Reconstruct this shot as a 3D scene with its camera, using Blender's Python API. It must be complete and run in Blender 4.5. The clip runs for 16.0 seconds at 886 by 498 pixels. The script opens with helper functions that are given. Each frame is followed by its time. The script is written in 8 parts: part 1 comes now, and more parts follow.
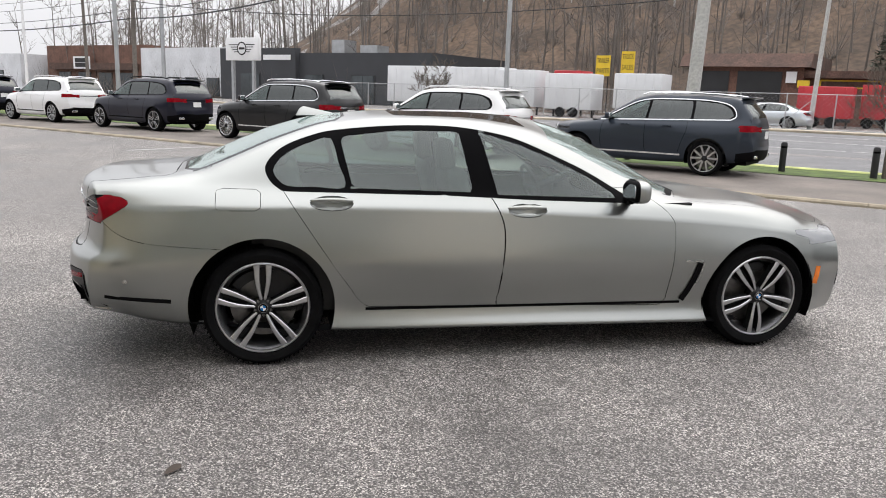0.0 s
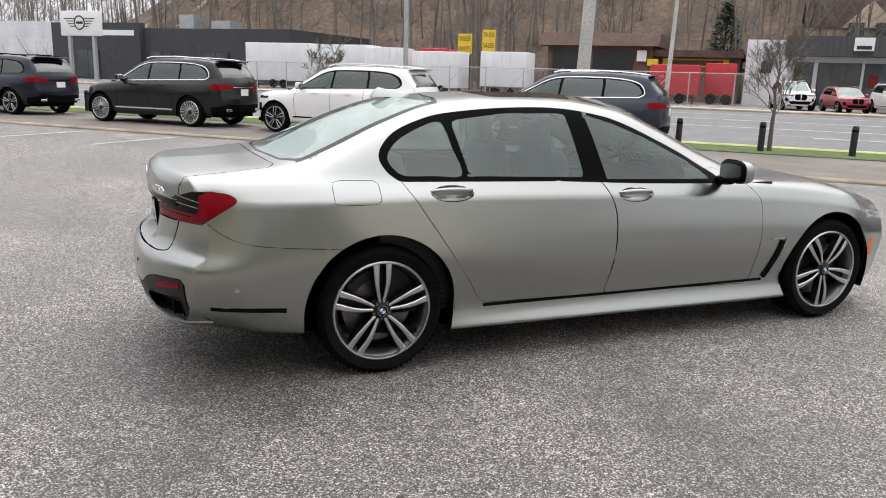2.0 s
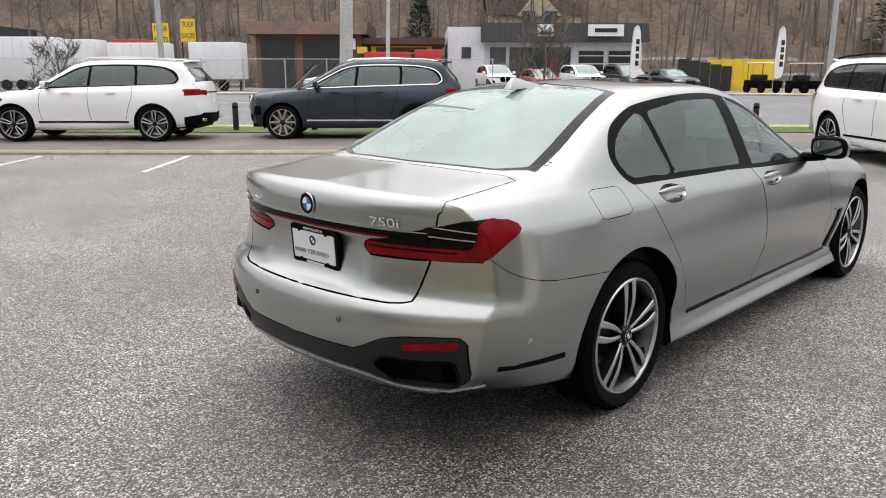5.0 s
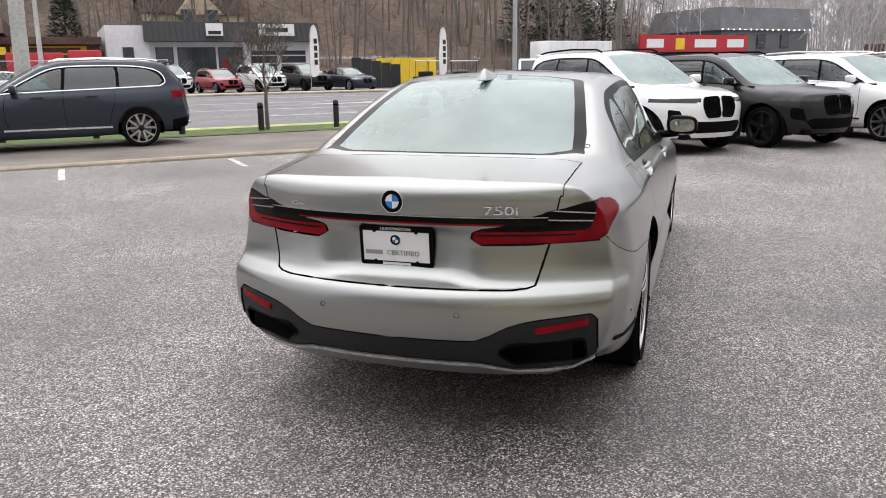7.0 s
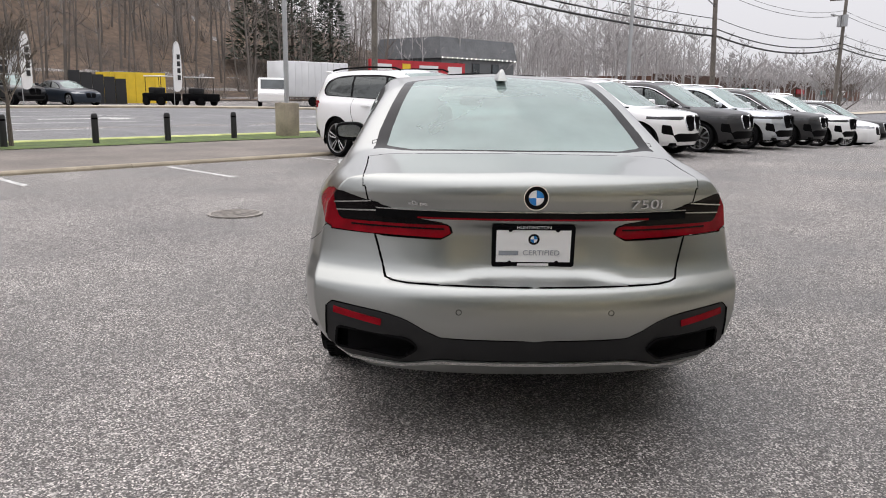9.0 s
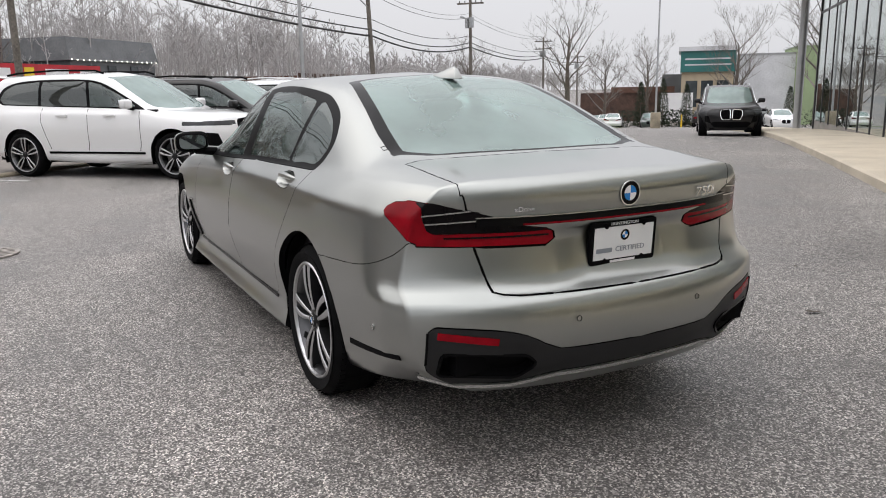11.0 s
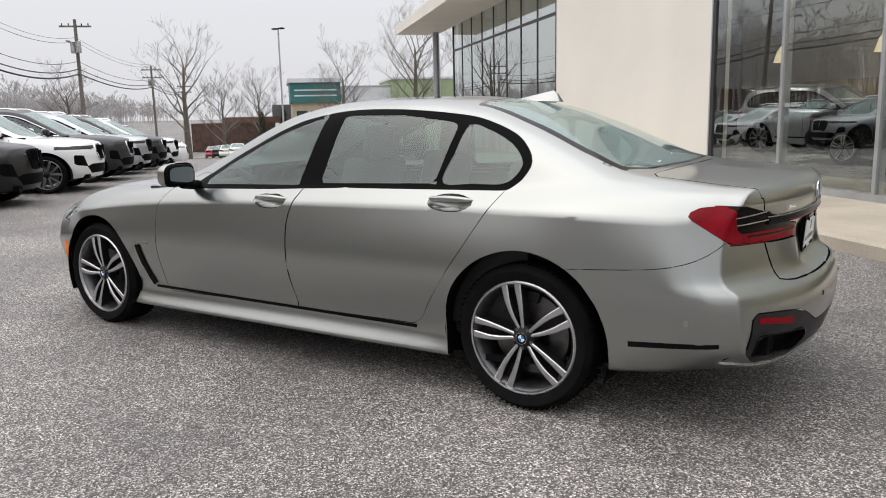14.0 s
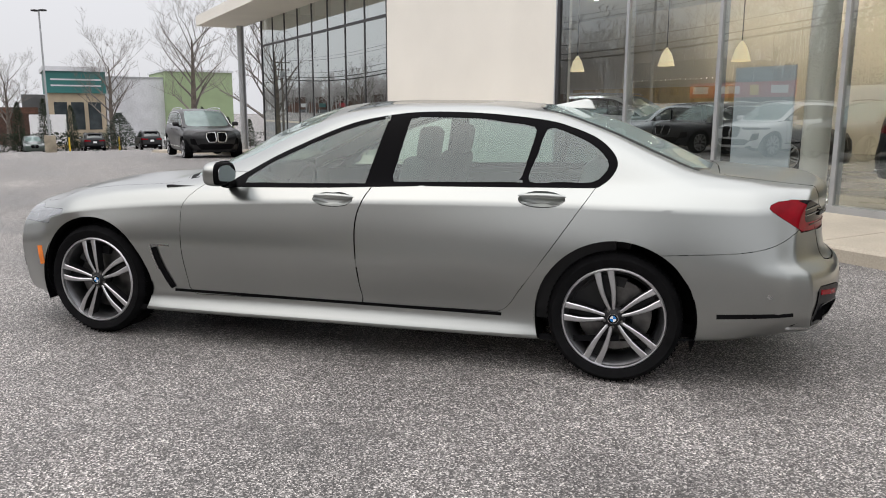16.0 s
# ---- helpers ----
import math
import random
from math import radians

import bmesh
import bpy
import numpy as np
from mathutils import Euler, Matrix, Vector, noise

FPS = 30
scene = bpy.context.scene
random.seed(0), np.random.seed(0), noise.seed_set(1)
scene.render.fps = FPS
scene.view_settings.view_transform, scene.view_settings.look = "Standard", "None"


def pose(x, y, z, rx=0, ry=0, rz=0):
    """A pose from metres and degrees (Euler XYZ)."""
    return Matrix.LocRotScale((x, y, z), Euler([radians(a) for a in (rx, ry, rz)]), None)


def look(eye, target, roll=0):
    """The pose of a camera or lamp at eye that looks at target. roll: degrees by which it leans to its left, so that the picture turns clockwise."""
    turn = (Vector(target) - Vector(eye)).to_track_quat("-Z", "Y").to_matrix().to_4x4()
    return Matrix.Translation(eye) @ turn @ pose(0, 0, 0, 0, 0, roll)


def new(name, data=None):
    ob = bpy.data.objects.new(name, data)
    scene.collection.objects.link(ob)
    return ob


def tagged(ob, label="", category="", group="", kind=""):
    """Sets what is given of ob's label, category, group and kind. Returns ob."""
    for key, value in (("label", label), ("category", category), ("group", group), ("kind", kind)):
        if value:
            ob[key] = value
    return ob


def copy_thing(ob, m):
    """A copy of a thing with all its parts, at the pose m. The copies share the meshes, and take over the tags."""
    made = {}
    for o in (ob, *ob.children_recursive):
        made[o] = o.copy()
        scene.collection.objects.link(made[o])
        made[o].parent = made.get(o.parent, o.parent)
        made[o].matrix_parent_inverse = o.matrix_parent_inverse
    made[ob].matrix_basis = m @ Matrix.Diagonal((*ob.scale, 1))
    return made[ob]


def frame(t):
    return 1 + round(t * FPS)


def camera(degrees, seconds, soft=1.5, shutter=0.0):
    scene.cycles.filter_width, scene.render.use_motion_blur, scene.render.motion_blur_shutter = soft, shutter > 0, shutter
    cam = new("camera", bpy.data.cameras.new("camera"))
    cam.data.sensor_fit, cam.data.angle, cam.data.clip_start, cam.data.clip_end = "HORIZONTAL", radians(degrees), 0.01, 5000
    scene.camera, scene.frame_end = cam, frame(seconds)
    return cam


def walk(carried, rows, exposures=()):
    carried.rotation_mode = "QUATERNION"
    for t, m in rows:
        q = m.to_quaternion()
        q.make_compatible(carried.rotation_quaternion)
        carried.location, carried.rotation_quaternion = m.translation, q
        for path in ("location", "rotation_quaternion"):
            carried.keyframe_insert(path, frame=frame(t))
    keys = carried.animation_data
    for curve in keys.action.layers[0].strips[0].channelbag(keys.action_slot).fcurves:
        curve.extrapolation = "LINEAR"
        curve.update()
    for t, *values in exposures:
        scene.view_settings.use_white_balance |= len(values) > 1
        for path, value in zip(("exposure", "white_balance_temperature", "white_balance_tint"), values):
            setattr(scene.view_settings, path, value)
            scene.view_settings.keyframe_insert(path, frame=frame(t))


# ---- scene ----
cam = camera(60.4, 16.0, 1.0)
PATH = [
    (0, (-1.484, -5.27, 1.596), (-1.075, -3.354, 1.198), 1.9),
    (0.5, (-1.858, -5.132, 1.556), (-1.353, -3.24, 1.151), 1.9),
    (1, (-2.219, -4.972, 1.57), (-1.622, -3.109, 1.154), 1.9),
    (1.5, (-2.555, -4.821, 1.582), (-1.861, -2.996, 1.151), 1.9),
    (2, (-2.843, -4.547, 1.56), (-2.07, -2.756, 1.12), 1.8),
    (2.5, (-3.138, -4.277, 1.553), (-2.274, -2.529, 1.107), 1.8),
    (3, (-3.459, -3.997, 1.559), (-2.504, -2.297, 1.112), 1.7),
    (3.5, (-3.738, -3.646, 1.536), (-2.684, -2.007, 1.085), 1.2),
    (4, (-4.044, -3.317, 1.533), (-2.876, -1.757, 1.08), 0.7),
    (4.5, (-4.287, -2.981, 1.52), (-3.011, -1.511, 1.064), 0.1),
    (4.7, (-4.388, -2.81, 1.518), (-3.062, -1.384, 1.063), 0.1),
    (7, (-5.43, -1.149, 1.487), (-3.589, -0.516, 1.028), -0.9),
    (7.5, (-5.454, -0.736, 1.476), (-3.562, -0.274, 1.021), -0.6),
    (8, (-5.549, -0.349, 1.476), (-3.62, -0.053, 1.037), -0.4),
    (8.5, (-5.547, 0.033, 1.398), (-3.595, 0.147, 0.976), -0.0),
    (9, (-5.492, 0.439, 1.368), (-3.535, 0.373, 0.963), 0.8),
    (9.2, (-5.485, 0.599, 1.39), (-3.53, 0.459, 0.99), 0.4),
    (11.3, (-4.697, 2.138, 1.353), (-3.022, 1.124, 0.948), -1.0),
    (11.5, (-4.592, 2.279, 1.346), (-2.953, 1.205, 0.943), -1.0),
    (12, (-4.319, 2.613, 1.364), (-2.776, 1.402, 0.972), -0.7),
    (12.5, (-4.008, 2.945, 1.371), (-2.572, 1.604, 0.997), -0.8),
    (13, (-3.741, 3.313, 1.389), (-2.423, 1.852, 1.03), -1.1),
    (13.5, (-3.434, 3.62, 1.362), (-2.237, 2.057, 1.01), -1.4),
    (14, (-3.149, 3.926, 1.378), (-2.077, 2.274, 1.027), -1.3),
    (14.5, (-2.857, 4.215, 1.398), (-1.913, 2.486, 1.049), -1.0),
    (15, (-2.508, 4.441, 1.409), (-1.702, 2.644, 1.059), -0.5),
    (15.5, (-2.161, 4.682, 1.426), (-1.49, 2.832, 1.071), -0.1),
    (16, (-1.807, 4.832, 1.42), (-1.266, 2.941, 1.059), 0.2),
]
walk(cam, [(t, look(eye, target, roll)) for t, eye, target, roll in PATH], [(0, 0.0, 6500, 12), (4.7, 0.02, 6500, 12), (7, 0.0, 6500, 14), (9, -0.18, 6500, 14), (11.5, -0.24, 6490, 12), (13, -0.22, 6480, 12), (16, -0.18, 6480, 12)])

# ---- light ----
world = bpy.data.worlds.new("overcast_sky")
scene.world = world
world.use_nodes = True
wn, wl = world.node_tree.nodes, world.node_tree.links
wn.clear()
w_out = wn.new("ShaderNodeOutputWorld")
w_bg = wn.new("ShaderNodeBackground")
w_sky = wn.new("ShaderNodeTexSky")
w_sky.sky_type = "NISHITA"
w_sky.sun_disc = False
w_sky.sun_elevation, w_sky.sun_rotation = radians(54), radians(40)
w_sky.air_density, w_sky.dust_density, w_sky.ozone_density = 1.0, 6.0, 1.0
w_mix = wn.new("ShaderNodeMix")
w_mix.data_type = "RGBA"
w_mix.inputs[0].default_value = 0.88
# a closed cloud layer: nearly even white, a little brighter overhead
w_geo = wn.new("ShaderNodeTexCoord")
w_sep = wn.new("ShaderNodeSeparateXYZ")
w_ramp = wn.new("ShaderNodeValToRGB")
w_ramp.color_ramp.elements[0].position, w_ramp.color_ramp.elements[0].color = 0.5, (6.9, 7.0, 7.2, 1)
w_ramp.color_ramp.elements[1].position, w_ramp.color_ramp.elements[1].color = 1.0, (20.5, 20.6, 20.8, 1)
w_mid = w_ramp.color_ramp.elements.new(0.66)
w_mid.color = (8.1, 8.2, 8.4, 1)
w_map = wn.new("ShaderNodeMapRange")
w_map.inputs[1].default_value, w_map.inputs[2].default_value = -1.0, 1.0
wl.new(w_geo.outputs["Generated"], w_sep.inputs[0])
wl.new(w_sep.outputs["Z"], w_map.inputs[0])
wl.new(w_map.outputs[0], w_ramp.inputs[0])
wl.new(w_sky.outputs[0], w_mix.inputs[6])
wl.new(w_ramp.outputs[0], w_mix.inputs[7])
wl.new(w_mix.outputs[2], w_bg.inputs[0])
w_bg.inputs[1].default_value = 0.135
wl.new(w_bg.outputs[0], w_out.inputs[0])

sun = new("sun", bpy.data.lights.new("sun", "SUN"))
sun.data.energy, sun.data.angle, sun.data.color = 0.72, radians(85), (1.0, 0.97, 0.93)
sun.matrix_world = look((0, 0, 30), (-14, -17, 0))

# ---- helpers ----
R2 = math.sqrt(0.5)


def W(a, b, z=0.0):
    """A place from metres along the street (a) and towards it (b)."""
    return Vector(((a + b) * R2, (b - a) * R2, z))


def smooth(t):
    t = min(1.0, max(0.0, t))
    return t * t * (3 - 2 * t)


def hz(a, b):
    """Height of the ground."""
    z = -0.045 * 3.0 * math.log1p(math.exp(min(60.0, (a - 18.0) / 3.0)))
    z = max(z, -4.0) if a < 120 else -4.0
    z *= smooth((60 - b) / 45.0)
    z += 0.28 * smooth((b - 18) / 20.0)
    win = smooth((a + 118) / 45.0) * smooth((130 - a) / 95.0)
    z += 34.0 * win * smooth((b - 60) / 75.0) * (1.0 + 0.12 * math.sin(a * 0.07))
    return z


def thing(name, m, label="", category="", group="", kind=""):
    ob = new(name)
    ob.empty_display_size = 0.2
    ob.matrix_basis = m
    return tagged(ob, label, category, group, kind)


def part(name, bm, material, parent=None, label="", flat=False):
    me = bpy.data.meshes.new(name)
    bm.normal_update()
    bm.to_mesh(me)
    bm.free()
    if not flat:
        me.polygons.foreach_set("use_smooth", [True] * len(me.polygons))
        me.set_sharp_from_angle(angle=radians(38))
    me.materials.append(material)
    ob = new(name, me)
    if parent is not None:
        ob.parent = parent
    return tagged(ob, label)


def box(bm, c, s, rz=0.0, rx=0.0, ry=0.0, taper=1.0):
    """A box with centre c and sizes s; taper scales its top."""
    m = pose(*c, rx, ry, rz)
    vs = []
    for z in (-0.5, 0.5):
        k = taper if z > 0 else 1.0
        for x, y in ((-0.5, -0.5), (0.5, -0.5), (0.5, 0.5), (-0.5, 0.5)):
            vs.append(bm.verts.new(m @ Vector((x * s[0] * k, y * s[1] * k, z * s[2]))))
    for f in ((3, 2, 1, 0), (4, 5, 6, 7), (0, 1, 5, 4), (1, 2, 6, 5), (2, 3, 7, 6), (3, 0, 4, 7)):
        bm.faces.new([vs[i] for i in f])
    return vs


def bevelled(bm, c, s, r=0.01, seg=2, rz=0.0, rx=0.0, ry=0.0):
    tmp = bmesh.new()
    box(tmp, (0, 0, 0), s)
    bmesh.ops.bevel(tmp, geom=tmp.edges[:], offset=r, segments=seg, affect="EDGES", profile=0.5)
    add(bm, tmp, pose(*c, rx, ry, rz))


def add(bm, tmp, m=None):
    """Joins tmp, moved by m, to bm."""
    tmp.verts.index_update()
    vs = [bm.verts.new(m @ v.co if m else v.co) for v in tmp.verts]
    for f in tmp.faces:
        try:
            bm.faces.new([vs[v.index] for v in f.verts])
        except ValueError:
            pass
    tmp.free()


def tube(bm, pts, radii, seg=8, caps=True):
    """A round bar through pts."""
    pts = [Vector(p) for p in pts]
    if isinstance(radii, (int, float)):
        radii = [radii] * len(pts)
    rings = []
    for i, p in enumerate(pts):
        d = (pts[min(i + 1, len(pts) - 1)] - pts[max(i - 1, 0)]).normalized()
        u = d.cross(Vector((0, 0, 1)) if abs(d.z) < 0.9 else Vector((1, 0, 0))).normalized()
        v = d.cross(u)
        rings.append([bm.verts.new(p + radii[i] * (math.cos(2 * math.pi * k / seg) * u + math.sin(2 * math.pi * k / seg) * v)) for k in range(seg)])
    for r0, r1 in zip(rings, rings[1:]):
        for k in range(seg):
            bm.faces.new((r0[k], r0[(k + 1) % seg], r1[(k + 1) % seg], r1[k]))
    if caps and seg > 2:
        bm.faces.new(rings[0][::-1])
        bm.faces.new(rings[-1])


def lathe(bm, prof, seg=48, axis="y", closed=False):
    """Turns (r, h) points round an axis."""
    rings = []
    for k in range(seg):
        c, s = math.cos(2 * math.pi * k / seg), math.sin(2 * math.pi * k / seg)
        rings.append([bm.verts.new((r * c, h, r * s) if axis == "y" else (r * c, r * s, h)) for r, h in prof])
    n = len(prof)
    for k in range(seg):
        r0, r1 = rings[k], rings[(k + 1) % seg]
        for i in range(n if closed else n - 1):
            j = (i + 1) % n
            try:
                bm.faces.new((r0[i], r1[i], r1[j], r0[j]))
            except ValueError:
                pass
    bmesh.ops.remove_doubles(bm, verts=bm.verts, dist=1e-5)


def plate(bm, poly, m, depth):
    """A flat outline (x, y) pushed back by depth along -z, moved by m."""
    top = [bm.verts.new(m @ Vector((x, y, 0))) for x, y in poly]
    low = [bm.verts.new(m @ Vector((x, y, -depth))) for x, y in poly]
    bm.faces.new(top)
    bm.faces.new(low[::-1])
    n = len(poly)
    for i in range(n):
        bm.faces.new((top[i], low[i], low[(i + 1) % n], top[(i + 1) % n]))


def letters(name, text, size, m, material, parent, depth=0.004, width=None):
    """Raised letters of the built-in font, as a mesh."""
    cu = bpy.data.curves.new(name, "FONT")
    cu.body, cu.size, cu.extrude, cu.align_x, cu.align_y = text, size, depth, "CENTER", "CENTER"
    tmp = bpy.data.objects.new(name, cu)
    me = bpy.data.meshes.new_from_object(tmp)
    bpy.data.objects.remove(tmp)
    me.materials.clear()
    me.materials.append(material)
    if width:
        xs = [v.co.x for v in me.vertices]
        k = width / max(1e-6, max(xs) - min(xs))
        me.transform(Matrix.Diagonal((k, 1, 1, 1)))
    me.transform(m)
    ob = new(name, me)
    ob.parent = parent
    return ob


# ---- materials ----
def mat(name, color, rough=0.5, metal=0.0, noise_scale=0.0, noise_amt=0.0, bump=0.0, bump_scale=200.0, coat=0.0, spec=0.5, fine=0.0, fine_scale=60.0, tint=None, emit=0.0):
    """A surface with variation at a large and a fine scale, in metres of the object."""
    m = bpy.data.materials.new(name)
    m.use_nodes = True
    n, l = m.node_tree.nodes, m.node_tree.links
    p = n["Principled BSDF"]
    p.inputs["Base Color"].default_value = (*color, 1)
    p.inputs["Roughness"].default_value = rough
    p.inputs["Metallic"].default_value = metal
    p.inputs["Specular IOR Level"].default_value = spec
    if coat:
        p.inputs["Coat Weight"].default_value, p.inputs["Coat Roughness"].default_value = coat, 0.03
    if emit:
        p.inputs["Emission Color"].default_value, p.inputs["Emission Strength"].default_value = (*color, 1), emit
    co = n.new("ShaderNodeTexCoord")
    col = None
    if noise_amt:
        t = n.new("ShaderNodeTexNoise")
        t.inputs["Scale"].default_value, t.inputs["Detail"].default_value = noise_scale, 6
        l.new(co.outputs["Object"], t.inputs["Vector"])
        mx = n.new("ShaderNodeMix")
        mx.data_type = "RGBA"
        dark = tint or tuple(c * (1 - noise_amt) for c in color)
        mx.inputs[6].default_value, mx.inputs[7].default_value = (*dark, 1), (*[min(1, c * (1 + noise_amt * 0.6)) for c in color], 1)
        rp = n.new("ShaderNodeMapRange")
        rp.inputs[1].default_value, rp.inputs[2].default_value = 0.32, 0.68
        l.new(t.outputs[0], rp.inputs[0])
        l.new(rp.outputs[0], mx.inputs[0])
        col = mx.outputs[2]
        rr = n.new("ShaderNodeMapRange")
        rr.inputs[3].default_value, rr.inputs[4].default_value = max(0.02, rough * 0.8), min(1, rough * 1.2)
        l.new(t.outputs[0], rr.inputs[0])
        l.new(rr.outputs[0], p.inputs["Roughness"])
    if fine:
        t2 = n.new("ShaderNodeTexNoise")
        t2.inputs["Scale"].default_value, t2.inputs["Detail"].default_value = fine_scale, 4
        l.new(co.outputs["Object"], t2.inputs["Vector"])
        m2 = n.new("ShaderNodeMix")
        m2.data_type, m2.blend_type = "RGBA", "MULTIPLY"
        m2.inputs[0].default_value = 1.0
        r2 = n.new("ShaderNodeMapRange")
        r2.inputs[1].default_value, r2.inputs[2].default_value, r2.inputs[3].default_value, r2.inputs[4].default_value = 0.3, 0.7, 1 - fine, 1 + fine * 0.5
        l.new(t2.outputs[0], r2.inputs[0])
        l.new(r2.outputs[0], m2.inputs[7])
        if col is None:
            m2.inputs[6].default_value = (*color, 1)
        else:
            l.new(col, m2.inputs[6])
        col = m2.outputs[2]
    if col is not None:
        l.new(col, p.inputs["Base Color"])
    if bump:
        t3 = n.new("ShaderNodeTexNoise")
        t3.inputs["Scale"].default_value, t3.inputs["Detail"].default_value = bump_scale, 3
        l.new(co.outputs["Object"], t3.inputs["Vector"])
        b = n.new("ShaderNodeBump")
        b.inputs["Strength"].default_value, b.inputs["Distance"].default_value = bump, 0.01
        l.new(t3.outputs[0], b.inputs["Height"])
        l.new(b.outputs[0], p.inputs["Normal"])
    return m


def glass_mat(name, tint, gloss=1.0, rough=0.02, mist=0.0):
    """Thin tinted glass: see-through, with a mirror part that grows at a flat angle; mist: a film of fine condensation."""
    m = bpy.data.materials.new(name)
    m.use_nodes = True
    n, l = m.node_tree.nodes, m.node_tree.links
    n.clear()
    o = n.new("ShaderNodeOutputMaterial")
    tr = n.new("ShaderNodeBsdfTransparent")
    tr.inputs[0].default_value = (*tint, 1)
    gl = n.new("ShaderNodeBsdfGlossy")
    gl.inputs["Roughness"].default_value = rough
    gl.inputs["Color"].default_value = (0.95, 1.0, 0.98, 1)
    fr = n.new("ShaderNodeLayerWeight")
    fr.inputs[0].default_value = 0.5
    pw = n.new("ShaderNodeMath")
    pw.operation, pw.inputs[1].default_value = "POWER", 5.0
    ma = n.new("ShaderNodeMath")
    r0 = 0.06 + 0.08 * gloss
    ma.operation, ma.inputs[1].default_value, ma.inputs[2].default_value = "MULTIPLY_ADD", 1 - r0, r0
    l.new(fr.outputs["Facing"], pw.inputs[0])
    l.new(pw.outputs[0], ma.inputs[0])
    mx = n.new("ShaderNodeMixShader")
    l.new(ma.outputs[0], mx.inputs[0])
    body = tr.outputs[0]
    if mist:
        co = n.new("ShaderNodeTexCoord")
        t = n.new("ShaderNodeTexNoise")
        t.inputs["Scale"].default_value, t.inputs["Detail"].default_value = 1.6, 5
        l.new(co.outputs["Object"], t.inputs["Vector"])
        mr = n.new("ShaderNodeMapRange")
        mr.inputs[1].default_value, mr.inputs[2].default_value, mr.inputs[3].default_value, mr.inputs[4].default_value = 0.3, 0.7, mist * 0.7, mist * 1.2
        l.new(t.outputs[0], mr.inputs[0])
        df = n.new("ShaderNodeBsdfDiffuse")
        df.inputs[0].default_value = (0.50, 0.66, 0.63, 1)
        m2 = n.new("ShaderNodeMixShader")
        l.new(mr.outputs[0], m2.inputs[0])
        l.new(tr.outputs[0], m2.inputs[1])
        l.new(df.outputs[0], m2.inputs[2])
        body = m2.outputs[0]
    l.new(body, mx.inputs[1])
    l.new(gl.outputs[0], mx.inputs[2])
    l.new(mx.outputs[0], o.inputs[0])
    return m


def paint(name, color, metal=0.6, rough=0.3, flake=True):
    """Car paint: an even base under a clear coat, with a very fine flake."""
    m = mat(name, color, rough, metal, coat=1.0, spec=0.5, fine=0.05 if flake else 0.0, fine_scale=420)
    p = m.node_tree.nodes["Principled BSDF"]
    p.inputs["Coat Roughness"].default_value = 0.08
    return m


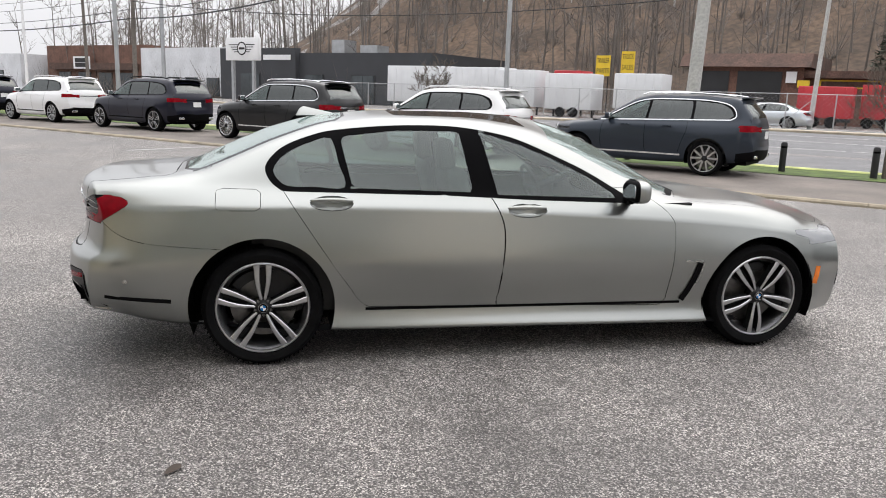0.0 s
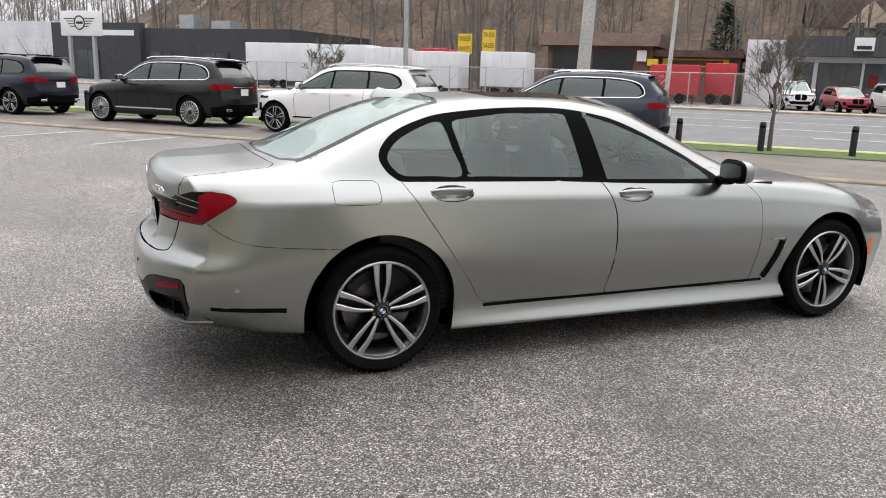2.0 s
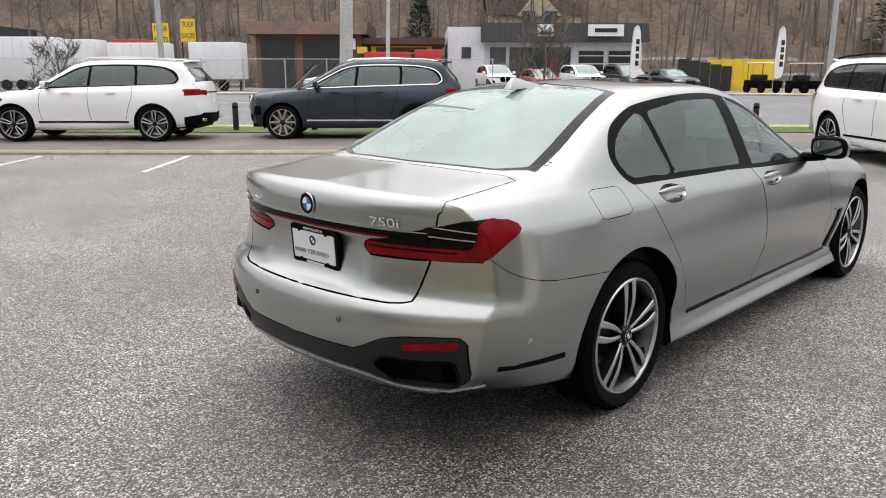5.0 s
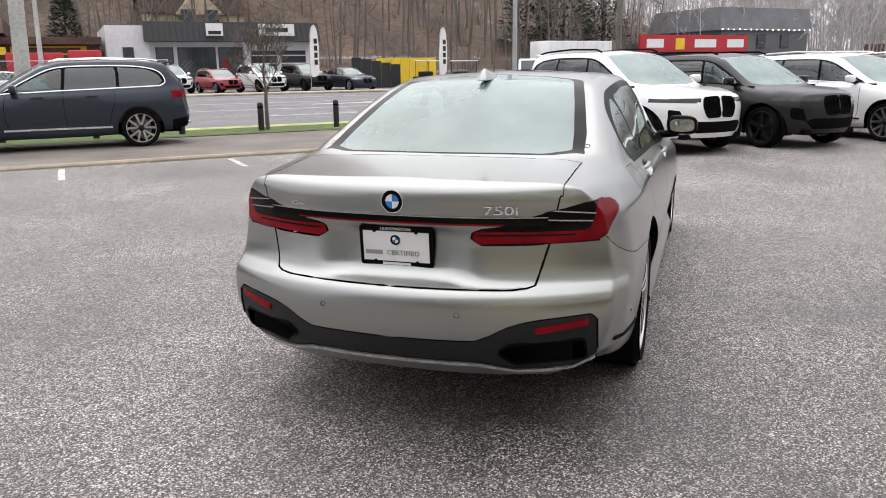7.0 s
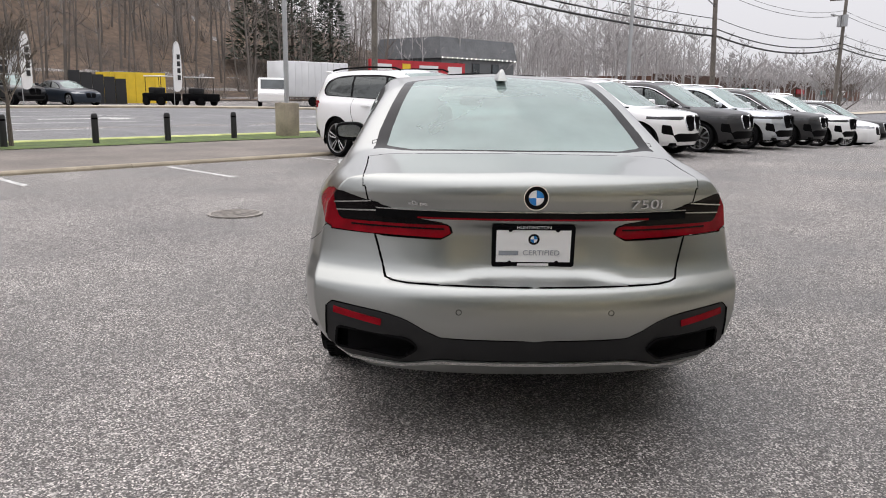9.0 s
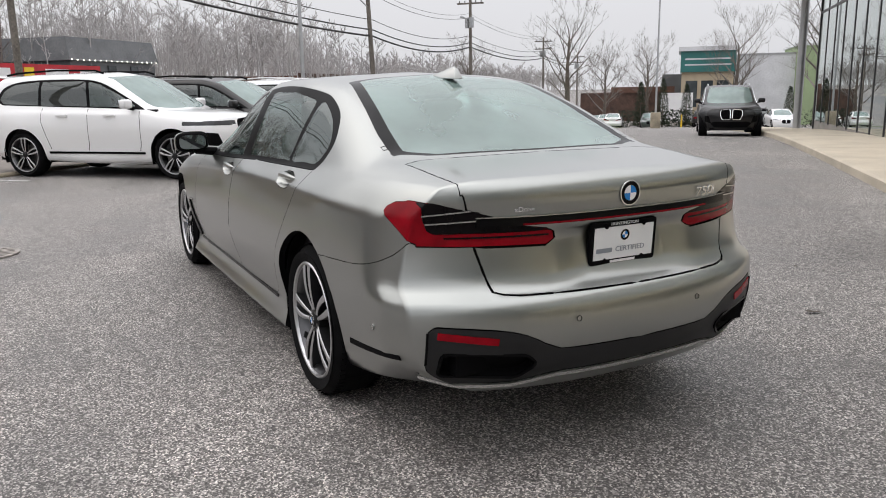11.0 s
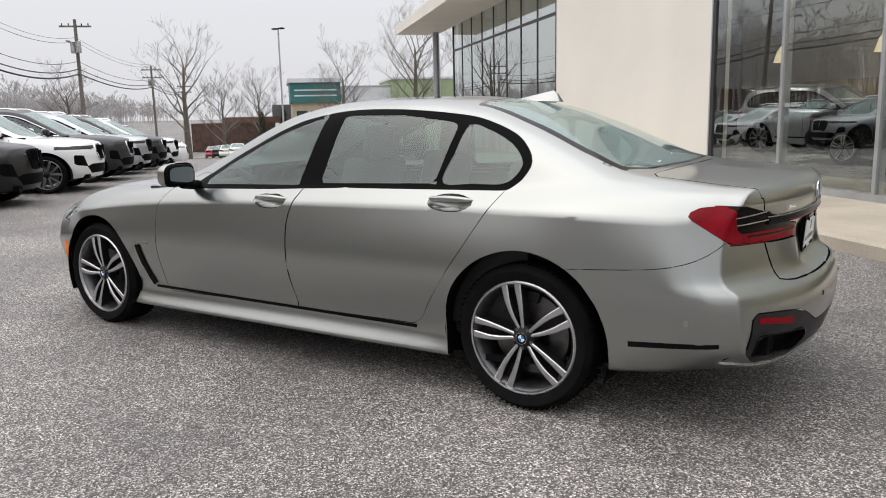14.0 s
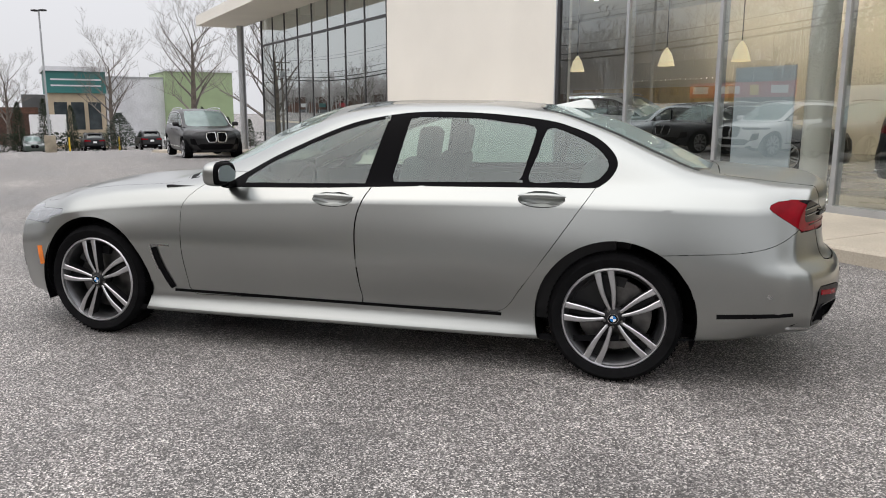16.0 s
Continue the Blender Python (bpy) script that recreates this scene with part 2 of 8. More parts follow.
def asphalt_mat(name, base, contrast, wet, grain=190.0):
    """Worn asphalt: light and dark stones in a dark binder, damp patches."""
    m = bpy.data.materials.new(name)
    m.use_nodes = True
    n, l = m.node_tree.nodes, m.node_tree.links
    p = n["Principled BSDF"]
    co = n.new("ShaderNodeTexCoord")
    v = n.new("ShaderNodeTexVoronoi")
    v.inputs["Scale"].default_value = grain
    l.new(co.outputs["Object"], v.inputs["Vector"])
    sep = n.new("ShaderNodeSeparateColor")
    l.new(v.outputs["Color"], sep.inputs[0])
    ramp = n.new("ShaderNodeValToRGB")
    cr = ramp.color_ramp
    cr.elements[0].position, cr.elements[0].color = 0.0, (*[c * (1 - contrast) for c in base], 1)
    cr.elements[1].position, cr.elements[1].color = 1.0, (*[min(1, c * (1 + 3.3 * contrast)) for c in base], 1)
    e = cr.elements.new(0.5)
    e.color = (*[c * (1 - 0.55 * contrast) for c in base], 1)
    e = cr.elements.new(0.82)
    e.color = (*[c * (1 + 0.9 * contrast) for c in base], 1)
    l.new(sep.outputs[0], ramp.inputs[0])
    t = n.new("ShaderNodeTexNoise")
    t.inputs["Scale"].default_value, t.inputs["Detail"].default_value, t.inputs["Roughness"].default_value = 0.55, 9, 0.62
    l.new(co.outputs["Object"], t.inputs["Vector"])
    mr = n.new("ShaderNodeMapRange")
    mr.inputs[1].default_value, mr.inputs[2].default_value, mr.inputs[3].default_value, mr.inputs[4].default_value = 0.36, 0.64, 1 - wet, 1 + wet * 0.5
    l.new(t.outputs[0], mr.inputs[0])
    t5 = n.new("ShaderNodeTexNoise")
    t5.inputs["Scale"].default_value, t5.inputs["Detail"].default_value = 9.0, 6
    l.new(co.outputs["Object"], t5.inputs["Vector"])
    mr5 = n.new("ShaderNodeMapRange")
    mr5.inputs[1].default_value, mr5.inputs[2].default_value, mr5.inputs[3].default_value, mr5.inputs[4].default_value = 0.3, 0.7, 0.86, 1.14
    l.new(t5.outputs[0], mr5.inputs[0])
    mul = n.new("ShaderNodeMath")
    mul.operation = "MULTIPLY"
    l.new(mr.outputs[0], mul.inputs[0])
    l.new(mr5.outputs[0], mul.inputs[1])
    mx = n.new("ShaderNodeMix")
    mx.data_type, mx.blend_type = "RGBA", "MULTIPLY"
    mx.inputs[0].default_value = 1.0
    l.new(ramp.outputs[0], mx.inputs[6])
    l.new(mul.outputs[0], mx.inputs[7])
    l.new(mx.outputs[2], p.inputs["Base Color"])
    rr = n.new("ShaderNodeMapRange")
    rr.inputs[1].default_value, rr.inputs[2].default_value, rr.inputs[3].default_value, rr.inputs[4].default_value = 0.38, 0.6, 0.5, 0.82
    l.new(t.outputs[0], rr.inputs[0])
    l.new(rr.outputs[0], p.inputs["Roughness"])
    b = n.new("ShaderNodeBump")
    b.inputs["Strength"].default_value, b.inputs["Distance"].default_value = 0.55, 0.004
    l.new(v.outputs["Distance"], b.inputs["Height"])
    l.new(b.outputs[0], p.inputs["Normal"])
    return m


M_ASPHALT = asphalt_mat("lot_asphalt", (0.203, 0.190, 0.180), 0.78, 0.42, 155.0)
M_ROAD = asphalt_mat("road_asphalt", (0.155, 0.155, 0.16), 0.25, 0.2, 60.0)
M_PAVER = mat("paver_strip", (0.20, 0.175, 0.155), 0.8, noise_scale=0.8, noise_amt=0.3, fine=0.35, fine_scale=35, bump=0.3, bump_scale=60)
M_KERB = mat("kerb_concrete", (0.36, 0.31, 0.23), 0.85, noise_scale=1.5, noise_amt=0.35, fine=0.3, fine_scale=50, bump=0.25)
M_WALK = mat("walk_concrete", (0.48, 0.425, 0.34), 0.85, noise_scale=1.2, noise_amt=0.15, fine=0.15, fine_scale=60, bump=0.15)
M_GRASS = mat("grass", (0.10, 0.15, 0.035), 0.9, noise_scale=3, noise_amt=0.5, fine=0.5, fine_scale=60, bump=0.8, bump_scale=80)
M_YKERB = mat("yellow_kerb", (0.62, 0.66, 0.26), 0.75, noise_scale=2, noise_amt=0.35, fine=0.2)
M_WHITELINE = mat("road_marking", (0.62, 0.62, 0.60), 0.7, noise_scale=6, noise_amt=0.45, fine=0.4, fine_scale=90)
M_LEAF = mat("leaf_litter", (0.118, 0.080, 0.054), 0.95, noise_scale=0.18, noise_amt=0.5, fine=0.55, fine_scale=1.7, bump=0.7, bump_scale=3)
M_EARTH = mat("far_ground", (0.13, 0.12, 0.105), 0.95, noise_scale=0.06, noise_amt=0.4, fine=0.3, fine_scale=1.5)
M_WOODBARK = mat("wood_bark", (0.15, 0.13, 0.115), 0.95, noise_scale=0.3, noise_amt=0.35)
M_BARK = mat("bark", (0.14, 0.115, 0.095), 0.9, noise_scale=2.0, noise_amt=0.4, fine=0.4, fine_scale=20)
# distance haze put into the colour: pale grey bark for far trees
M_HAZETWIG = mat("haze_painted_twigs", (0.42, 0.405, 0.40), 0.95, noise_scale=0.1, noise_amt=0.25)
M_TWIG = mat("twigs", (0.17, 0.15, 0.135), 0.95, noise_scale=0.5, noise_amt=0.3)
M_CONIFER = mat("conifer", (0.055, 0.078, 0.055), 0.9, noise_scale=1.0, noise_amt=0.4)
M_BLACK = mat("black_plastic", (0.004, 0.004, 0.0045), 0.6, spec=0.04, noise_scale=8, noise_amt=0.2)
M_SATINBLACK = mat("satin_black", (0.003, 0.003, 0.0035), 0.3, noise_scale=5, noise_amt=0.1, spec=0.035)
M_GLOSSBLACK = mat("gloss_black", (0.003, 0.003, 0.0035), 0.08, noise_scale=5, noise_amt=0.1, spec=0.08)
M_RUBBER = mat("rubber", (0.007, 0.007, 0.0075), 0.75, spec=0.06, noise_scale=14, noise_amt=0.35, bump=0.15, bump_scale=180)
M_ALLOY = mat("machined_alloy", (0.52, 0.52, 0.53), 0.32, 0.95, noise_scale=30, noise_amt=0.08)
M_ALLOYDARK = mat("dark_alloy", (0.012, 0.012, 0.013), 0.4, 0.3, noise_scale=20, noise_amt=0.2, spec=0.3)
M_BARREL = mat("rim_barrel", (0.13, 0.13, 0.135), 0.36, 0.9, noise_scale=20, noise_amt=0.2)
M_STEEL = mat("brake_steel", (0.16, 0.155, 0.15), 0.38, 0.9, noise_scale=25, noise_amt=0.25)
M_CHROME = mat("chrome", (0.78, 0.79, 0.80), 0.1, 1.0, noise_scale=9, noise_amt=0.05)
M_PAINT = paint("grey_metallic_paint", (0.346, 0.357, 0.342), 1.0, 0.28)
M_PAINT.node_tree.nodes["Principled BSDF"].inputs["Coat Weight"].default_value = 0.6
M_LAMPRED = mat("red_lens", (0.21, 0.0025, 0.008), 0.2, noise_scale=15, noise_amt=0.25, spec=0.12)
M_LAMPDARK = mat("smoked_lens", (0.004, 0.003, 0.0035), 0.08, noise_scale=15, noise_amt=0.2, spec=0.12)
M_LAMPCLEAR = mat("headlamp_lens", (0.30, 0.31, 0.32), 0.12, 0.5, noise_scale=5, noise_amt=0.2, coat=0.5)
M_LAMPDIM = mat("dim_headlamp_lens", (0.035, 0.036, 0.038), 0.1, 0.1, noise_scale=7, noise_amt=0.4)
M_AMBER = mat("amber_marker", (0.75, 0.20, 0.03), 0.25, noise_scale=20, noise_amt=0.2)
M_WHITE = mat("white_enamel", (0.78, 0.78, 0.78), 0.35, noise_scale=4, noise_amt=0.06)
M_BLUE = mat("blue_enamel", (0.02, 0.20, 0.55), 0.25, noise_scale=9, noise_amt=0.1)
M_TEXTGREY = mat("grey_print", (0.25, 0.27, 0.3), 0.5)
M_GLASS = glass_mat("car_glass", (0.38, 0.50, 0.475), 0.4, 0.015, 0.04)
M_GLASSFRONT = glass_mat("front_door_glass", (0.68, 0.80, 0.77), 0.3, 0.01, 0.03)
M_SCREEN = glass_mat("misted_screen", (0.38, 0.49, 0.465), 0.2, 0.03, 0.35)
M_GLASSDARK = glass_mat("privacy_glass", (0.05, 0.055, 0.06), 0.8)
M_MIRROR = mat("mirror_glass", (0.55, 0.58, 0.6), 0.02, 1.0)
M_LEATHER = mat("light_leather", (0.24, 0.23, 0.215), 0.55, noise_scale=5, noise_amt=0.12, bump=0.1, bump_scale=90)
M_TRIM = mat("dark_trim", (0.014, 0.014, 0.015), 0.45, spec=0.3, noise_scale=6, noise_amt=0.2)
M_LIP = mat("satin_lip", (0.42, 0.42, 0.41), 0.22, 0.95, noise_scale=8, noise_amt=0.1)


# ---- cars ----
def crv(pts):
    """A smooth curve through (x, value) points without overshoot."""
    xs, ys = [p[0] for p in pts], [p[1] for p in pts]
    n = len(xs)
    d = [(ys[i + 1] - ys[i]) / (xs[i + 1] - xs[i]) for i in range(n - 1)]
    m = [d[0]] + [0.0 if d[i - 1] * d[i] <= 0 else 2 * d[i - 1] * d[i] / (d[i - 1] + d[i]) for i in range(1, n - 1)] + [d[-1]]

    def f(x):
        if x <= xs[0]:
            return ys[0]
        if x >= xs[-1]:
            return ys[-1]
        i = next(k for k in range(n - 1) if x <= xs[k + 1])
        h = xs[i + 1] - xs[i]
        t = (x - xs[i]) / h
        return (2 * t**3 - 3 * t * t + 1) * ys[i] + (t**3 - 2 * t * t + t) * h * m[i] + (3 * t * t - 2 * t**3) * ys[i + 1] + (t**3 - t * t) * h * m[i + 1]

    return f


def stations(x0, x1, step, fine):
    """Nominal sections, closer together at both ends."""
    xs, x = [x0], x0
    while x < x1 - 1e-6:
        edge = min(x - x0, x1 - x)
        x += fine + (step - fine) * smooth(edge / 0.35)
        xs.append(min(x, x1))
    return xs


def shell(sp, step, fine, rows, caps):
    """Half the skin of a car, y >= 0, as a grid with both ends closed."""
    keys = [(crv([(x, y) for x, y, z in k]), crv([(x, z) for x, y, z in k])) for k in sp["keys"]]
    xr, xf = crv(sp["rear"]), crv(sp["front"])
    x0, x1 = sp["corners"]

    def Xr(y, z):
        d = sp.get("board_recess", 0.0)
        d *= smooth((0.315 - abs(y)) / 0.06) * smooth((z - 0.675) / 0.025) * smooth((0.882 - z) / 0.025)
        return xr(z) + sp["rear_round"] * (abs(y) / 0.75) ** 2.6 + d

    def Xf(y, z):
        return xf(z) - sp["front_round"] * (abs(y) / 0.75) ** 2.2

    def section(x):
        ys, zs = [k[0](x) for k in keys], [k[1](x) for k in keys]
        ed = sp.get("crease")
        if ed:
            lo_y, lo_z = crv(list(enumerate(ys))[: ed + 1]), crv(list(enumerate(zs))[: ed + 1])
            hi_y, hi_z = crv(list(enumerate(ys))[ed:]), crv(list(enumerate(zs))[ed:])
            ev_y, ev_z = crv(list(enumerate(ys))), crv(list(enumerate(zs)))
            fy, fz = (lambda t: 0.3 * ev_y(t) + 0.7 * (lo_y(t) if t < ed else hi_y(t))), (lambda t: 0.3 * ev_z(t) + 0.7 * (lo_z(t) if t < ed else hi_z(t)))
        else:
            fy, fz = crv(list(enumerate(ys))), crv(list(enumerate(zs)))
        out = []
        for i, n in enumerate(rows):
            for j in range(n):
                t = i + j / n
                out.append((fy(t), fz(t)))
        out.append((0.0, zs[-1]))
        return out

    bm = bmesh.new()
    xs = stations(x0, x1, step, fine)
    grid = []
    for x in xs:
        sec = section(x)
        col = []
        rr, rf = smooth((x0 + 0.42 - x) / 0.42), smooth((x - x1 + 0.5) / 0.5)
        for y, z in sec:
            xx = x + rr * (Xr(y, z) - x0) + rf * (Xf(y, z) - x1)
            col.append(bm.verts.new((xx, y, z)))
        grid.append(col)
    nr = len(grid[0])
    for c0, c1 in zip(grid, grid[1:]):
        for j in range(nr - 1):
            bm.faces.new((c0[j], c0[j + 1], c1[j + 1], c1[j]))
    top = sum(rows[:-2])
    ntop = nr - 1 - top
    for col, X, flip in ((grid[0], Xr, False), (grid[-1], Xf, True)):
        prev = col[: top + 1]
        for k in range(1, ntop + 1):
            edge = col[top + k]
            cur = []
            f = edge.co.y / col[top].co.y
            for j in range(top + 1):
                if j == top:
                    cur.append(edge)
                    continue
                y, z = col[j].co.y * f, col[j].co.z + (edge.co.z - col[top].co.z) * (j / top) ** 3
                cur.append(bm.verts.new((X(y, z), y, z)))
            for j in range(top):
                q = (prev[j], prev[j + 1], cur[j + 1], cur[j])
                bm.faces.new(q if flip else q[::-1])
            prev = cur
    bmesh.ops.remove_doubles(bm, verts=bm.verts, dist=1e-5)
    bmesh.ops.recalc_face_normals(bm, faces=bm.faces)
    if sum(f.normal.y * f.calc_area() for f in bm.faces) < 0:
        bmesh.ops.reverse_faces(bm, faces=bm.faces)
    return bm


def imprint(bm, poly, ax, test, closed=True):
    """Cuts the outline poly, seen along one axis, into the faces for which test holds."""
    n = len(poly)
    segs = [(poly[i], poly[(i + 1) % n]) for i in range(n if closed else n - 1)]
    lo = [min(p[k] for p in poly) - 1e-4 for k in (0, 1)]
    hi = [max(p[k] for p in poly) + 1e-4 for k in (0, 1)]
    edges = set()
    for f in bm.faces:
        if test(f):
            edges.update(f.edges)
    fresh = []
    i0, i1 = ax
    for e in list(edges):
        a, b = e.verts[0].co, e.verts[1].co
        if max(a[i0], b[i0]) < lo[0] or min(a[i0], b[i0]) > hi[0] or max(a[i1], b[i1]) < lo[1] or min(a[i1], b[i1]) > hi[1]:
            continue
        hits = []
        ax_, ay_, bx_, by_ = a[i0], a[i1], b[i0], b[i1]
        for (px, py), (qx, qy) in segs:
            rx, ry, sx, sy = bx_ - ax_, by_ - ay_, qx - px, qy - py
            den = rx * sy - ry * sx
            if abs(den) < 1e-12:
                continue
            t = ((px - ax_) * sy - (py - ay_) * sx) / den
            u = ((px - ax_) * ry - (py - ay_) * rx) / den
            if 0.004 < t < 0.996 and -1e-6 <= u <= 1 + 1e-6:
                hits.append(t)
        hits = sorted(set(round(t, 4) for t in hits))
        ed, v0, done = e, e.verts[0], 0.0
        for t in hits:
            ne, nv = bmesh.utils.edge_split(ed, v0, (t - done) / (1 - done))
            fresh.append(nv)
            ed = ne if v0 not in ne.verts else ed
            v0, done = nv, t
    if fresh:
        bmesh.ops.connect_verts(bm, verts=fresh)


def inside(p, poly):
    x, y, c = p[0], p[1], False
    for i in range(len(poly)):
        (x0, y0), (x1, y1) = poly[i - 1], poly[i]
        if (y0 > y) != (y1 > y) and x < (x1 - x0) * (y - y0) / (y1 - y0) + x0:
            c = not c
    return c


def rounded(poly, r, seg=4):
    """The outline with its corners rounded."""
    out, n = [], len(poly)
    for i in range(n):
        p, a, b = (Vector(q).to_2d() for q in (poly[i], poly[i - 1], poly[(i + 1) % n]))
        k = min(r, 0.45 * (a - p).length, 0.45 * (b - p).length)
        s, e = p + (a - p).normalized() * k, p + (b - p).normalized() * k
        for j in range(seg + 1):
            t = j / seg
            out.append(tuple((1 - t) ** 2 * s + 2 * t * (1 - t) * p + t * t * e))
    return out


def spline(pts, n=5, closed=True):
    """A smooth outline through pts."""
    out, m = [], len(pts)
    for i in range(m if closed else m - 1):
        p0, p1, p2, p3 = (Vector(pts[k % m] if closed else pts[min(max(k, 0), m - 1)]) for k in (i - 1, i, i + 1, i + 2))
        for j in range(n):
            t = j / n
            out.append(tuple(0.5 * (2 * p1 + (p2 - p0) * t + (2 * p0 - 5 * p1 + 4 * p2 - p3) * t * t + (3 * p1 - p0 - 3 * p2 + p3) * t**3)))
    if not closed:
        out.append(tuple(pts[-1]))
    return out


def circle(cx, cz, r, n=40, z0=-9.0):
    return [(cx + r * math.cos(2 * math.pi * k / n), cz + r * math.sin(2 * math.pi * k / n)) for k in range(n)]


SIDE, REAR, TOP = (0, 2), (1, 2), (0, 1)


def is_side(f):
    return abs(f.normal.y) > 0.30


def is_pane(f):
    return abs(f.normal.y) > 0.13


def is_rear(f):
    return f.normal.x < -0.35 and f.calc_center_median().x < -1.9


def is_front(f):
    return f.normal.x > 0.3 and f.calc_center_median().x > 1.6


def is_back(f):
    return f.normal.x < -0.35 and f.calc_center_median().x < -2.49


def is_top(f):
    return f.normal.z > 0.2


def panels(bm, regions, default):
    """Sorts the faces of a half skin into named panels; regions: (name, outline, axes, test)."""
    groups = {}
    for f in bm.faces:
        c = f.calc_center_median()
        name = default
        for nm, poly, ax, test in regions:
            if test(f) and inside((c[ax[0]], c[ax[1]]), poly):
                name = nm
                break
        groups.setdefault(name, []).append(f)
    return groups


def take(bm, faces, normals, gap, lip, sides=(1,)):
    """The faces as a bmesh of their own, with a shut gap and a turned-in edge; mirrored where sides has -1."""
    out = bmesh.new()
    nl = out.verts.layers.float_vector.new("n")
    vmap = {}
    for f in faces:
        for v in f.verts:
            if v not in vmap:
                w = out.verts.new(v.co)
                w[nl] = normals[v]
                vmap[v] = w
        try:
            out.faces.new([vmap[v] for v in f.verts])
        except ValueError:
            pass
    if gap or lip:
        border = [v for v in out.verts if any(len(e.link_faces) == 1 for e in v.link_edges) and abs(v.co.y) > 1e-4]
        shift = {}
        for v in border:
            c = Vector()
            for f in v.link_faces:
                c += f.calc_center_median()
            c = c / max(1, len(v.link_faces)) - v.co
            c -= c.dot(v[nl]) * v[nl]
            if c.length > 1e-6:
                shift[v] = c.normalized() * gap
        rim = [e for e in out.edges if len(e.link_faces) == 1 and (abs(e.verts[0].co.y) > 1e-4 or abs(e.verts[1].co.y) > 1e-4)]
        for v, s in shift.items():
            v.co += s
        if lip:
            twin = {}
            for e in rim:
                for v in e.verts:
                    if v not in twin:
                        w = out.verts.new(v.co - lip * v[nl])
                        w[nl] = v[nl]
                        twin[v] = w
            for e in rim:
                a, b = e.verts
                f0 = e.link_faces[0]
                q = (b, a, twin[a], twin[b]) if f0.loops[0].vert and any(lo.vert == a and lo.link_loop_next.vert == b for lo in f0.loops) else (a, b, twin[b], twin[a])
                out.faces.new(q)
    if -1 in sides:
        half = [(v, v.co.copy(), v[nl].copy()) for v in out.verts]
        fs = [list(f.verts) for f in out.faces]
        mm = {}
        for v, co, nn in half:
            if 1 in sides and abs(co.y) < 1e-4:
                mm[v] = v
                v[nl] = Vector((nn.x, 0, nn.z)).normalized()
                continue
            w = out.verts.new((co.x, -co.y, co.z))
            w[nl] = (nn.x, -nn.y, nn.z)
            mm[v] = w
        for f in fs:
            try:
                out.faces.new([mm[v] for v in f][::-1])
            except ValueError:
                pass
        if 1 not in sides:
            bmesh.ops.delete(out, geom=[v for v, co, nn in half], context="VERTS")
    return out


def skin(name, bm, material, parent, label=""):
    """A panel that keeps the shading of the whole skin across its gaps."""
    nl = bm.verts.layers.float_vector["n"]
    bm.verts.index_update()
    ns = [Vector(v[nl]).normalized() if Vector(v[nl]).length > 0 else v.normal.copy() for v in bm.verts]
    me = bpy.data.meshes.new(name)
    bm.to_mesh(me)
    bm.free()
    me.polygons.foreach_set("use_smooth", [True] * len(me.polygons))
    # faces of the turned-in edge keep their own normal
    loops = []
    for p in me.polygons:
        for i in p.loop_indices:
            n = ns[me.loops[i].vertex_index]
            loops.append(n if p.normal.dot(n) > 0.35 else p.normal)
        if p.normal.dot(ns[p.vertices[0]]) < 0.3:
            p.material_index = 1
    me.normals_split_custom_set(loops)
    me.materials.append(material)
    me.materials.append(M_BLACK)
    ob = new(name, me)
    ob.parent = parent
    return tagged(ob, label)


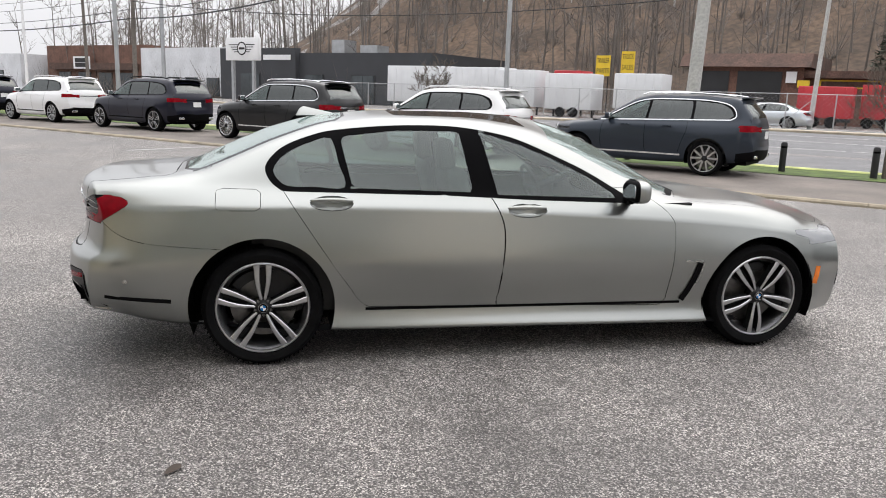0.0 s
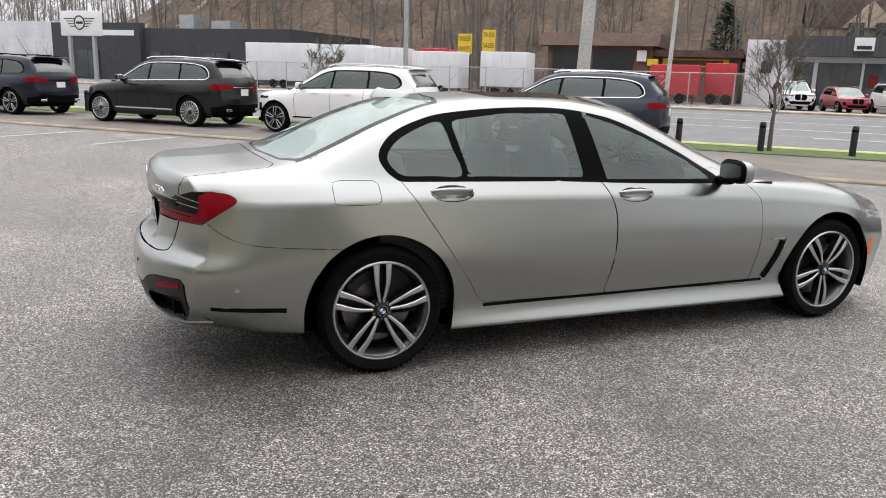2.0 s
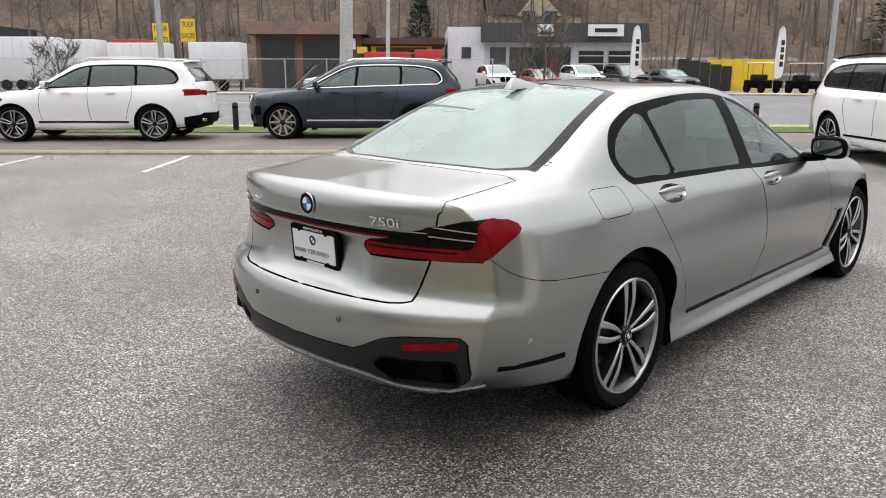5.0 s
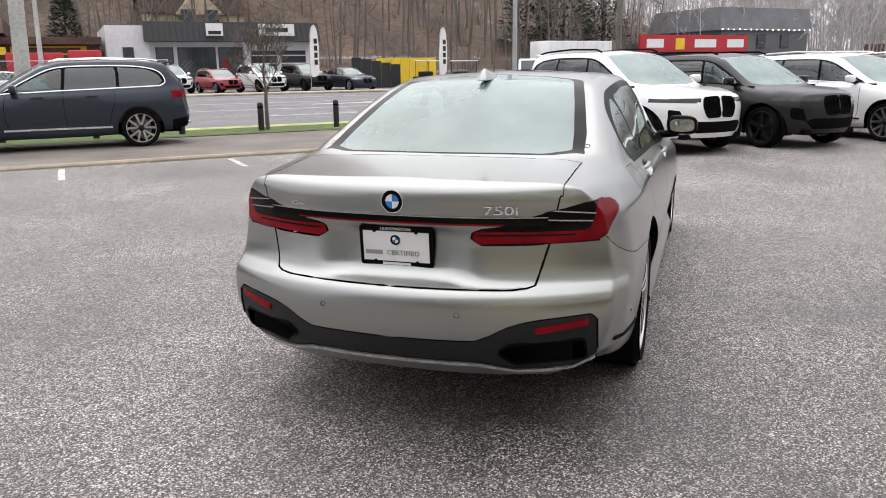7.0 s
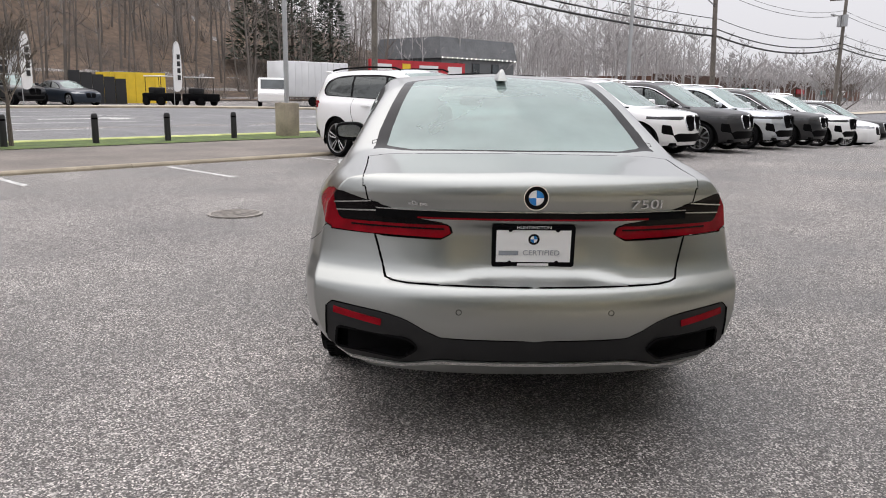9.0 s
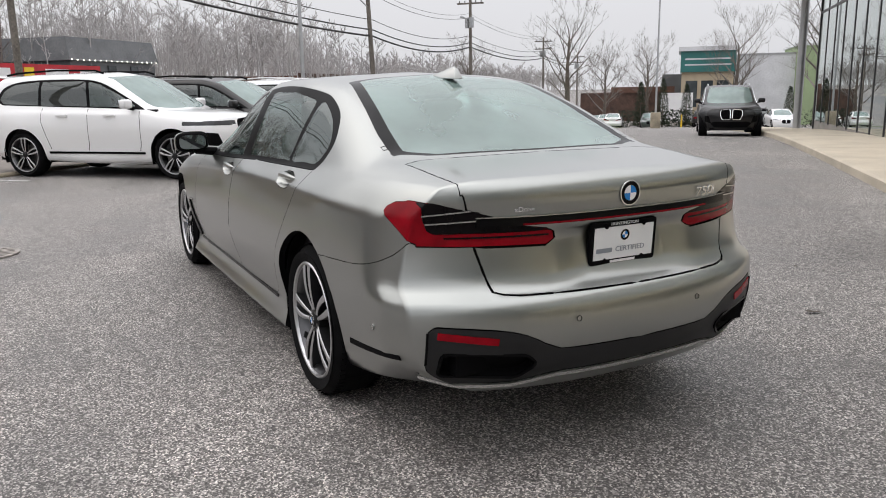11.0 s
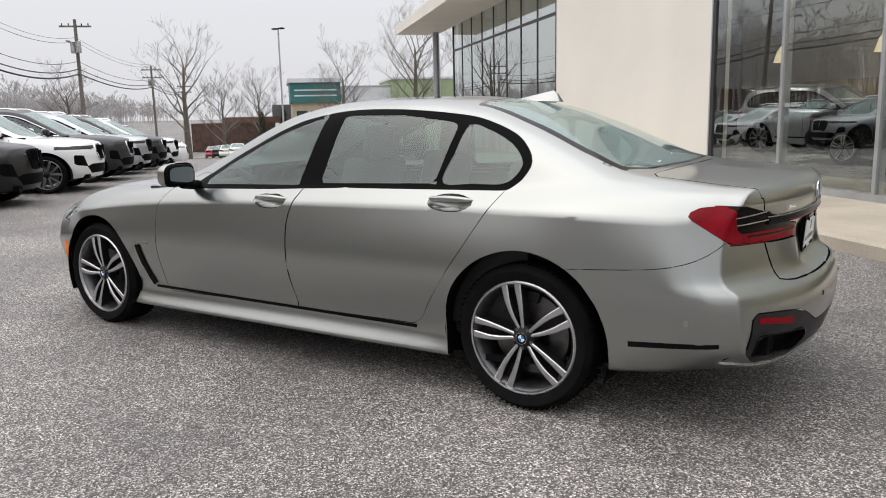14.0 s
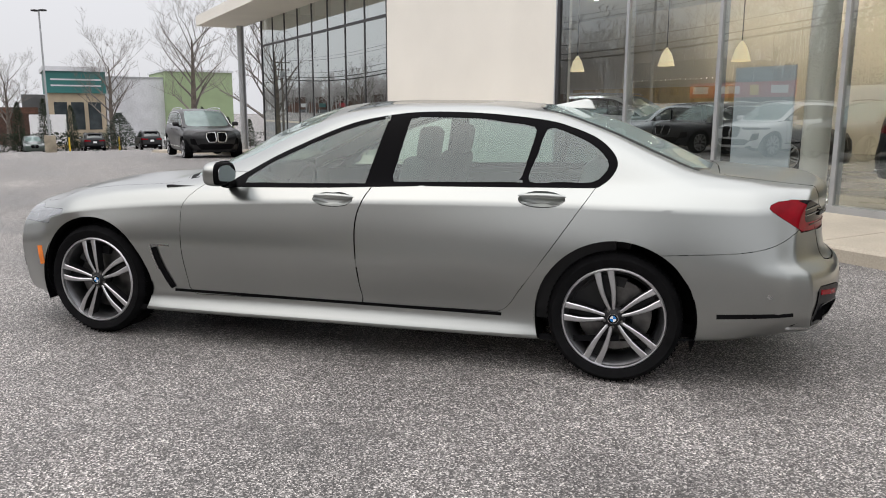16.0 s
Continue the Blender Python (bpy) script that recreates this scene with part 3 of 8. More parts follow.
def wheel(parent, name, x, y, r, width, style, face=M_ALLOY, pocket=M_ALLOYDARK, badge=True, turn=0.0):
    """A road wheel with its tyre; y's sign says which way its face looks."""
    sgn = 1 if y > 0 else -1
    hub = new(name)
    hub.parent = parent
    hub.matrix_basis = pose(x, y, r, 0, 0, 0 if sgn > 0 else 180)
    rr = r * 0.765
    b = bmesh.new()
    w = width
    lathe(b, [(rr, -w + 0.01), (rr + 0.02, -w), (r - 0.03, -w), (r - 0.008, -w + 0.025), (r, -w + 0.06), (r, -0.055), (r - 0.008, -0.022), (r - 0.035, 0.004), (rr + 0.05, 0.01), (rr + 0.012, 0.002), (rr, -0.008)], 56)
    # tread grooves
    tyre = part("tyre", b, M_RUBBER, hub)
    b = bmesh.new()
    for gy in (-w * 0.3, -w * 0.5, -w * 0.7):
        lathe(b, [(r + 0.0012, gy - 0.004), (r + 0.0012, gy + 0.004)], 40)
    if badge:
        for k in range(72):
            a = 2 * math.pi * k / 72
            for gy in (-0.036, -w + 0.042):
                tmp = bmesh.new()
                box(tmp, (r - 0.001, gy, 0), (0.006, 0.036, 0.005))
                add(b, tmp, Matrix.Rotation(-a, 4, "Y"))
    part("tread_groove", b, M_BLACK, hub)
    b = bmesh.new()
    lathe(b, [(rr + 0.004, -0.004), (rr - 0.002, 0.002), (rr - 0.009, 0.0), (rr - 0.013, -0.012)], 56)
    part("rim_lip", b, face, hub)
    b = bmesh.new()
    lathe(b, [(rr - 0.012, -0.012), (rr - 0.03, -0.03), (rr - 0.045, -w * 0.55), (rr - 0.03, -w + 0.01)], 40)
    part("rim_barrel", b, M_BARREL if style == "double5" else pocket, hub)
    b = bmesh.new()
    lathe(b, [(0.04, -0.105), (rr * 0.72, -0.105), (rr * 0.72, -0.13), (0.04, -0.13)], 40)
    part("brake_disc", b, M_STEEL, hub)
    b = bmesh.new()
    arc = [radians(-55 + k * 9 + 90) for k in range(9)]
    rings = [[b.verts.new((q * rr * math.cos(a), h, q * rr * math.sin(a))) for q, h in ((0.59, -0.14), (0.60, -0.072), (0.80, -0.072), (0.82, -0.14))] for a in arc]
    for r0, r1 in zip(rings, rings[1:]):
        for k in range(4):
            b.faces.new((r0[k], r1[k], r1[(k + 1) % 4], r0[(k + 1) % 4]))
    b.faces.new(rings[0])
    b.faces.new(rings[-1][::-1])
    part("brake_caliper", b, M_TRIM, hub)
    b, d = bmesh.new(), bmesh.new()
    ri, ro = r * 0.135, rr - 0.012

    def bar(bm_, a0, a1, w0, w1, y0, y1, depth):
        """A spoke from the hub (angle a0) to the rim (angle a1)."""
        p0, p1 = Vector((ri * math.cos(a0), y0, ri * math.sin(a0))), Vector((ro * math.cos(a1), y1, ro * math.sin(a1)))
        mid = (p0 + p1) / 2 + Vector((0, 0.006, 0))
        rows_ = []
        for p, wd in ((p0, w0), (mid, (w0 + w1) / 2), (p1, w1)):
            t = (p1 - p0).normalized().cross(Vector((0, 1, 0)))
            rows_.append([bm_.verts.new(q) for q in (p - t * wd * 0.5, p + t * wd * 0.5, p + t * (wd * 0.5 + 0.004) - Vector((0, depth, 0)), p - t * (wd * 0.5 + 0.004) - Vector((0, depth, 0)))])
        for r0, r1 in zip(rows_, rows_[1:]):
            for k in range(4):
                bm_.faces.new((r0[k], r0[(k + 1) % 4], r1[(k + 1) % 4], r1[k]))

    if style == "double5":
        def bowed(bm_, a, s, e0, e1, y0, depth, grow):
            """One curved spoke of a pair; e0 and e1: half angles of its inner and outer edge."""
            rows_ = []
            for k in range(9):
                q = k / 8
                rad = ri * 0.9 + (ro - ri * 0.9) * q
                bow = 0.035 * math.sin(math.pi * min(1.0, q * 1.1)) * (1 - q * 0.5)
                wid = (0.006 + 0.019 * q**1.3 + grow) / 2
                mid = (e0 + (e1 - e0) * q**0.8 + bow)
                y_ = y0 + 0.010 * q + 0.010 * math.sin(math.pi * q)
                c, t = Vector((math.cos(a + s * mid), 0, math.sin(a + s * mid))), Vector((-math.sin(a + s * mid), 0, math.cos(a + s * mid)))
                o = c * rad + Vector((0, y_, 0))
                rows_.append([bm_.verts.new(v) for v in (o - t * wid, o + t * wid, o + t * (wid + 0.005) - Vector((0, depth, 0)), o - t * (wid + 0.005) - Vector((0, depth, 0)))])
            for r0, r1 in zip(rows_, rows_[1:]):
                for k in range(4):
                    bm_.faces.new((r0[k], r0[(k + 1) % 4], r1[(k + 1) % 4], r1[k]))

        for k in range(5):
            a = 2 * math.pi * k / 5 + math.pi / 2 + radians(turn)
            for s in (-1, 1):
                bowed(b, a, s, 0.22, 0.135, -0.016, 0.004, 0.0)
                bowed(d, a, s, 0.22, 0.135, -0.019, 0.050, 0.006)
            bar(d, a, a, 0.03, 0.03, -0.050, -0.050, 0.015)
    elif style == "multi":
        for k in range(20):
            a = 2 * math.pi * k / 20
            bar(b, a, a, 0.012, 0.026, -0.02, -0.006, 0.02)
    elif style == "y":
        for k in range(5):
            a = 2 * math.pi * k / 5 + math.pi / 2
            for s in (-1, 1):
                bar(b, a + s * 0.07, a + s * 0.32, 0.03, 0.04, -0.02, -0.006, 0.03)
    else:
        for k in range(5):
            a = 2 * math.pi * k / 5 + math.pi / 2
            bar(b, a, a, 0.06, 0.085, -0.02, -0.006, 0.035)
    part("spoke_face", b, face, hub)
    if len(d.verts):
        part("spoke_back", d, pocket, hub)
    else:
        d.free()
    b = bmesh.new()
    lathe(b, [(0.0, -0.006), (ri * 0.62, -0.006), (ri * 0.75, -0.012), (ri * 1.25, -0.02), (ri * 1.3, -0.06), (0.0, -0.06)], 32)
    part("hub_cover", b, pocket, hub)
    for k in range(5):
        a = 2 * math.pi * (k + 0.5) / 5 + math.pi / 2
        if badge:
            b = bmesh.new()
            tube(b, [(ri * 0.98 * math.cos(a), -0.03, ri * 0.98 * math.sin(a)), (ri * 0.98 * math.cos(a), -0.012, ri * 0.98 * math.sin(a))], 0.008, 6)
            part("wheel_bolt", b, M_STEEL, hub)
    if badge:
        roundel(hub, pose(0, -0.004, 0, -90), ri * 0.58)
    return hub


def roundel(parent, m, r):
    """A round badge: black ring, four quarters in blue and white. Faces local z of m."""
    for nm, r0, r1, mt, q in (("badge_rim", 0.93, 1.0, M_CHROME, None), ("badge_ring", 0.62, 0.93, M_GLOSSBLACK, None), ("badge_blue", 0.0, 0.60, M_BLUE, (0, 2)), ("badge_white", 0.0, 0.60, M_WHITE, (1, 3))):
        b = bmesh.new()
        for s in range(4):
            if q is not None and s not in q:
                continue
            n = 8
            for k in range(n):
                a0, a1 = math.pi / 2 * (s + k / n), math.pi / 2 * (s + (k + 1) / n)
                z = 0.003 if q is None else 0.0025
                pts = [(r * r1 * math.cos(a0), r * r1 * math.sin(a0), z), (r * r1 * math.cos(a1), r * r1 * math.sin(a1), z)]
                pts += [(r * r0 * math.cos(a1), r * r0 * math.sin(a1), z), (r * r0 * math.cos(a0), r * r0 * math.sin(a0), z)] if r0 else [(0, 0, z)]
                b.faces.new([b.verts.new(m @ Vector(p)) for p in pts])
        bmesh.ops.remove_doubles(b, verts=b.verts, dist=1e-6)
        g = b.faces[:]
        res = bmesh.ops.extrude_face_region(b, geom=g)
        nz = m.to_3x3() @ Vector((0, 0, -0.004))
        bmesh.ops.translate(b, verts=[v for v in res["geom"] if isinstance(v, bmesh.types.BMVert)], vec=nz)
        bmesh.ops.recalc_face_normals(b, faces=b.faces)
        part(nm, b, mt, parent)


def seat(parent, x, y, z, tall, label="light leather seat"):
    s = new("seat")
    s.parent = parent
    s.matrix_basis = pose(x, y, z)
    b = bmesh.new()
    bevelled(b, (0.02, 0, 0.07), (0.52, 0.50, 0.16), 0.05, 3)
    part("seat_cushion", b, M_LEATHER, s, label)
    b = bmesh.new()
    bevelled(b, (-0.30, 0, 0.42), (0.14, 0.48, 0.62), 0.05, 3, ry=-14)
    part("seat_back", b, M_LEATHER, s)
    b = bmesh.new()
    bevelled(b, (-0.41, 0, 0.80), (0.10, 0.27, tall), 0.04, 3, ry=-10)
    part("headrest", b, M_LEATHER, s)


def bead(bm_, path, w, h, up):
    """A flat bar along path; w across, h along up."""
    rings = []
    for i, p in enumerate(path):
        p = Vector(p)
        d = (Vector(path[min(i + 1, len(path) - 1)]) - Vector(path[max(i - 1, 0)])).normalized()
        u = Vector(up(p) if callable(up) else up).normalized()
        s = d.cross(u).normalized()
        rings.append([bm_.verts.new(p + s * a * w * 0.5 + u * c * h) for a, c in ((-1, -0.5), (1, -0.5), (1, 0.5), (-1, 0.5))])
    for r0, r1 in zip(rings, rings[1:]):
        for k in range(4):
            bm_.faces.new((r0[k], r0[(k + 1) % 4], r1[(k + 1) % 4], r1[k]))
    bm_.faces.new(rings[0][::-1])
    bm_.faces.new(rings[-1])


class Probe:
    """Finds points on a half skin."""

    def __init__(self, bm):
        from mathutils import bvhtree
        self.tree = bvhtree.BVHTree.FromBMesh(bm)

    def side(self, x, z):
        h = self.tree.ray_cast(Vector((x, 2.0, z)), Vector((0, -1, 0)))
        return (h[0], h[1]) if h[0] else (Vector((x, 0.9, z)), Vector((0, 1, 0)))

    def rear(self, y, z):
        h = self.tree.ray_cast(Vector((-4.0, y, z)), Vector((1, 0, 0)))
        return (h[0], h[1]) if h[0] else (Vector((-2.7, y, z)), Vector((-1, 0, 0)))

    def front(self, y, z):
        h = self.tree.ray_cast(Vector((4.0, y, z)), Vector((-1, 0, 0)))
        return (h[0], h[1]) if h[0] else (Vector((2.4, y, z)), Vector((1, 0, 0)))

    def top(self, x, y):
        h = self.tree.ray_cast(Vector((x, y, 3.0)), Vector((0, 0, -1)))
        return (h[0], h[1]) if h[0] else (Vector((x, y, 1.0)), Vector((0, 0, 1)))


def mirror_y(path):
    return [(p[0], -p[1], p[2]) for p in path]


# ---- the grey saloon ----
SALOON = {
    "keys": [
        [(-2.60, 0.62, 0.29), (-2.3, 0.76, 0.262), (-2.0, 0.82, 0.24), (-1.2, 0.84, 0.19), (0, 0.85, 0.18), (1.2, 0.85, 0.17), (2.0, 0.80, 0.185), (2.25, 0.66, 0.19)],
        [(-2.60, 0.67, 0.315), (-2.3, 0.82, 0.285), (-2.0, 0.875, 0.262), (-1.2, 0.917, 0.217), (0, 0.924, 0.208), (1.2, 0.917, 0.198), (2.0, 0.83, 0.21), (2.25, 0.71, 0.22)],
        [(-2.60, 0.815, 0.42), (-2.45, 0.882, 0.42), (-2.1, 0.905, 0.40), (-1.6, 0.912, 0.38), (-1.06, 0.886, 0.33), (0, 0.883, 0.32), (1.1, 0.88, 0.31), (1.6, 0.92, 0.36), (2.05, 0.86, 0.38), (2.25, 0.745, 0.40)],
        [(-2.60, 0.85, 0.60), (-2.5, 0.90, 0.60), (-2.3, 0.917, 0.60), (-2.0, 0.925, 0.61), (-1.6, 0.945, 0.62), (-0.9, 0.945, 0.60), (0, 0.944, 0.595), (0.9, 0.936, 0.595), (1.6, 0.945, 0.60), (2.0, 0.885, 0.56), (2.25, 0.775, 0.53)],
        [(-2.60, 0.795, 0.93), (-2.45, 0.84, 0.93), (-2.2, 0.868, 0.925), (-1.8, 0.895, 0.93), (-1.3, 0.89, 0.935), (-0.15, 0.90, 0.915), (0.9, 0.895, 0.865), (1.4, 0.90, 0.825), (1.7, 0.905, 0.79), (2.0, 0.86, 0.73), (2.25, 0.755, 0.65)],
        [(-2.60, 0.705, 1.035), (-2.45, 0.745, 1.04), (-2.2, 0.78, 1.04), (-1.8, 0.805, 1.04), (-1.5, 0.812, 1.03), (-0.5, 0.838, 1.005), (0.2, 0.843, 0.982), (0.7, 0.835, 0.965), (1.1, 0.825, 0.945), (1.5, 0.82, 0.91), (1.9, 0.79, 0.85), (2.1, 0.74, 0.79), (2.25, 0.69, 0.745)],
        [(-2.60, 0.60, 1.055), (-2.2, 0.66, 1.082), (-2.0, 0.69, 1.10), (-1.8, 0.675, 1.17), (-1.5, 0.62, 1.30), (-1.2, 0.57, 1.40), (-0.8, 0.585, 1.44), (-0.4, 0.60, 1.435), (0, 0.615, 1.37), (0.3, 0.635, 1.255), (0.6, 0.665, 1.12), (0.85, 0.69, 1.03), (1.0, 0.70, 0.99), (1.2, 0.69, 0.965), (1.6, 0.64, 0.945), (2.0, 0.56, 0.87), (2.25, 0.50, 0.80)],
        [(-2.60, 0, 1.072), (-2.3, 0, 1.09), (-2.12, 0, 1.105), (-2.0, 0, 1.155), (-1.8, 0, 1.25), (-1.5, 0, 1.372), (-1.2, 0, 1.445), (-0.8, 0, 1.476), (-0.3, 0, 1.480), (0.1, 0, 1.46), (0.4, 0, 1.40), (0.7, 0, 1.28), (1.0, 0, 1.13), (1.2, 0, 1.01), (1.3, 0, 0.99), (1.7, 0, 0.965), (2.0, 0, 0.915), (2.25, 0, 0.84)],
    ],
    "rear": [(0.2, -2.60), (0.30, -2.70), (0.40, -2.768), (0.52, -2.79), (0.60, -2.785), (0.645, -2.765), (0.668, -2.722), (0.72, -2.695), (0.865, -2.678), (0.93, -2.684), (0.99, -2.692), (1.035, -2.680), (1.075, -2.62)],
    "front": [(0.18, 2.43), (0.3, 2.48), (0.5, 2.492), (0.65, 2.47), (0.75, 2.42), (0.82, 2.36)],
    "corners": (-2.60, 2.25), "rear_round": 0.175, "front_round": 0.19, "crease": 4, "board_recess": 0.034,
}
DLO = spline([(-1.495, 1.022), (-1.56, 1.075), (-1.585, 1.16), (-1.49, 1.262), (-1.315, 1.335), (-1.155, 1.37), (-0.82, 1.402), (-0.47, 1.405), (-0.2, 1.37), (-0.04, 1.33), (0.17, 1.248), (0.418, 1.137), (0.60, 1.03)], 5, False) + [(0.70, 0.962), (0.0, 0.982), (-0.54, 1.006)]
PANE_F = [(-0.205, 1.008), (-0.30, 1.372), (-0.2, 1.348), (-0.04, 1.302), (0.17, 1.22), (0.418, 1.105), (0.55, 1.02), (0.56, 0.99)]
PANE_R = [(-1.085, 1.04), (-1.146, 1.295), (-1.143, 1.322), (-1.115, 1.335), (-0.82, 1.372), (-0.47, 1.376), (-0.43, 1.366), (-0.36, 1.022)]
PANE_Q = spline([(-1.128, 1.045), (-1.165, 1.18), (-1.205, 1.318), (-1.315, 1.298), (-1.46, 1.232), (-1.54, 1.15), (-1.52, 1.09), (-1.46, 1.048), (-1.3, 1.045)], 3)
B_SEAM = [(-0.29, 1.05), (-0.225, 0.95), (-0.175, 0.80), (-0.185, 0.56), (-0.205, 0.325)]
DOOR_F = spline(B_SEAM, 4, False) + [(0.90, 0.30)] + spline([(0.938, 0.34), (0.945, 0.50), (0.957, 0.78), (0.936, 0.876), (0.83, 0.975), (0.66, 1.05)], 4, False)
DOOR_R = [(-1.505, 1.05), (-1.385, 0.871), (-1.2815, 0.717), (-1.187, 0.580), (-1.092, 0.443), (-1.052, 0.378), (-1.0, 0.337)] + spline(B_SEAM, 4, False)[::-1]
FUEL = rounded([(-1.86, 0.915), (-1.61, 0.915), (-1.61, 1.03), (-1.86, 1.035)], 0.03)
BUMPER_S = [(-2.95, 0.838), (-2.52, 0.838)] + spline([(-2.47, 0.8455), (-2.41, 0.795), (-2.32, 0.755), (-2.18, 0.728), (-1.95, 0.710), (-1.65, 0.69)], 4, False) + [(-1.65, 0.05), (-2.95, 0.05)]
BUMPER_R = [(-0.1, 0.653), (0.52, 0.656), (0.565, 0.668), (0.60, 0.80), (0.612, 0.838), (1.1, 0.838), (1.1, 0), (-0.1, 0)]
LID_R = [(-0.1, 1.3), (0.66, 1.3), (0.652, 1.04), (0.612, 0.838), (0.60, 0.80), (0.565, 0.668), (0.52, 0.656), (-0.1, 0.653)]
LID_T = [(-2.9, -0.1), (-2.9, 0.652), (-2.3, 0.655), (-2.14, 0.66), (-2.10, 0.58), (-2.13, -0.1)]
LAMP_R = [(0.335, 0.8755), (0.30, 0.858), (0.325, 0.822), (0.535, 0.825), (0.785, 0.830), (0.785, 0.9895), (0.735, 0.985), (0.62, 0.952), (0.53, 0.925), (0.44, 0.893)]
LAMP_DK = [(0.33, 0.874), (0.44, 0.893), (0.53, 0.925), (0.62, 0.952), (0.735, 0.983), (0.772, 0.9855), (0.765, 0.925), (0.752, 0.887), (0.735, 0.874)]
LAMP_DKS = [(-2.95, 0.9865), (-2.50, 0.9845), (-2.51, 0.975), (-2.95, 0.975)]
LAMP_S = [(-2.95, 0.832), (-2.52, 0.829), (-2.485, 0.836), (-2.34, 0.93), (-2.325, 0.945), (-2.33, 0.962), (-2.365, 0.980), (-2.42, 0.986), (-2.95, 0.99)]
DIFF = [(-0.1, 0.452), (0.345, 0.458), (0.40, 0.478), (0.47, 0.52), (0.56, 0.543), (0.66, 0.553), (0.775, 0.561), (0.798, 0.54), (0.80, 0.42), (0.785, 0.348), (0.74, 0.338), (0.50, 0.332), (0.43, 0.347), (0.36, 0.365), (-0.1, 0.362)]
PIPE = [(0.435, 0.41), (0.475, 0.448), (0.755, 0.462), (0.762, 0.375), (0.50, 0.356)]
WIND = [(0.27, -0.1), (0.25, 0.3), (0.19, 0.545), (0.5, 0.60), (0.9, 0.645), (1.0, 0.63), (1.12, 0.4), (1.2, -0.1)]
COWL = [(1.2, -0.1), (1.12, 0.4), (1.0, 0.63), (0.97, 0.69), (1.01, 0.70), (1.17, 0.42), (1.26, -0.1)]
BACKL = [(-1.08, -0.1), (-1.10, 0.3), (-1.16, 0.505), (-1.5, 0.57), (-1.8, 0.625), (-1.98, 0.64), (-2.06, 0.5), (-2.11, -0.1)]
BACKL_IN = [(-1.10, -0.1), (-1.12, 0.3), (-1.18, 0.455), (-1.5, 0.515), (-1.8, 0.565), (-1.97, 0.585), (-2.045, 0.47), (-2.095, -0.1)]
CUPS = [[(hx + 0.122 * math.cos(k * math.pi / 10), hz0 - 0.006 + 0.038 * math.sin(k * math.pi / 10)) for k in range(20)] for hx, hz0 in ((-1.21, 0.963), (-0.03, 0.925))]
SUNR = rounded([(-0.80, -0.5), (0.08, -0.5), (0.08, 0.43), (-0.80, 0.43)], 0.04)
HOOD = [(1.26, -0.1), (1.17, 0.42), (1.03, 0.70), (1.12, 0.745), (1.6, 0.745), (2.0, 0.70), (2.18, 0.62), (2.30, 0.45), (2.36, -0.1)]
HEAD_S = [(2.11, 0.762), (2.15, 0.788), (2.6, 0.80), (2.6, 0.69), (2.22, 0.69)]
HEAD_F = [(0.36, 0.735), (0.6, 0.755), (0.95, 0.80), (0.95, 0.69), (0.6, 0.685), (0.37, 0.70)]
KIDNEY = rounded([(0.02, 0.46), (0.27, 0.45), (0.32, 0.60), (0.29, 0.72), (0.03, 0.745)], 0.05)
INTAKE = [(0.36, 0.30), (0.70, 0.27), (0.70, 0.36), (0.45, 0.42)]


def is_tail(f):
    c = f.calc_center_median()
    return c.x < -2.25 and 0.78 < c.z < 1.02


def is_tail_back(f):
    return is_tail(f) and f.calc_center_median().y <= 0.785


def is_tail_side(f):
    return is_tail(f) and f.calc_center_median().y > 0.785


HUB_X, HUB_Y, HUB_Z = 1.605, 0.905, 0.349


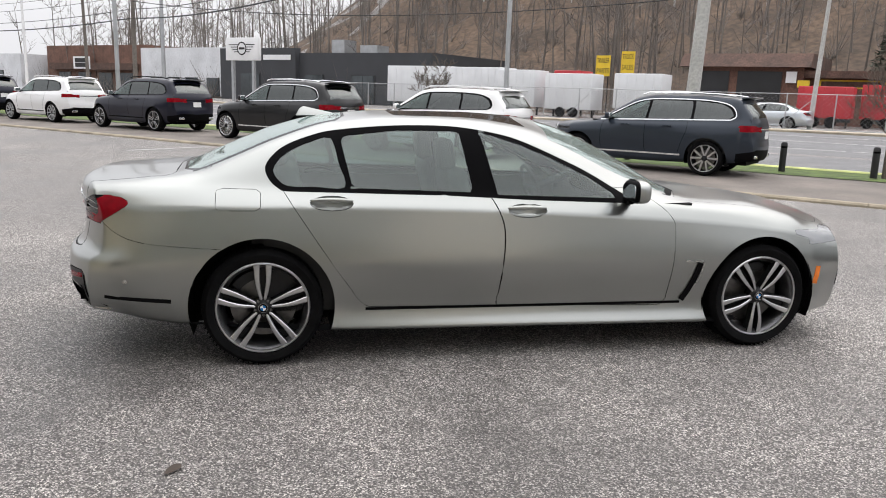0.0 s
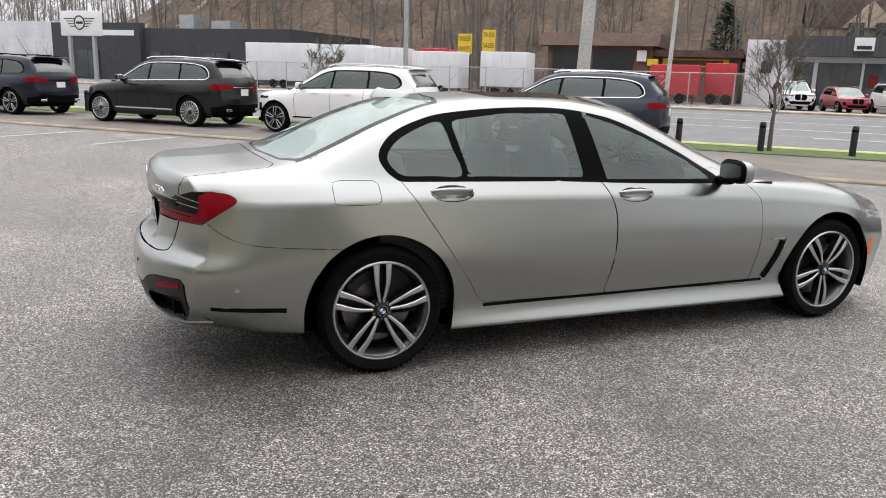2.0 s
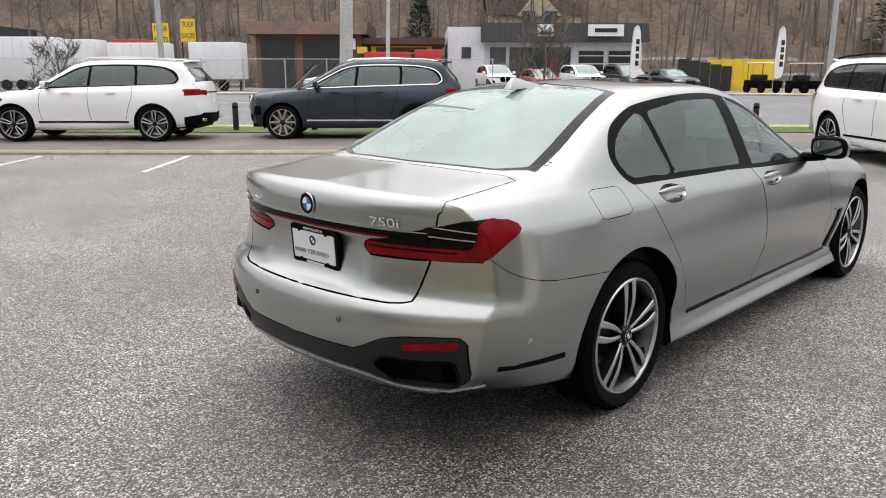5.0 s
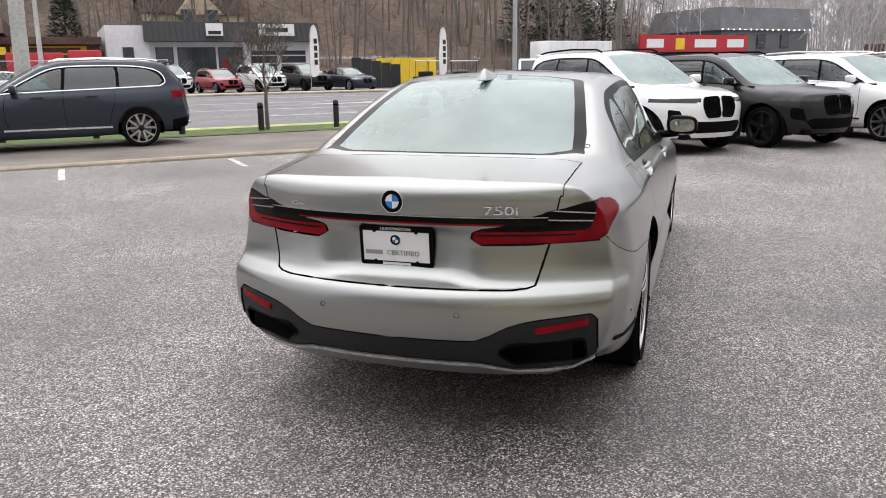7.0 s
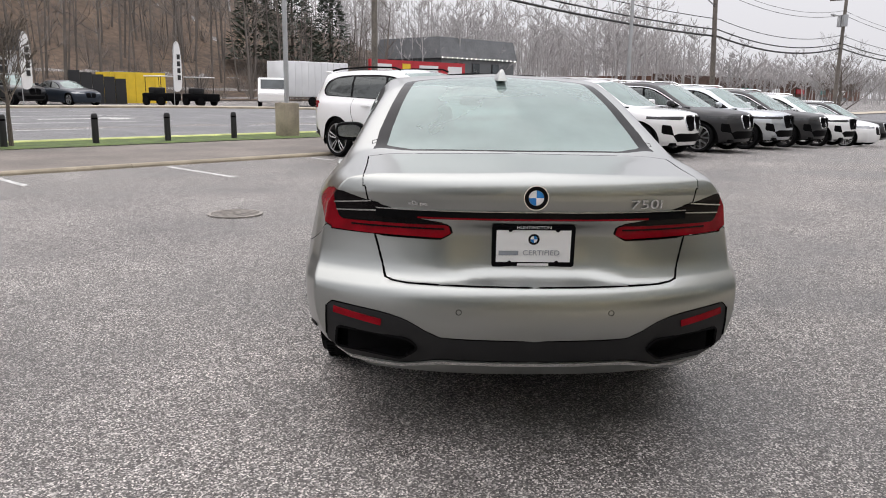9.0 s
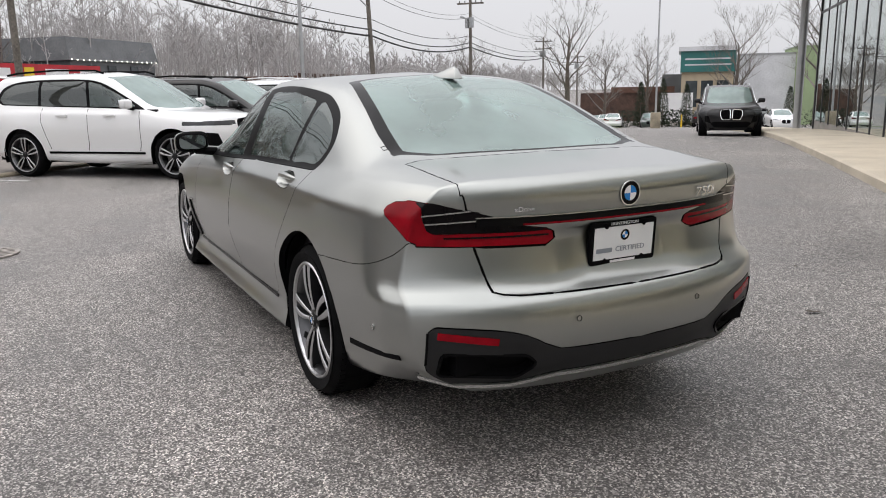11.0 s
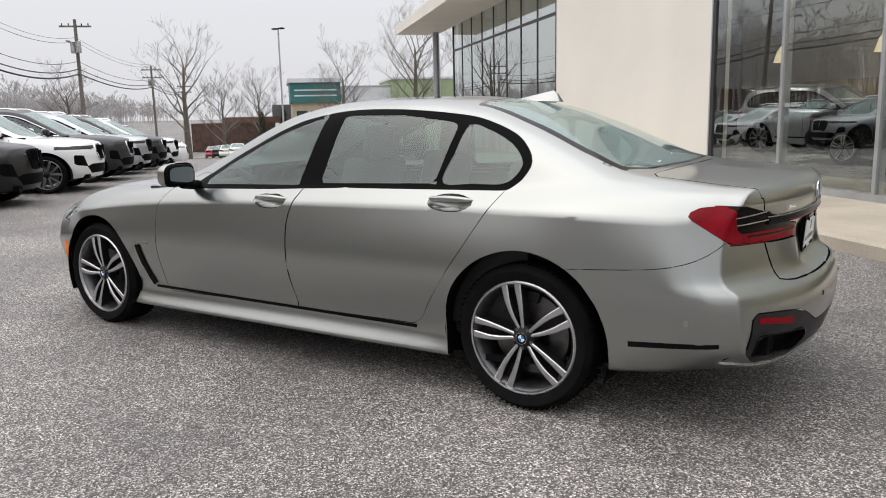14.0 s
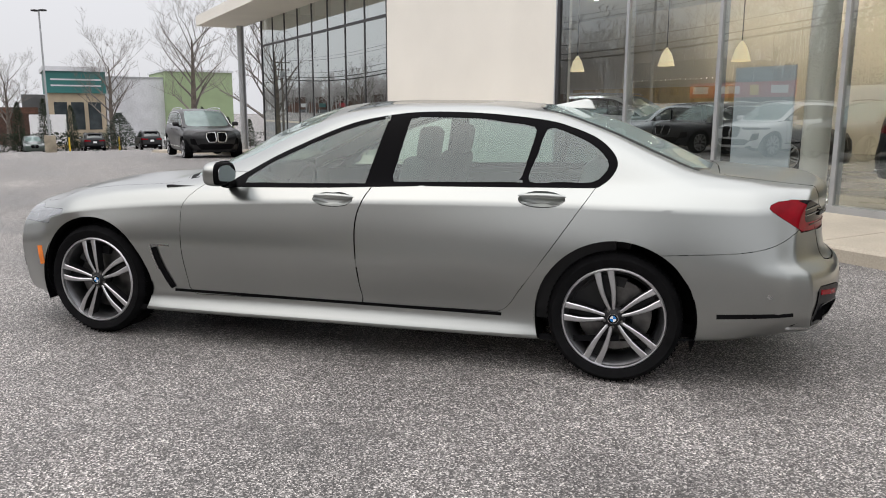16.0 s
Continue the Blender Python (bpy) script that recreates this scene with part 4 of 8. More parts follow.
def saloon(m, paint_mat, label, category, detail=True, group=""):
    top = thing("saloon_car", m, label, category, group)
    if detail:
        bm = shell(SALOON, 0.036, 0.014, [2, 5, 6, 13, 6, 12, 14], 0)
    else:
        bm = shell(SALOON, 0.085, 0.04, [1, 2, 3, 5, 2, 5, 5], 0)
    bm.normal_update()
    probe = Probe(bm)
    ar, af = circle(-HUB_X, HUB_Z + 0.0013, 0.4137, 60), circle(HUB_X, HUB_Z + 0.0013, 0.4041, 60)
    cuts = [(ar, SIDE, is_side), (af, SIDE, is_side), (DLO, SIDE, is_pane), (PANE_F, SIDE, is_pane), (PANE_R, SIDE, is_pane), (PANE_Q, SIDE, is_pane),
            (LAMP_R, REAR, is_tail), (LAMP_S, SIDE, is_tail), (LAMP_DK, REAR, is_tail), (LAMP_DKS, SIDE, is_tail),
            (WIND, TOP, lambda f: is_top(f) and f.calc_center_median().z > 0.9), (BACKL, TOP, lambda f: is_top(f) and f.calc_center_median().z > 0.9)]
    cuts += [(KIDNEY, REAR, is_front), (HEAD_F, REAR, is_front), (HEAD_S, SIDE, lambda f: abs(f.normal.y) > 0.30 and f.calc_center_median().x > 1.9)]
    if detail:
        cuts += [(BACKL_IN, TOP, lambda f: is_top(f) and f.calc_center_median().z > 0.9), (CUPS[0], SIDE, is_side), (CUPS[1], SIDE, is_side), (DOOR_F, SIDE, is_side), (DOOR_R, SIDE, is_side), (FUEL, SIDE, is_side), (BUMPER_S, SIDE, lambda f: is_side(f) and f.calc_center_median().x < -1.6),
                 (BUMPER_R, REAR, is_back), (LID_R, REAR, is_rear), (LID_T, TOP, is_top), (DIFF, REAR, is_rear), (PIPE, REAR, is_rear),
                 (COWL, TOP, is_top), (SUNR, TOP, is_top), (HOOD, TOP, is_top), (INTAKE, REAR, is_front)]
    for poly, ax, test in cuts:
        bm.normal_update()
        imprint(bm, poly, ax, test)
    bm.normal_update()
    normals = {v: v.normal.copy() for v in bm.verts}
    for v in bm.verts:
        if abs(v.co.y) < 1e-4:
            normals[v] = Vector((v.normal.x, 0, v.normal.z)).normalized()
    regions = [("wheel_cut", ar, SIDE, is_side), ("wheel_cut", af, SIDE, is_side),
               ("front_window", PANE_F, SIDE, is_pane), ("rear_window", PANE_R, SIDE, is_pane), ("quarter_window", PANE_Q, SIDE, is_pane), ("window_trim", DLO, SIDE, is_pane),
               ("smoked_lamp", LAMP_DK, REAR, is_tail_back), ("smoked_lamp", LAMP_DKS, SIDE, is_tail_side), ("tail_lamp", LAMP_R, REAR, is_tail_back), ("tail_lamp", LAMP_S, SIDE, is_tail_side),
               ("windscreen", WIND, TOP, lambda f: is_top(f) and f.calc_center_median().z > 0.9), ("backlight", BACKL, TOP, lambda f: is_top(f) and f.calc_center_median().z > 0.9),
               ("grille", KIDNEY, REAR, is_front), ("headlamp", HEAD_F, REAR, is_front), ("headlamp", HEAD_S, SIDE, lambda f: is_side(f) and f.calc_center_median().x > 1.9)]
    if detail:
        k = [r[0] for r in regions].index("backlight")
        regions[k] = ("backlight", BACKL_IN) + regions[k][2:]
        regions.insert(k + 1, ("backlight_border", BACKL) + regions[k][2:])
        regions += [("wheel_cut", CUPS[0], SIDE, is_side), ("wheel_cut", CUPS[1], SIDE, is_side), ("front_door", DOOR_F, SIDE, is_side), ("rear_door", DOOR_R, SIDE, is_side), ("fuel_flap", FUEL, SIDE, is_side),
                    ("tailpipe_recess", PIPE, REAR, is_rear), ("diffuser", DIFF, REAR, is_rear),
                    ("boot_lid", LID_R, REAR, is_rear), ("rear_bumper", BUMPER_R, REAR, is_back), ("rear_bumper", BUMPER_S, SIDE, lambda f: f.calc_center_median().x < -1.6 and f.normal.x > -0.99),
                    ("boot_lid", LID_T, TOP, is_top), ("cowl", COWL, TOP, is_top), ("sunroof", SUNR, TOP, is_top), ("bonnet", HOOD, TOP, is_top), ("air_intake", INTAKE, REAR, is_front)]
    groups = panels(bm, regions, "body")
    both = (1, -1)
    look_ = {"body": (paint_mat, 0.0, 0.03), "front_door": (paint_mat, 0.004, 0.014), "rear_door": (paint_mat, 0.004, 0.014), "fuel_flap": (paint_mat, 0.0032, 0.01),
             "front_window": (M_GLASSFRONT if detail else M_GLASSDARK, 0, 0), "rear_window": (M_GLASS if detail else M_GLASSDARK, 0, 0), "quarter_window": (M_GLASS if detail else M_GLASSDARK, 0, 0), "window_trim": (M_SATINBLACK, 0, 0.012),
             "tail_lamp": (M_LAMPRED, 0.002, 0.02), "smoked_lamp": (M_LAMPDARK, 0, 0.01), "windscreen": (M_SCREEN, 0, 0), "backlight": (M_SCREEN, 0, 0), "backlight_border": (M_GLOSSBLACK, 0, 0),
             "grille": (M_BLACK, 0, 0.02), "headlamp": (M_LAMPCLEAR, 0.002, 0.02), "tailpipe_recess": (M_BLACK, 0, 0), "diffuser": (M_TRIM, 0.002, 0.05),
             "rear_bumper": (paint_mat, 0.0035, 0.012), "boot_lid": (paint_mat, 0.007, 0.02), "cowl": (M_BLACK, 0, 0), "sunroof": (M_GLOSSBLACK, 0.002, 0.006), "bonnet": (paint_mat, 0.0028, 0.012), "air_intake": (M_BLACK, 0, 0)}
    single = ("body", "windscreen", "backlight", "backlight_border", "rear_bumper", "boot_lid", "diffuser", "cowl", "sunroof", "bonnet")
    for nm, faces in groups.items():
        if nm == "wheel_cut":
            continue
        mt, gap, lip = look_[nm]
        if not detail:
            gap = 0
        if nm in single or (not detail and nm == "windscreen"):
            skin(nm, take(bm, faces, normals, gap, lip, both), mt, top)
        else:
            for s in (1, -1):
                flush = nm == "fuel_flap" and s > 0
                piece = take(bm, faces, normals, 0 if flush else gap, 0 if flush else lip, (s,))
                if nm == "tailpipe_recess":
                    bmesh.ops.translate(piece, verts=piece.verts, vec=(0.05, 0, 0))
                skin("quarter_panel" if flush else nm, piece, mt, top)
    bm.free()
    # under the skin: floor, wheel housings, seals behind the gaps
    b = bmesh.new()
    box(b, (-0.1, 0, 0.265), (3.9, 1.30, 0.04))
    box(b, (0.0, 0, 0.235), (2.36, 1.66, 0.05))
    part("underbody", b, M_BLACK, top)
    for sx, rr_ in ((-HUB_X, 0.42), (HUB_X, 0.41)):
        for s in (1, -1):
            b = bmesh.new()
            n = 22
            ang = [math.pi * (-0.12 + 1.24 * k / n) for k in range(n + 1)]
            ring = [[b.verts.new((sx + rr_ * math.cos(a), s * yy, HUB_Z + rr_ * math.sin(a))) for a in ang] for yy in (0.895, 0.60)]
            for k in range(n):
                b.faces.new((ring[0][k], ring[0][k + 1], ring[1][k + 1], ring[1][k]))
            b.faces.new(ring[1])
            part("wheel_housing", b, M_BLACK, top)
    for nm, x, y in (("front_wheel", HUB_X, HUB_Y), ("front_wheel", HUB_X, -HUB_Y), ("rear_wheel", -HUB_X, HUB_Y), ("rear_wheel", -HUB_X, -HUB_Y)):
        wheel(top, nm, x, y, HUB_Z, 0.245, "double5", turn=(-10 if x > 0 else -13) if y > 0 else (36 if x > 0 else 0))
    if not detail:
        return top
    # cabin
    b = bmesh.new()
    for s in (1, -1):
        box(b, (-0.25, s * 0.80, 0.66), (2.7, 0.05, 0.60))
    box(b, (-0.25, 0, 0.33), (2.9, 1.6, 0.06))
    box(b, (-1.62, 0, 0.66), (0.10, 1.5, 0.62))
    part("cabin_lining", b, M_TRIM, top)
    b = bmesh.new()
    bevelled(b, (-1.80, 0, 1.0), (0.55, 1.25, 0.03), 0.012)
    part("parcel_shelf", b, M_TRIM, top)
    b = bmesh.new()
    bevelled(b, (0.92, 0, 0.86), (0.42, 1.50, 0.20), 0.06, 3)
    bevelled(b, (0.42, 0, 0.58), (0.9, 0.26, 0.26), 0.05, 2)
    part("dashboard", b, M_TRIM, top)
    b = bmesh.new()
    bevelled(b, (0.70, -0.05, 1.0), (0.02, 0.72, 0.13), 0.008, 2, ry=-8)
    part("display_screen", b, M_GLOSSBLACK, top)
    for y in (0.40, -0.40):
        seat(top, -0.05, y, 0.42, 0.20)
        seat(top, -1.10, y, 0.42, 0.16)
    b = bmesh.new()
    ringp = [(0.0, 0.185 * math.cos(2 * math.pi * k / 24), 0.185 * math.sin(2 * math.pi * k / 24)) for k in range(25)]
    mm = pose(0.42, 0.40, 0.90, 0, -22, 0)
    tube(b, [mm @ Vector(p) for p in ringp], 0.016, 8, False)
    tube(b, [mm @ Vector((0, -0.18, 0)), mm @ Vector((0.03, 0, 0)), mm @ Vector((0, 0.18, 0))], 0.018, 6)
    tube(b, [mm @ Vector((0.02, 0, 0)), mm @ Vector((0.35, 0, 0))], 0.03, 8)
    part("steering_wheel", b, M_TRIM, top)
    b = bmesh.new()
    bevelled(b, (0.48, 0, 1.30), (0.05, 0.24, 0.07), 0.02, 2)
    part("inside_mirror", b, M_TRIM, top)
    # trim on the skin
    for s in (1, -1):
        def on_side(pts, off):
            out = []
            for x, z in pts:
                p, n = probe.side(x, z)
                out.append((p.x + n.x * off, s * (p.y + n.y * off), p.z + n.z * off))
            return out
        up = (0, s, 0.1)
        b = bmesh.new()
        bead(b, on_side([(1.04 - 0.05 * k, 0.320 + 0.006 * k / 42) for k in range(42)], 0.001), 0.017, 0.008, up)
        part("rocker_moulding", b, M_GLOSSBLACK, top)
        b = bmesh.new()
        bead(b, on_side([(1.135, 0.59), (1.12, 0.53), (1.10, 0.46), (1.075, 0.39), (1.045, 0.335)], 0.004), 0.034, 0.014, up)
        part("fender_vent", b, M_GLOSSBLACK, top)
        b = bmesh.new()
        bead(b, on_side([(1.03, 0.605), (1.10, 0.606), (1.158, 0.60)], 0.004), 0.012, 0.012, up)
        bead(b, on_side([(1.158, 0.60), (1.145, 0.53), (1.125, 0.45)], 0.004), 0.010, 0.016, up)
        part("vent_blade", b, M_LIP, top)
        b = bmesh.new()
        bead(b, on_side([(-2.11 - 0.045 * k, 0.402 + 0.0035 * k) for k in range(9)], 0.0), 0.020, 0.006, up)
        part("bumper_slot", b, M_BLACK, top)
        b = bmesh.new()
        bead(b, on_side([(-2.11 - 0.045 * k, 0.391 + 0.0035 * k) for k in range(9)], 0.002), 0.004, 0.006, up)
        part("slot_blade", b, M_GLOSSBLACK, top)
        b = bmesh.new()
        bead(b, on_side([(2.055, 0.54), (2.05, 0.47), (2.04, 0.42)], 0.004), 0.035, 0.008, up)
        part("side_marker", b, M_AMBER, top)
        b = bmesh.new()
        px_, pn = probe.side(-2.35, 0.52)
        tube(b, [(px_.x, s * (px_.y - 0.004), px_.z), (px_.x, s * (px_.y + 0.003), px_.z)], 0.012, 12)
        part("parking_sensor", b, M_LIP, top)
        for hx, hz_ in ((-1.21, 0.963), (-0.03, 0.925)):
            b = bmesh.new()
            n = 20
            c0 = on_side([(hx + 0.122 * math.cos(2 * math.pi * k / n), hz_ - 0.006 + 0.038 * math.sin(2 * math.pi * k / n)) for k in range(n)], 0.0)
            c1 = on_side([(hx + 0.095 * math.cos(2 * math.pi * k / n), hz_ - 0.008 + 0.026 * math.sin(2 * math.pi * k / n)) for k in range(n)], -0.024)
            v0, v1 = [b.verts.new(p) for p in c0], [b.verts.new(p) for p in c1]
            for k in range(n):
                b.faces.new((v0[k], v0[(k + 1) % n], v1[(k + 1) % n], v1[k]))
            cc = b.verts.new(on_side([(hx, hz_ - 0.01)], -0.034)[0])
            for k in range(n):
                b.faces.new((v1[k], v1[(k + 1) % n], cc))
            if s < 0:
                bmesh.ops.reverse_faces(b, faces=b.faces)
            part("handle_recess", b, paint_mat, top)
            b = bmesh.new()
            bar_ = [Vector(p) + Vector((0, s * w, 0)) for p, w in zip(on_side([(hx - 0.125 + 0.25 * k / 12, hz_ + 0.012 + 0.006 * math.sin(math.pi * k / 12)) for k in range(13)], -0.006), [0.004 + 0.020 * math.sin(math.pi * k / 12) ** 0.5 for k in range(13)])]
            tube(b, bar_, [0.004 + 0.011 * math.sin(math.pi * k / 12) ** 0.4 for k in range(13)], 10)
            bmesh.ops.recalc_face_normals(b, faces=b.faces)
            part("door_handle", b, paint_mat, top)
        # door mirror
        mir = new("door_mirror")
        mir.parent = top
        mir.matrix_basis = pose(0.62, s * 0.985, 1.055)
        b = bmesh.new()
        bmesh.ops.create_uvsphere(b, u_segments=24, v_segments=14, radius=1.0)
        for v in b.verts:
            x, y, z = v.co
            sgn = lambda q: math.copysign(abs(q) ** 0.62, q)
            v.co = (0.066 * sgn(x) + 0.01 * y, s * 0.113 * sgn(y), 0.070 * sgn(z) - 0.012 * y * 0.5)
        cutf = [f for f in b.faces if f.calc_center_median().x < -0.012]
        bmesh.ops.delete(b, geom=cutf, context="FACES")
        bmesh.ops.recalc_face_normals(b, faces=b.faces)
        part("mirror_cap", b, paint_mat, mir)
        b = bmesh.new()
        bmesh.ops.create_uvsphere(b, u_segments=24, v_segments=14, radius=1.0)
        for v in b.verts:
            x, y, z = v.co
            sgn = lambda q: math.copysign(abs(q) ** 0.55, q)
            v.co = (0.030 * sgn(x) - 0.012, s * 0.106 * sgn(y), 0.063 * sgn(z))
        part("mirror_frame", b, M_BLACK, mir)
        b = bmesh.new()
        n = 20
        poly = [(0.088 * math.copysign(abs(math.cos(2 * math.pi * k / n)) ** 0.6, math.cos(2 * math.pi * k / n)), 0.048 * math.copysign(abs(math.sin(2 * math.pi * k / n)) ** 0.6, math.sin(2 * math.pi * k / n))) for k in range(n)]
        plate(b, poly, Matrix.Translation((-0.0435, 0, 0)) @ Euler((radians(90), 0, radians(-90))).to_matrix().to_4x4(), 0.004)
        bmesh.ops.recalc_face_normals(b, faces=b.faces)
        part("mirror_glass", b, M_MIRROR, mir)
        b = bmesh.new()
        tube(b, [(0.0, -s * 0.03, -0.05), (0.02, -s * 0.10, -0.068), (0.03, -s * 0.17, -0.075)], [0.035, 0.028, 0.03], 8)
        part("mirror_arm", b, M_BLACK, mir)
    # rear face
    def on_rear(pts, off):
        out = []
        for y, z in pts:
            p, n = probe.rear(abs(y), z)
            out.append((p.x + n.x * off, math.copysign(1, y) * (abs(p.y) + n.y * off) if y else 0.0, p.z + n.z * off))
        return out
    bk = (-1, 0, 0)
    b = bmesh.new()
    bead(b, on_rear([(-0.60 + 0.05 * k, 0.912) for k in range(25)], 0.003), 0.030, 0.012, bk)
    part("lamp_strip", b, M_GLOSSBLACK, top)
    b = bmesh.new()
    bead(b, on_rear([(-0.60 + 0.05 * k, 0.930) for k in range(25)], 0.004), 0.004, 0.010, bk)
    part("chrome_strip", b, M_LIP, top)
    b = bmesh.new()
    bead(b, on_rear([(-0.44 + 0.04 * k, 0.902) for k in range(23)], 0.007), 0.006, 0.010, bk)
    part("light_line", b, M_LAMPRED, top)
    for s in (1, -1):
        for zz, y0, y1 in ((0.955, 0.62, 0.77), (0.925, 0.50, 0.76)):
            b = bmesh.new()
            bead(b, on_rear([(s * (y0 + (y1 - y0) * k / 8), zz - 0.002 * k) for k in range(9)], 0.002), 0.005, 0.008, bk)
            part("lamp_fin", b, M_LIP, top)
        b = bmesh.new()
        bead(b, on_rear([(s * (0.34 + 0.04 * k), 0.858) for k in range(10)], 0.001), 0.006, 0.005, bk)
        part("lamp_bar", b, M_LAMPDARK, top)
    lipline = [(0.0, 0.352), (0.12, 0.352), (0.25, 0.353), (0.36, 0.352), (0.43, 0.337), (0.50, 0.322), (0.60, 0.322), (0.70, 0.326), (0.775, 0.338)]
    b = bmesh.new()
    path = on_rear([(-y, z) for y, z in lipline[::-1]] + lipline[1:], 0.004)
    bead(b, path, 0.011, 0.014, bk)
    part("diffuser_lip", b, M_LIP, top)
    for s in (1, -1):
        b = bmesh.new()
        ring = rounded(PIPE, 0.02, 3)
        bead(b, on_rear([(s * y, z) for y, z in ring + ring[:1]], 0.001), 0.009, 0.012, bk)
        part("exhaust_surround", b, M_GLOSSBLACK, top)
        b = bmesh.new()
        bead(b, on_rear([(s * (0.578 + 0.0238 * k), 0.504 + 0.0033 * k) for k in range(9)], 0.001), 0.025, 0.008, bk)
        part("reflector", b, M_LAMPRED, top, "slim red reflector")
        b = bmesh.new()
        bead(b, on_rear([(s * y, z) for y, z in ((0.798, 0.54), (0.80, 0.48), (0.80, 0.42), (0.786, 0.352))], 0.001), 0.007, 0.008, bk)
        part("diffuser_edge", b, M_GLOSSBLACK, top)
        b = bmesh.new()
        bead(b, [(p[0].x + 0.003, s * p[0].y, p[0].z) for p in (probe.front(y, z) for y, z in ((0.70, 0.56), (0.715, 0.50), (0.715, 0.44), (0.70, 0.37)))], 0.05, 0.012, (1, 0.5 * s, 0))
        part("front_air_curtain", b, M_GLOSSBLACK, top)
    for s in (1, -1):
        for y in (0.286,):
            b = bmesh.new()
            p = on_rear([(s * y, 0.565)], 0)[0]
            n = 16
            lathe(b, [(0.0085, 0.0), (0.0105, 0.003), (0.0115, 0.0)], 16)
            bmesh.ops.transform(b, matrix=Matrix.Translation(Vector(p) + Vector((-0.001, 0, 0))) @ Euler((0, 0, radians(90))).to_matrix().to_4x4(), verts=b.verts)
            part("parking_sensor", b, M_TRIM, top)
        # black backing block, added to keep the tailpipe recess dark inside
        b = bmesh.new()
        box(b, (-2.595, s * 0.55, 0.42), (0.07, 0.32, 0.09))
        part("exhaust_tip_block", b, M_BLACK, top)
    # badge, number board and lettering on the lid
    lg, ln = probe.rear(0.0, 0.985)
    back = Euler((radians(90), 0, radians(-90))).to_matrix().to_4x4()
    tilt = math.degrees(math.asin(max(-1, min(1, ln.z))))
    roundel(top, Matrix.Translation((lg.x - 0.004, 0, 0.985)) @ Euler((0, radians(tilt), 0)).to_matrix().to_4x4() @ back, 0.047)
    pl = new("number_board")
    pl.parent = top
    pl.matrix_basis = Matrix.Translation((-2.668, 0, 0.797)) @ Euler((0, radians(-4), 0)).to_matrix().to_4x4() @ back
    b = bmesh.new()
    outer, inner = rounded([(-0.158, -0.082), (0.158, -0.082), (0.158, 0.082), (-0.158, 0.082)], 0.012), [(-0.142, -0.062), (0.142, -0.062), (0.142, 0.062), (-0.142, 0.062)]
    plate(b, outer, Matrix.Identity(4), 0.018)
    part("board_frame", b, M_BLACK, pl)
    b = bmesh.new()
    plate(b, inner, Matrix.Translation((0, 0, 0.003)), 0.003)
    part("board_face", b, M_WHITE, pl, "white show plate", True)
    roundel(pl, pose(0, 0.028, 0.003), 0.022)
    letters("board_word", "CERTIFIED", 0.028, pose(0.03, -0.026, 0.0045), M_TEXTGREY, pl, 0.0008, 0.14)
    b = bmesh.new()
    box(b, (-0.095, -0.026, 0.0045), (0.075, 0.017, 0.001))
    part("brand_bar", b, M_TEXTGREY, pl, "", True)
    letters("frame_word", "HUNTINGTON", 0.017, pose(0, 0.0725, 0.001), M_WHITE, pl, 0.001, 0.13)
    for y, w in ((-0.0725, 0.12),):
        b = bmesh.new()
        box(b, (0, y, 0.001), (w, 0.009, 0.002))
        part("frame_lettering", b, M_WHITE, pl, "", True)
    for x in (-0.09, 0.09):
        for y in (-0.064, 0.064):
            b = bmesh.new()
            tube(b, [(x, y, 0.0), (x, y, 0.007)], 0.008, 8)
            part("board_screw", b, M_BLACK, pl)
    for nm, txt, y, z, size, wdt in (("model_letters", "750i", -0.43, 0.957, 0.05, 0.13), ("drive_letters", "xDrive", 0.44, 0.955, 0.026, 0.075)):
        p, n = probe.rear(abs(y), z)
        letters(nm, txt, size, Matrix.Translation((p.x - 0.007, y, z)) @ Euler((0, math.asin(max(-1, min(1, n.z))), math.asin(max(-1, min(1, -math.copysign(n.y, y)))))).to_matrix().to_4x4() @ back, M_CHROME, top, 0.002, wdt)
    # roof fin
    b = bmesh.new()
    prof = [(-1.40, 0.0), (-1.375, 0.046), (-1.35, 0.062), (-1.30, 0.05), (-1.16, 0.016), (-1.10, 0.0)]
    left = [b.verts.new((x, 0.004 + 0.024 * (1 - h / 0.07), 1.425 + 0.012 * (x + 1.4) / 0.3 + h)) for x, h in prof]
    right = [b.verts.new((x, -0.004 - 0.024 * (1 - h / 0.07), 1.425 + 0.012 * (x + 1.4) / 0.3 + h)) for x, h in prof]
    b.faces.new(left)
    b.faces.new(right[::-1])
    for k in range(len(prof)):
        j = (k + 1) % len(prof)
        b.faces.new((left[k], right[k], right[j], left[j]))
    bmesh.ops.recalc_face_normals(b, faces=b.faces)
    bmesh.ops.bevel(b, geom=b.edges[:], offset=0.003, segments=1, affect="EDGES")
    part("roof_fin", b, paint_mat, top)
    return top


saloon(pose(0, 0, 0), M_PAINT, "grey metallic four-door luxury saloon parked alone on the asphalt", "car")


# ---- ground ----
def sheet(name, a_cuts, b_cuts, material, lift=0.0, label="", category=""):
    """A sheet on the ground, with its own cuts along and across the street."""
    bm = bmesh.new()
    g = [[bm.verts.new(W(a, b, hz(a, b) + lift)) for b in b_cuts] for a in a_cuts]
    for i in range(len(a_cuts) - 1):
        for j in range(len(b_cuts) - 1):
            bm.faces.new((g[i][j], g[i + 1][j], g[i + 1][j + 1], g[i][j + 1]))
    return tagged(part(name, bm, material), label, category or name.replace("_", " "), kind="structure")


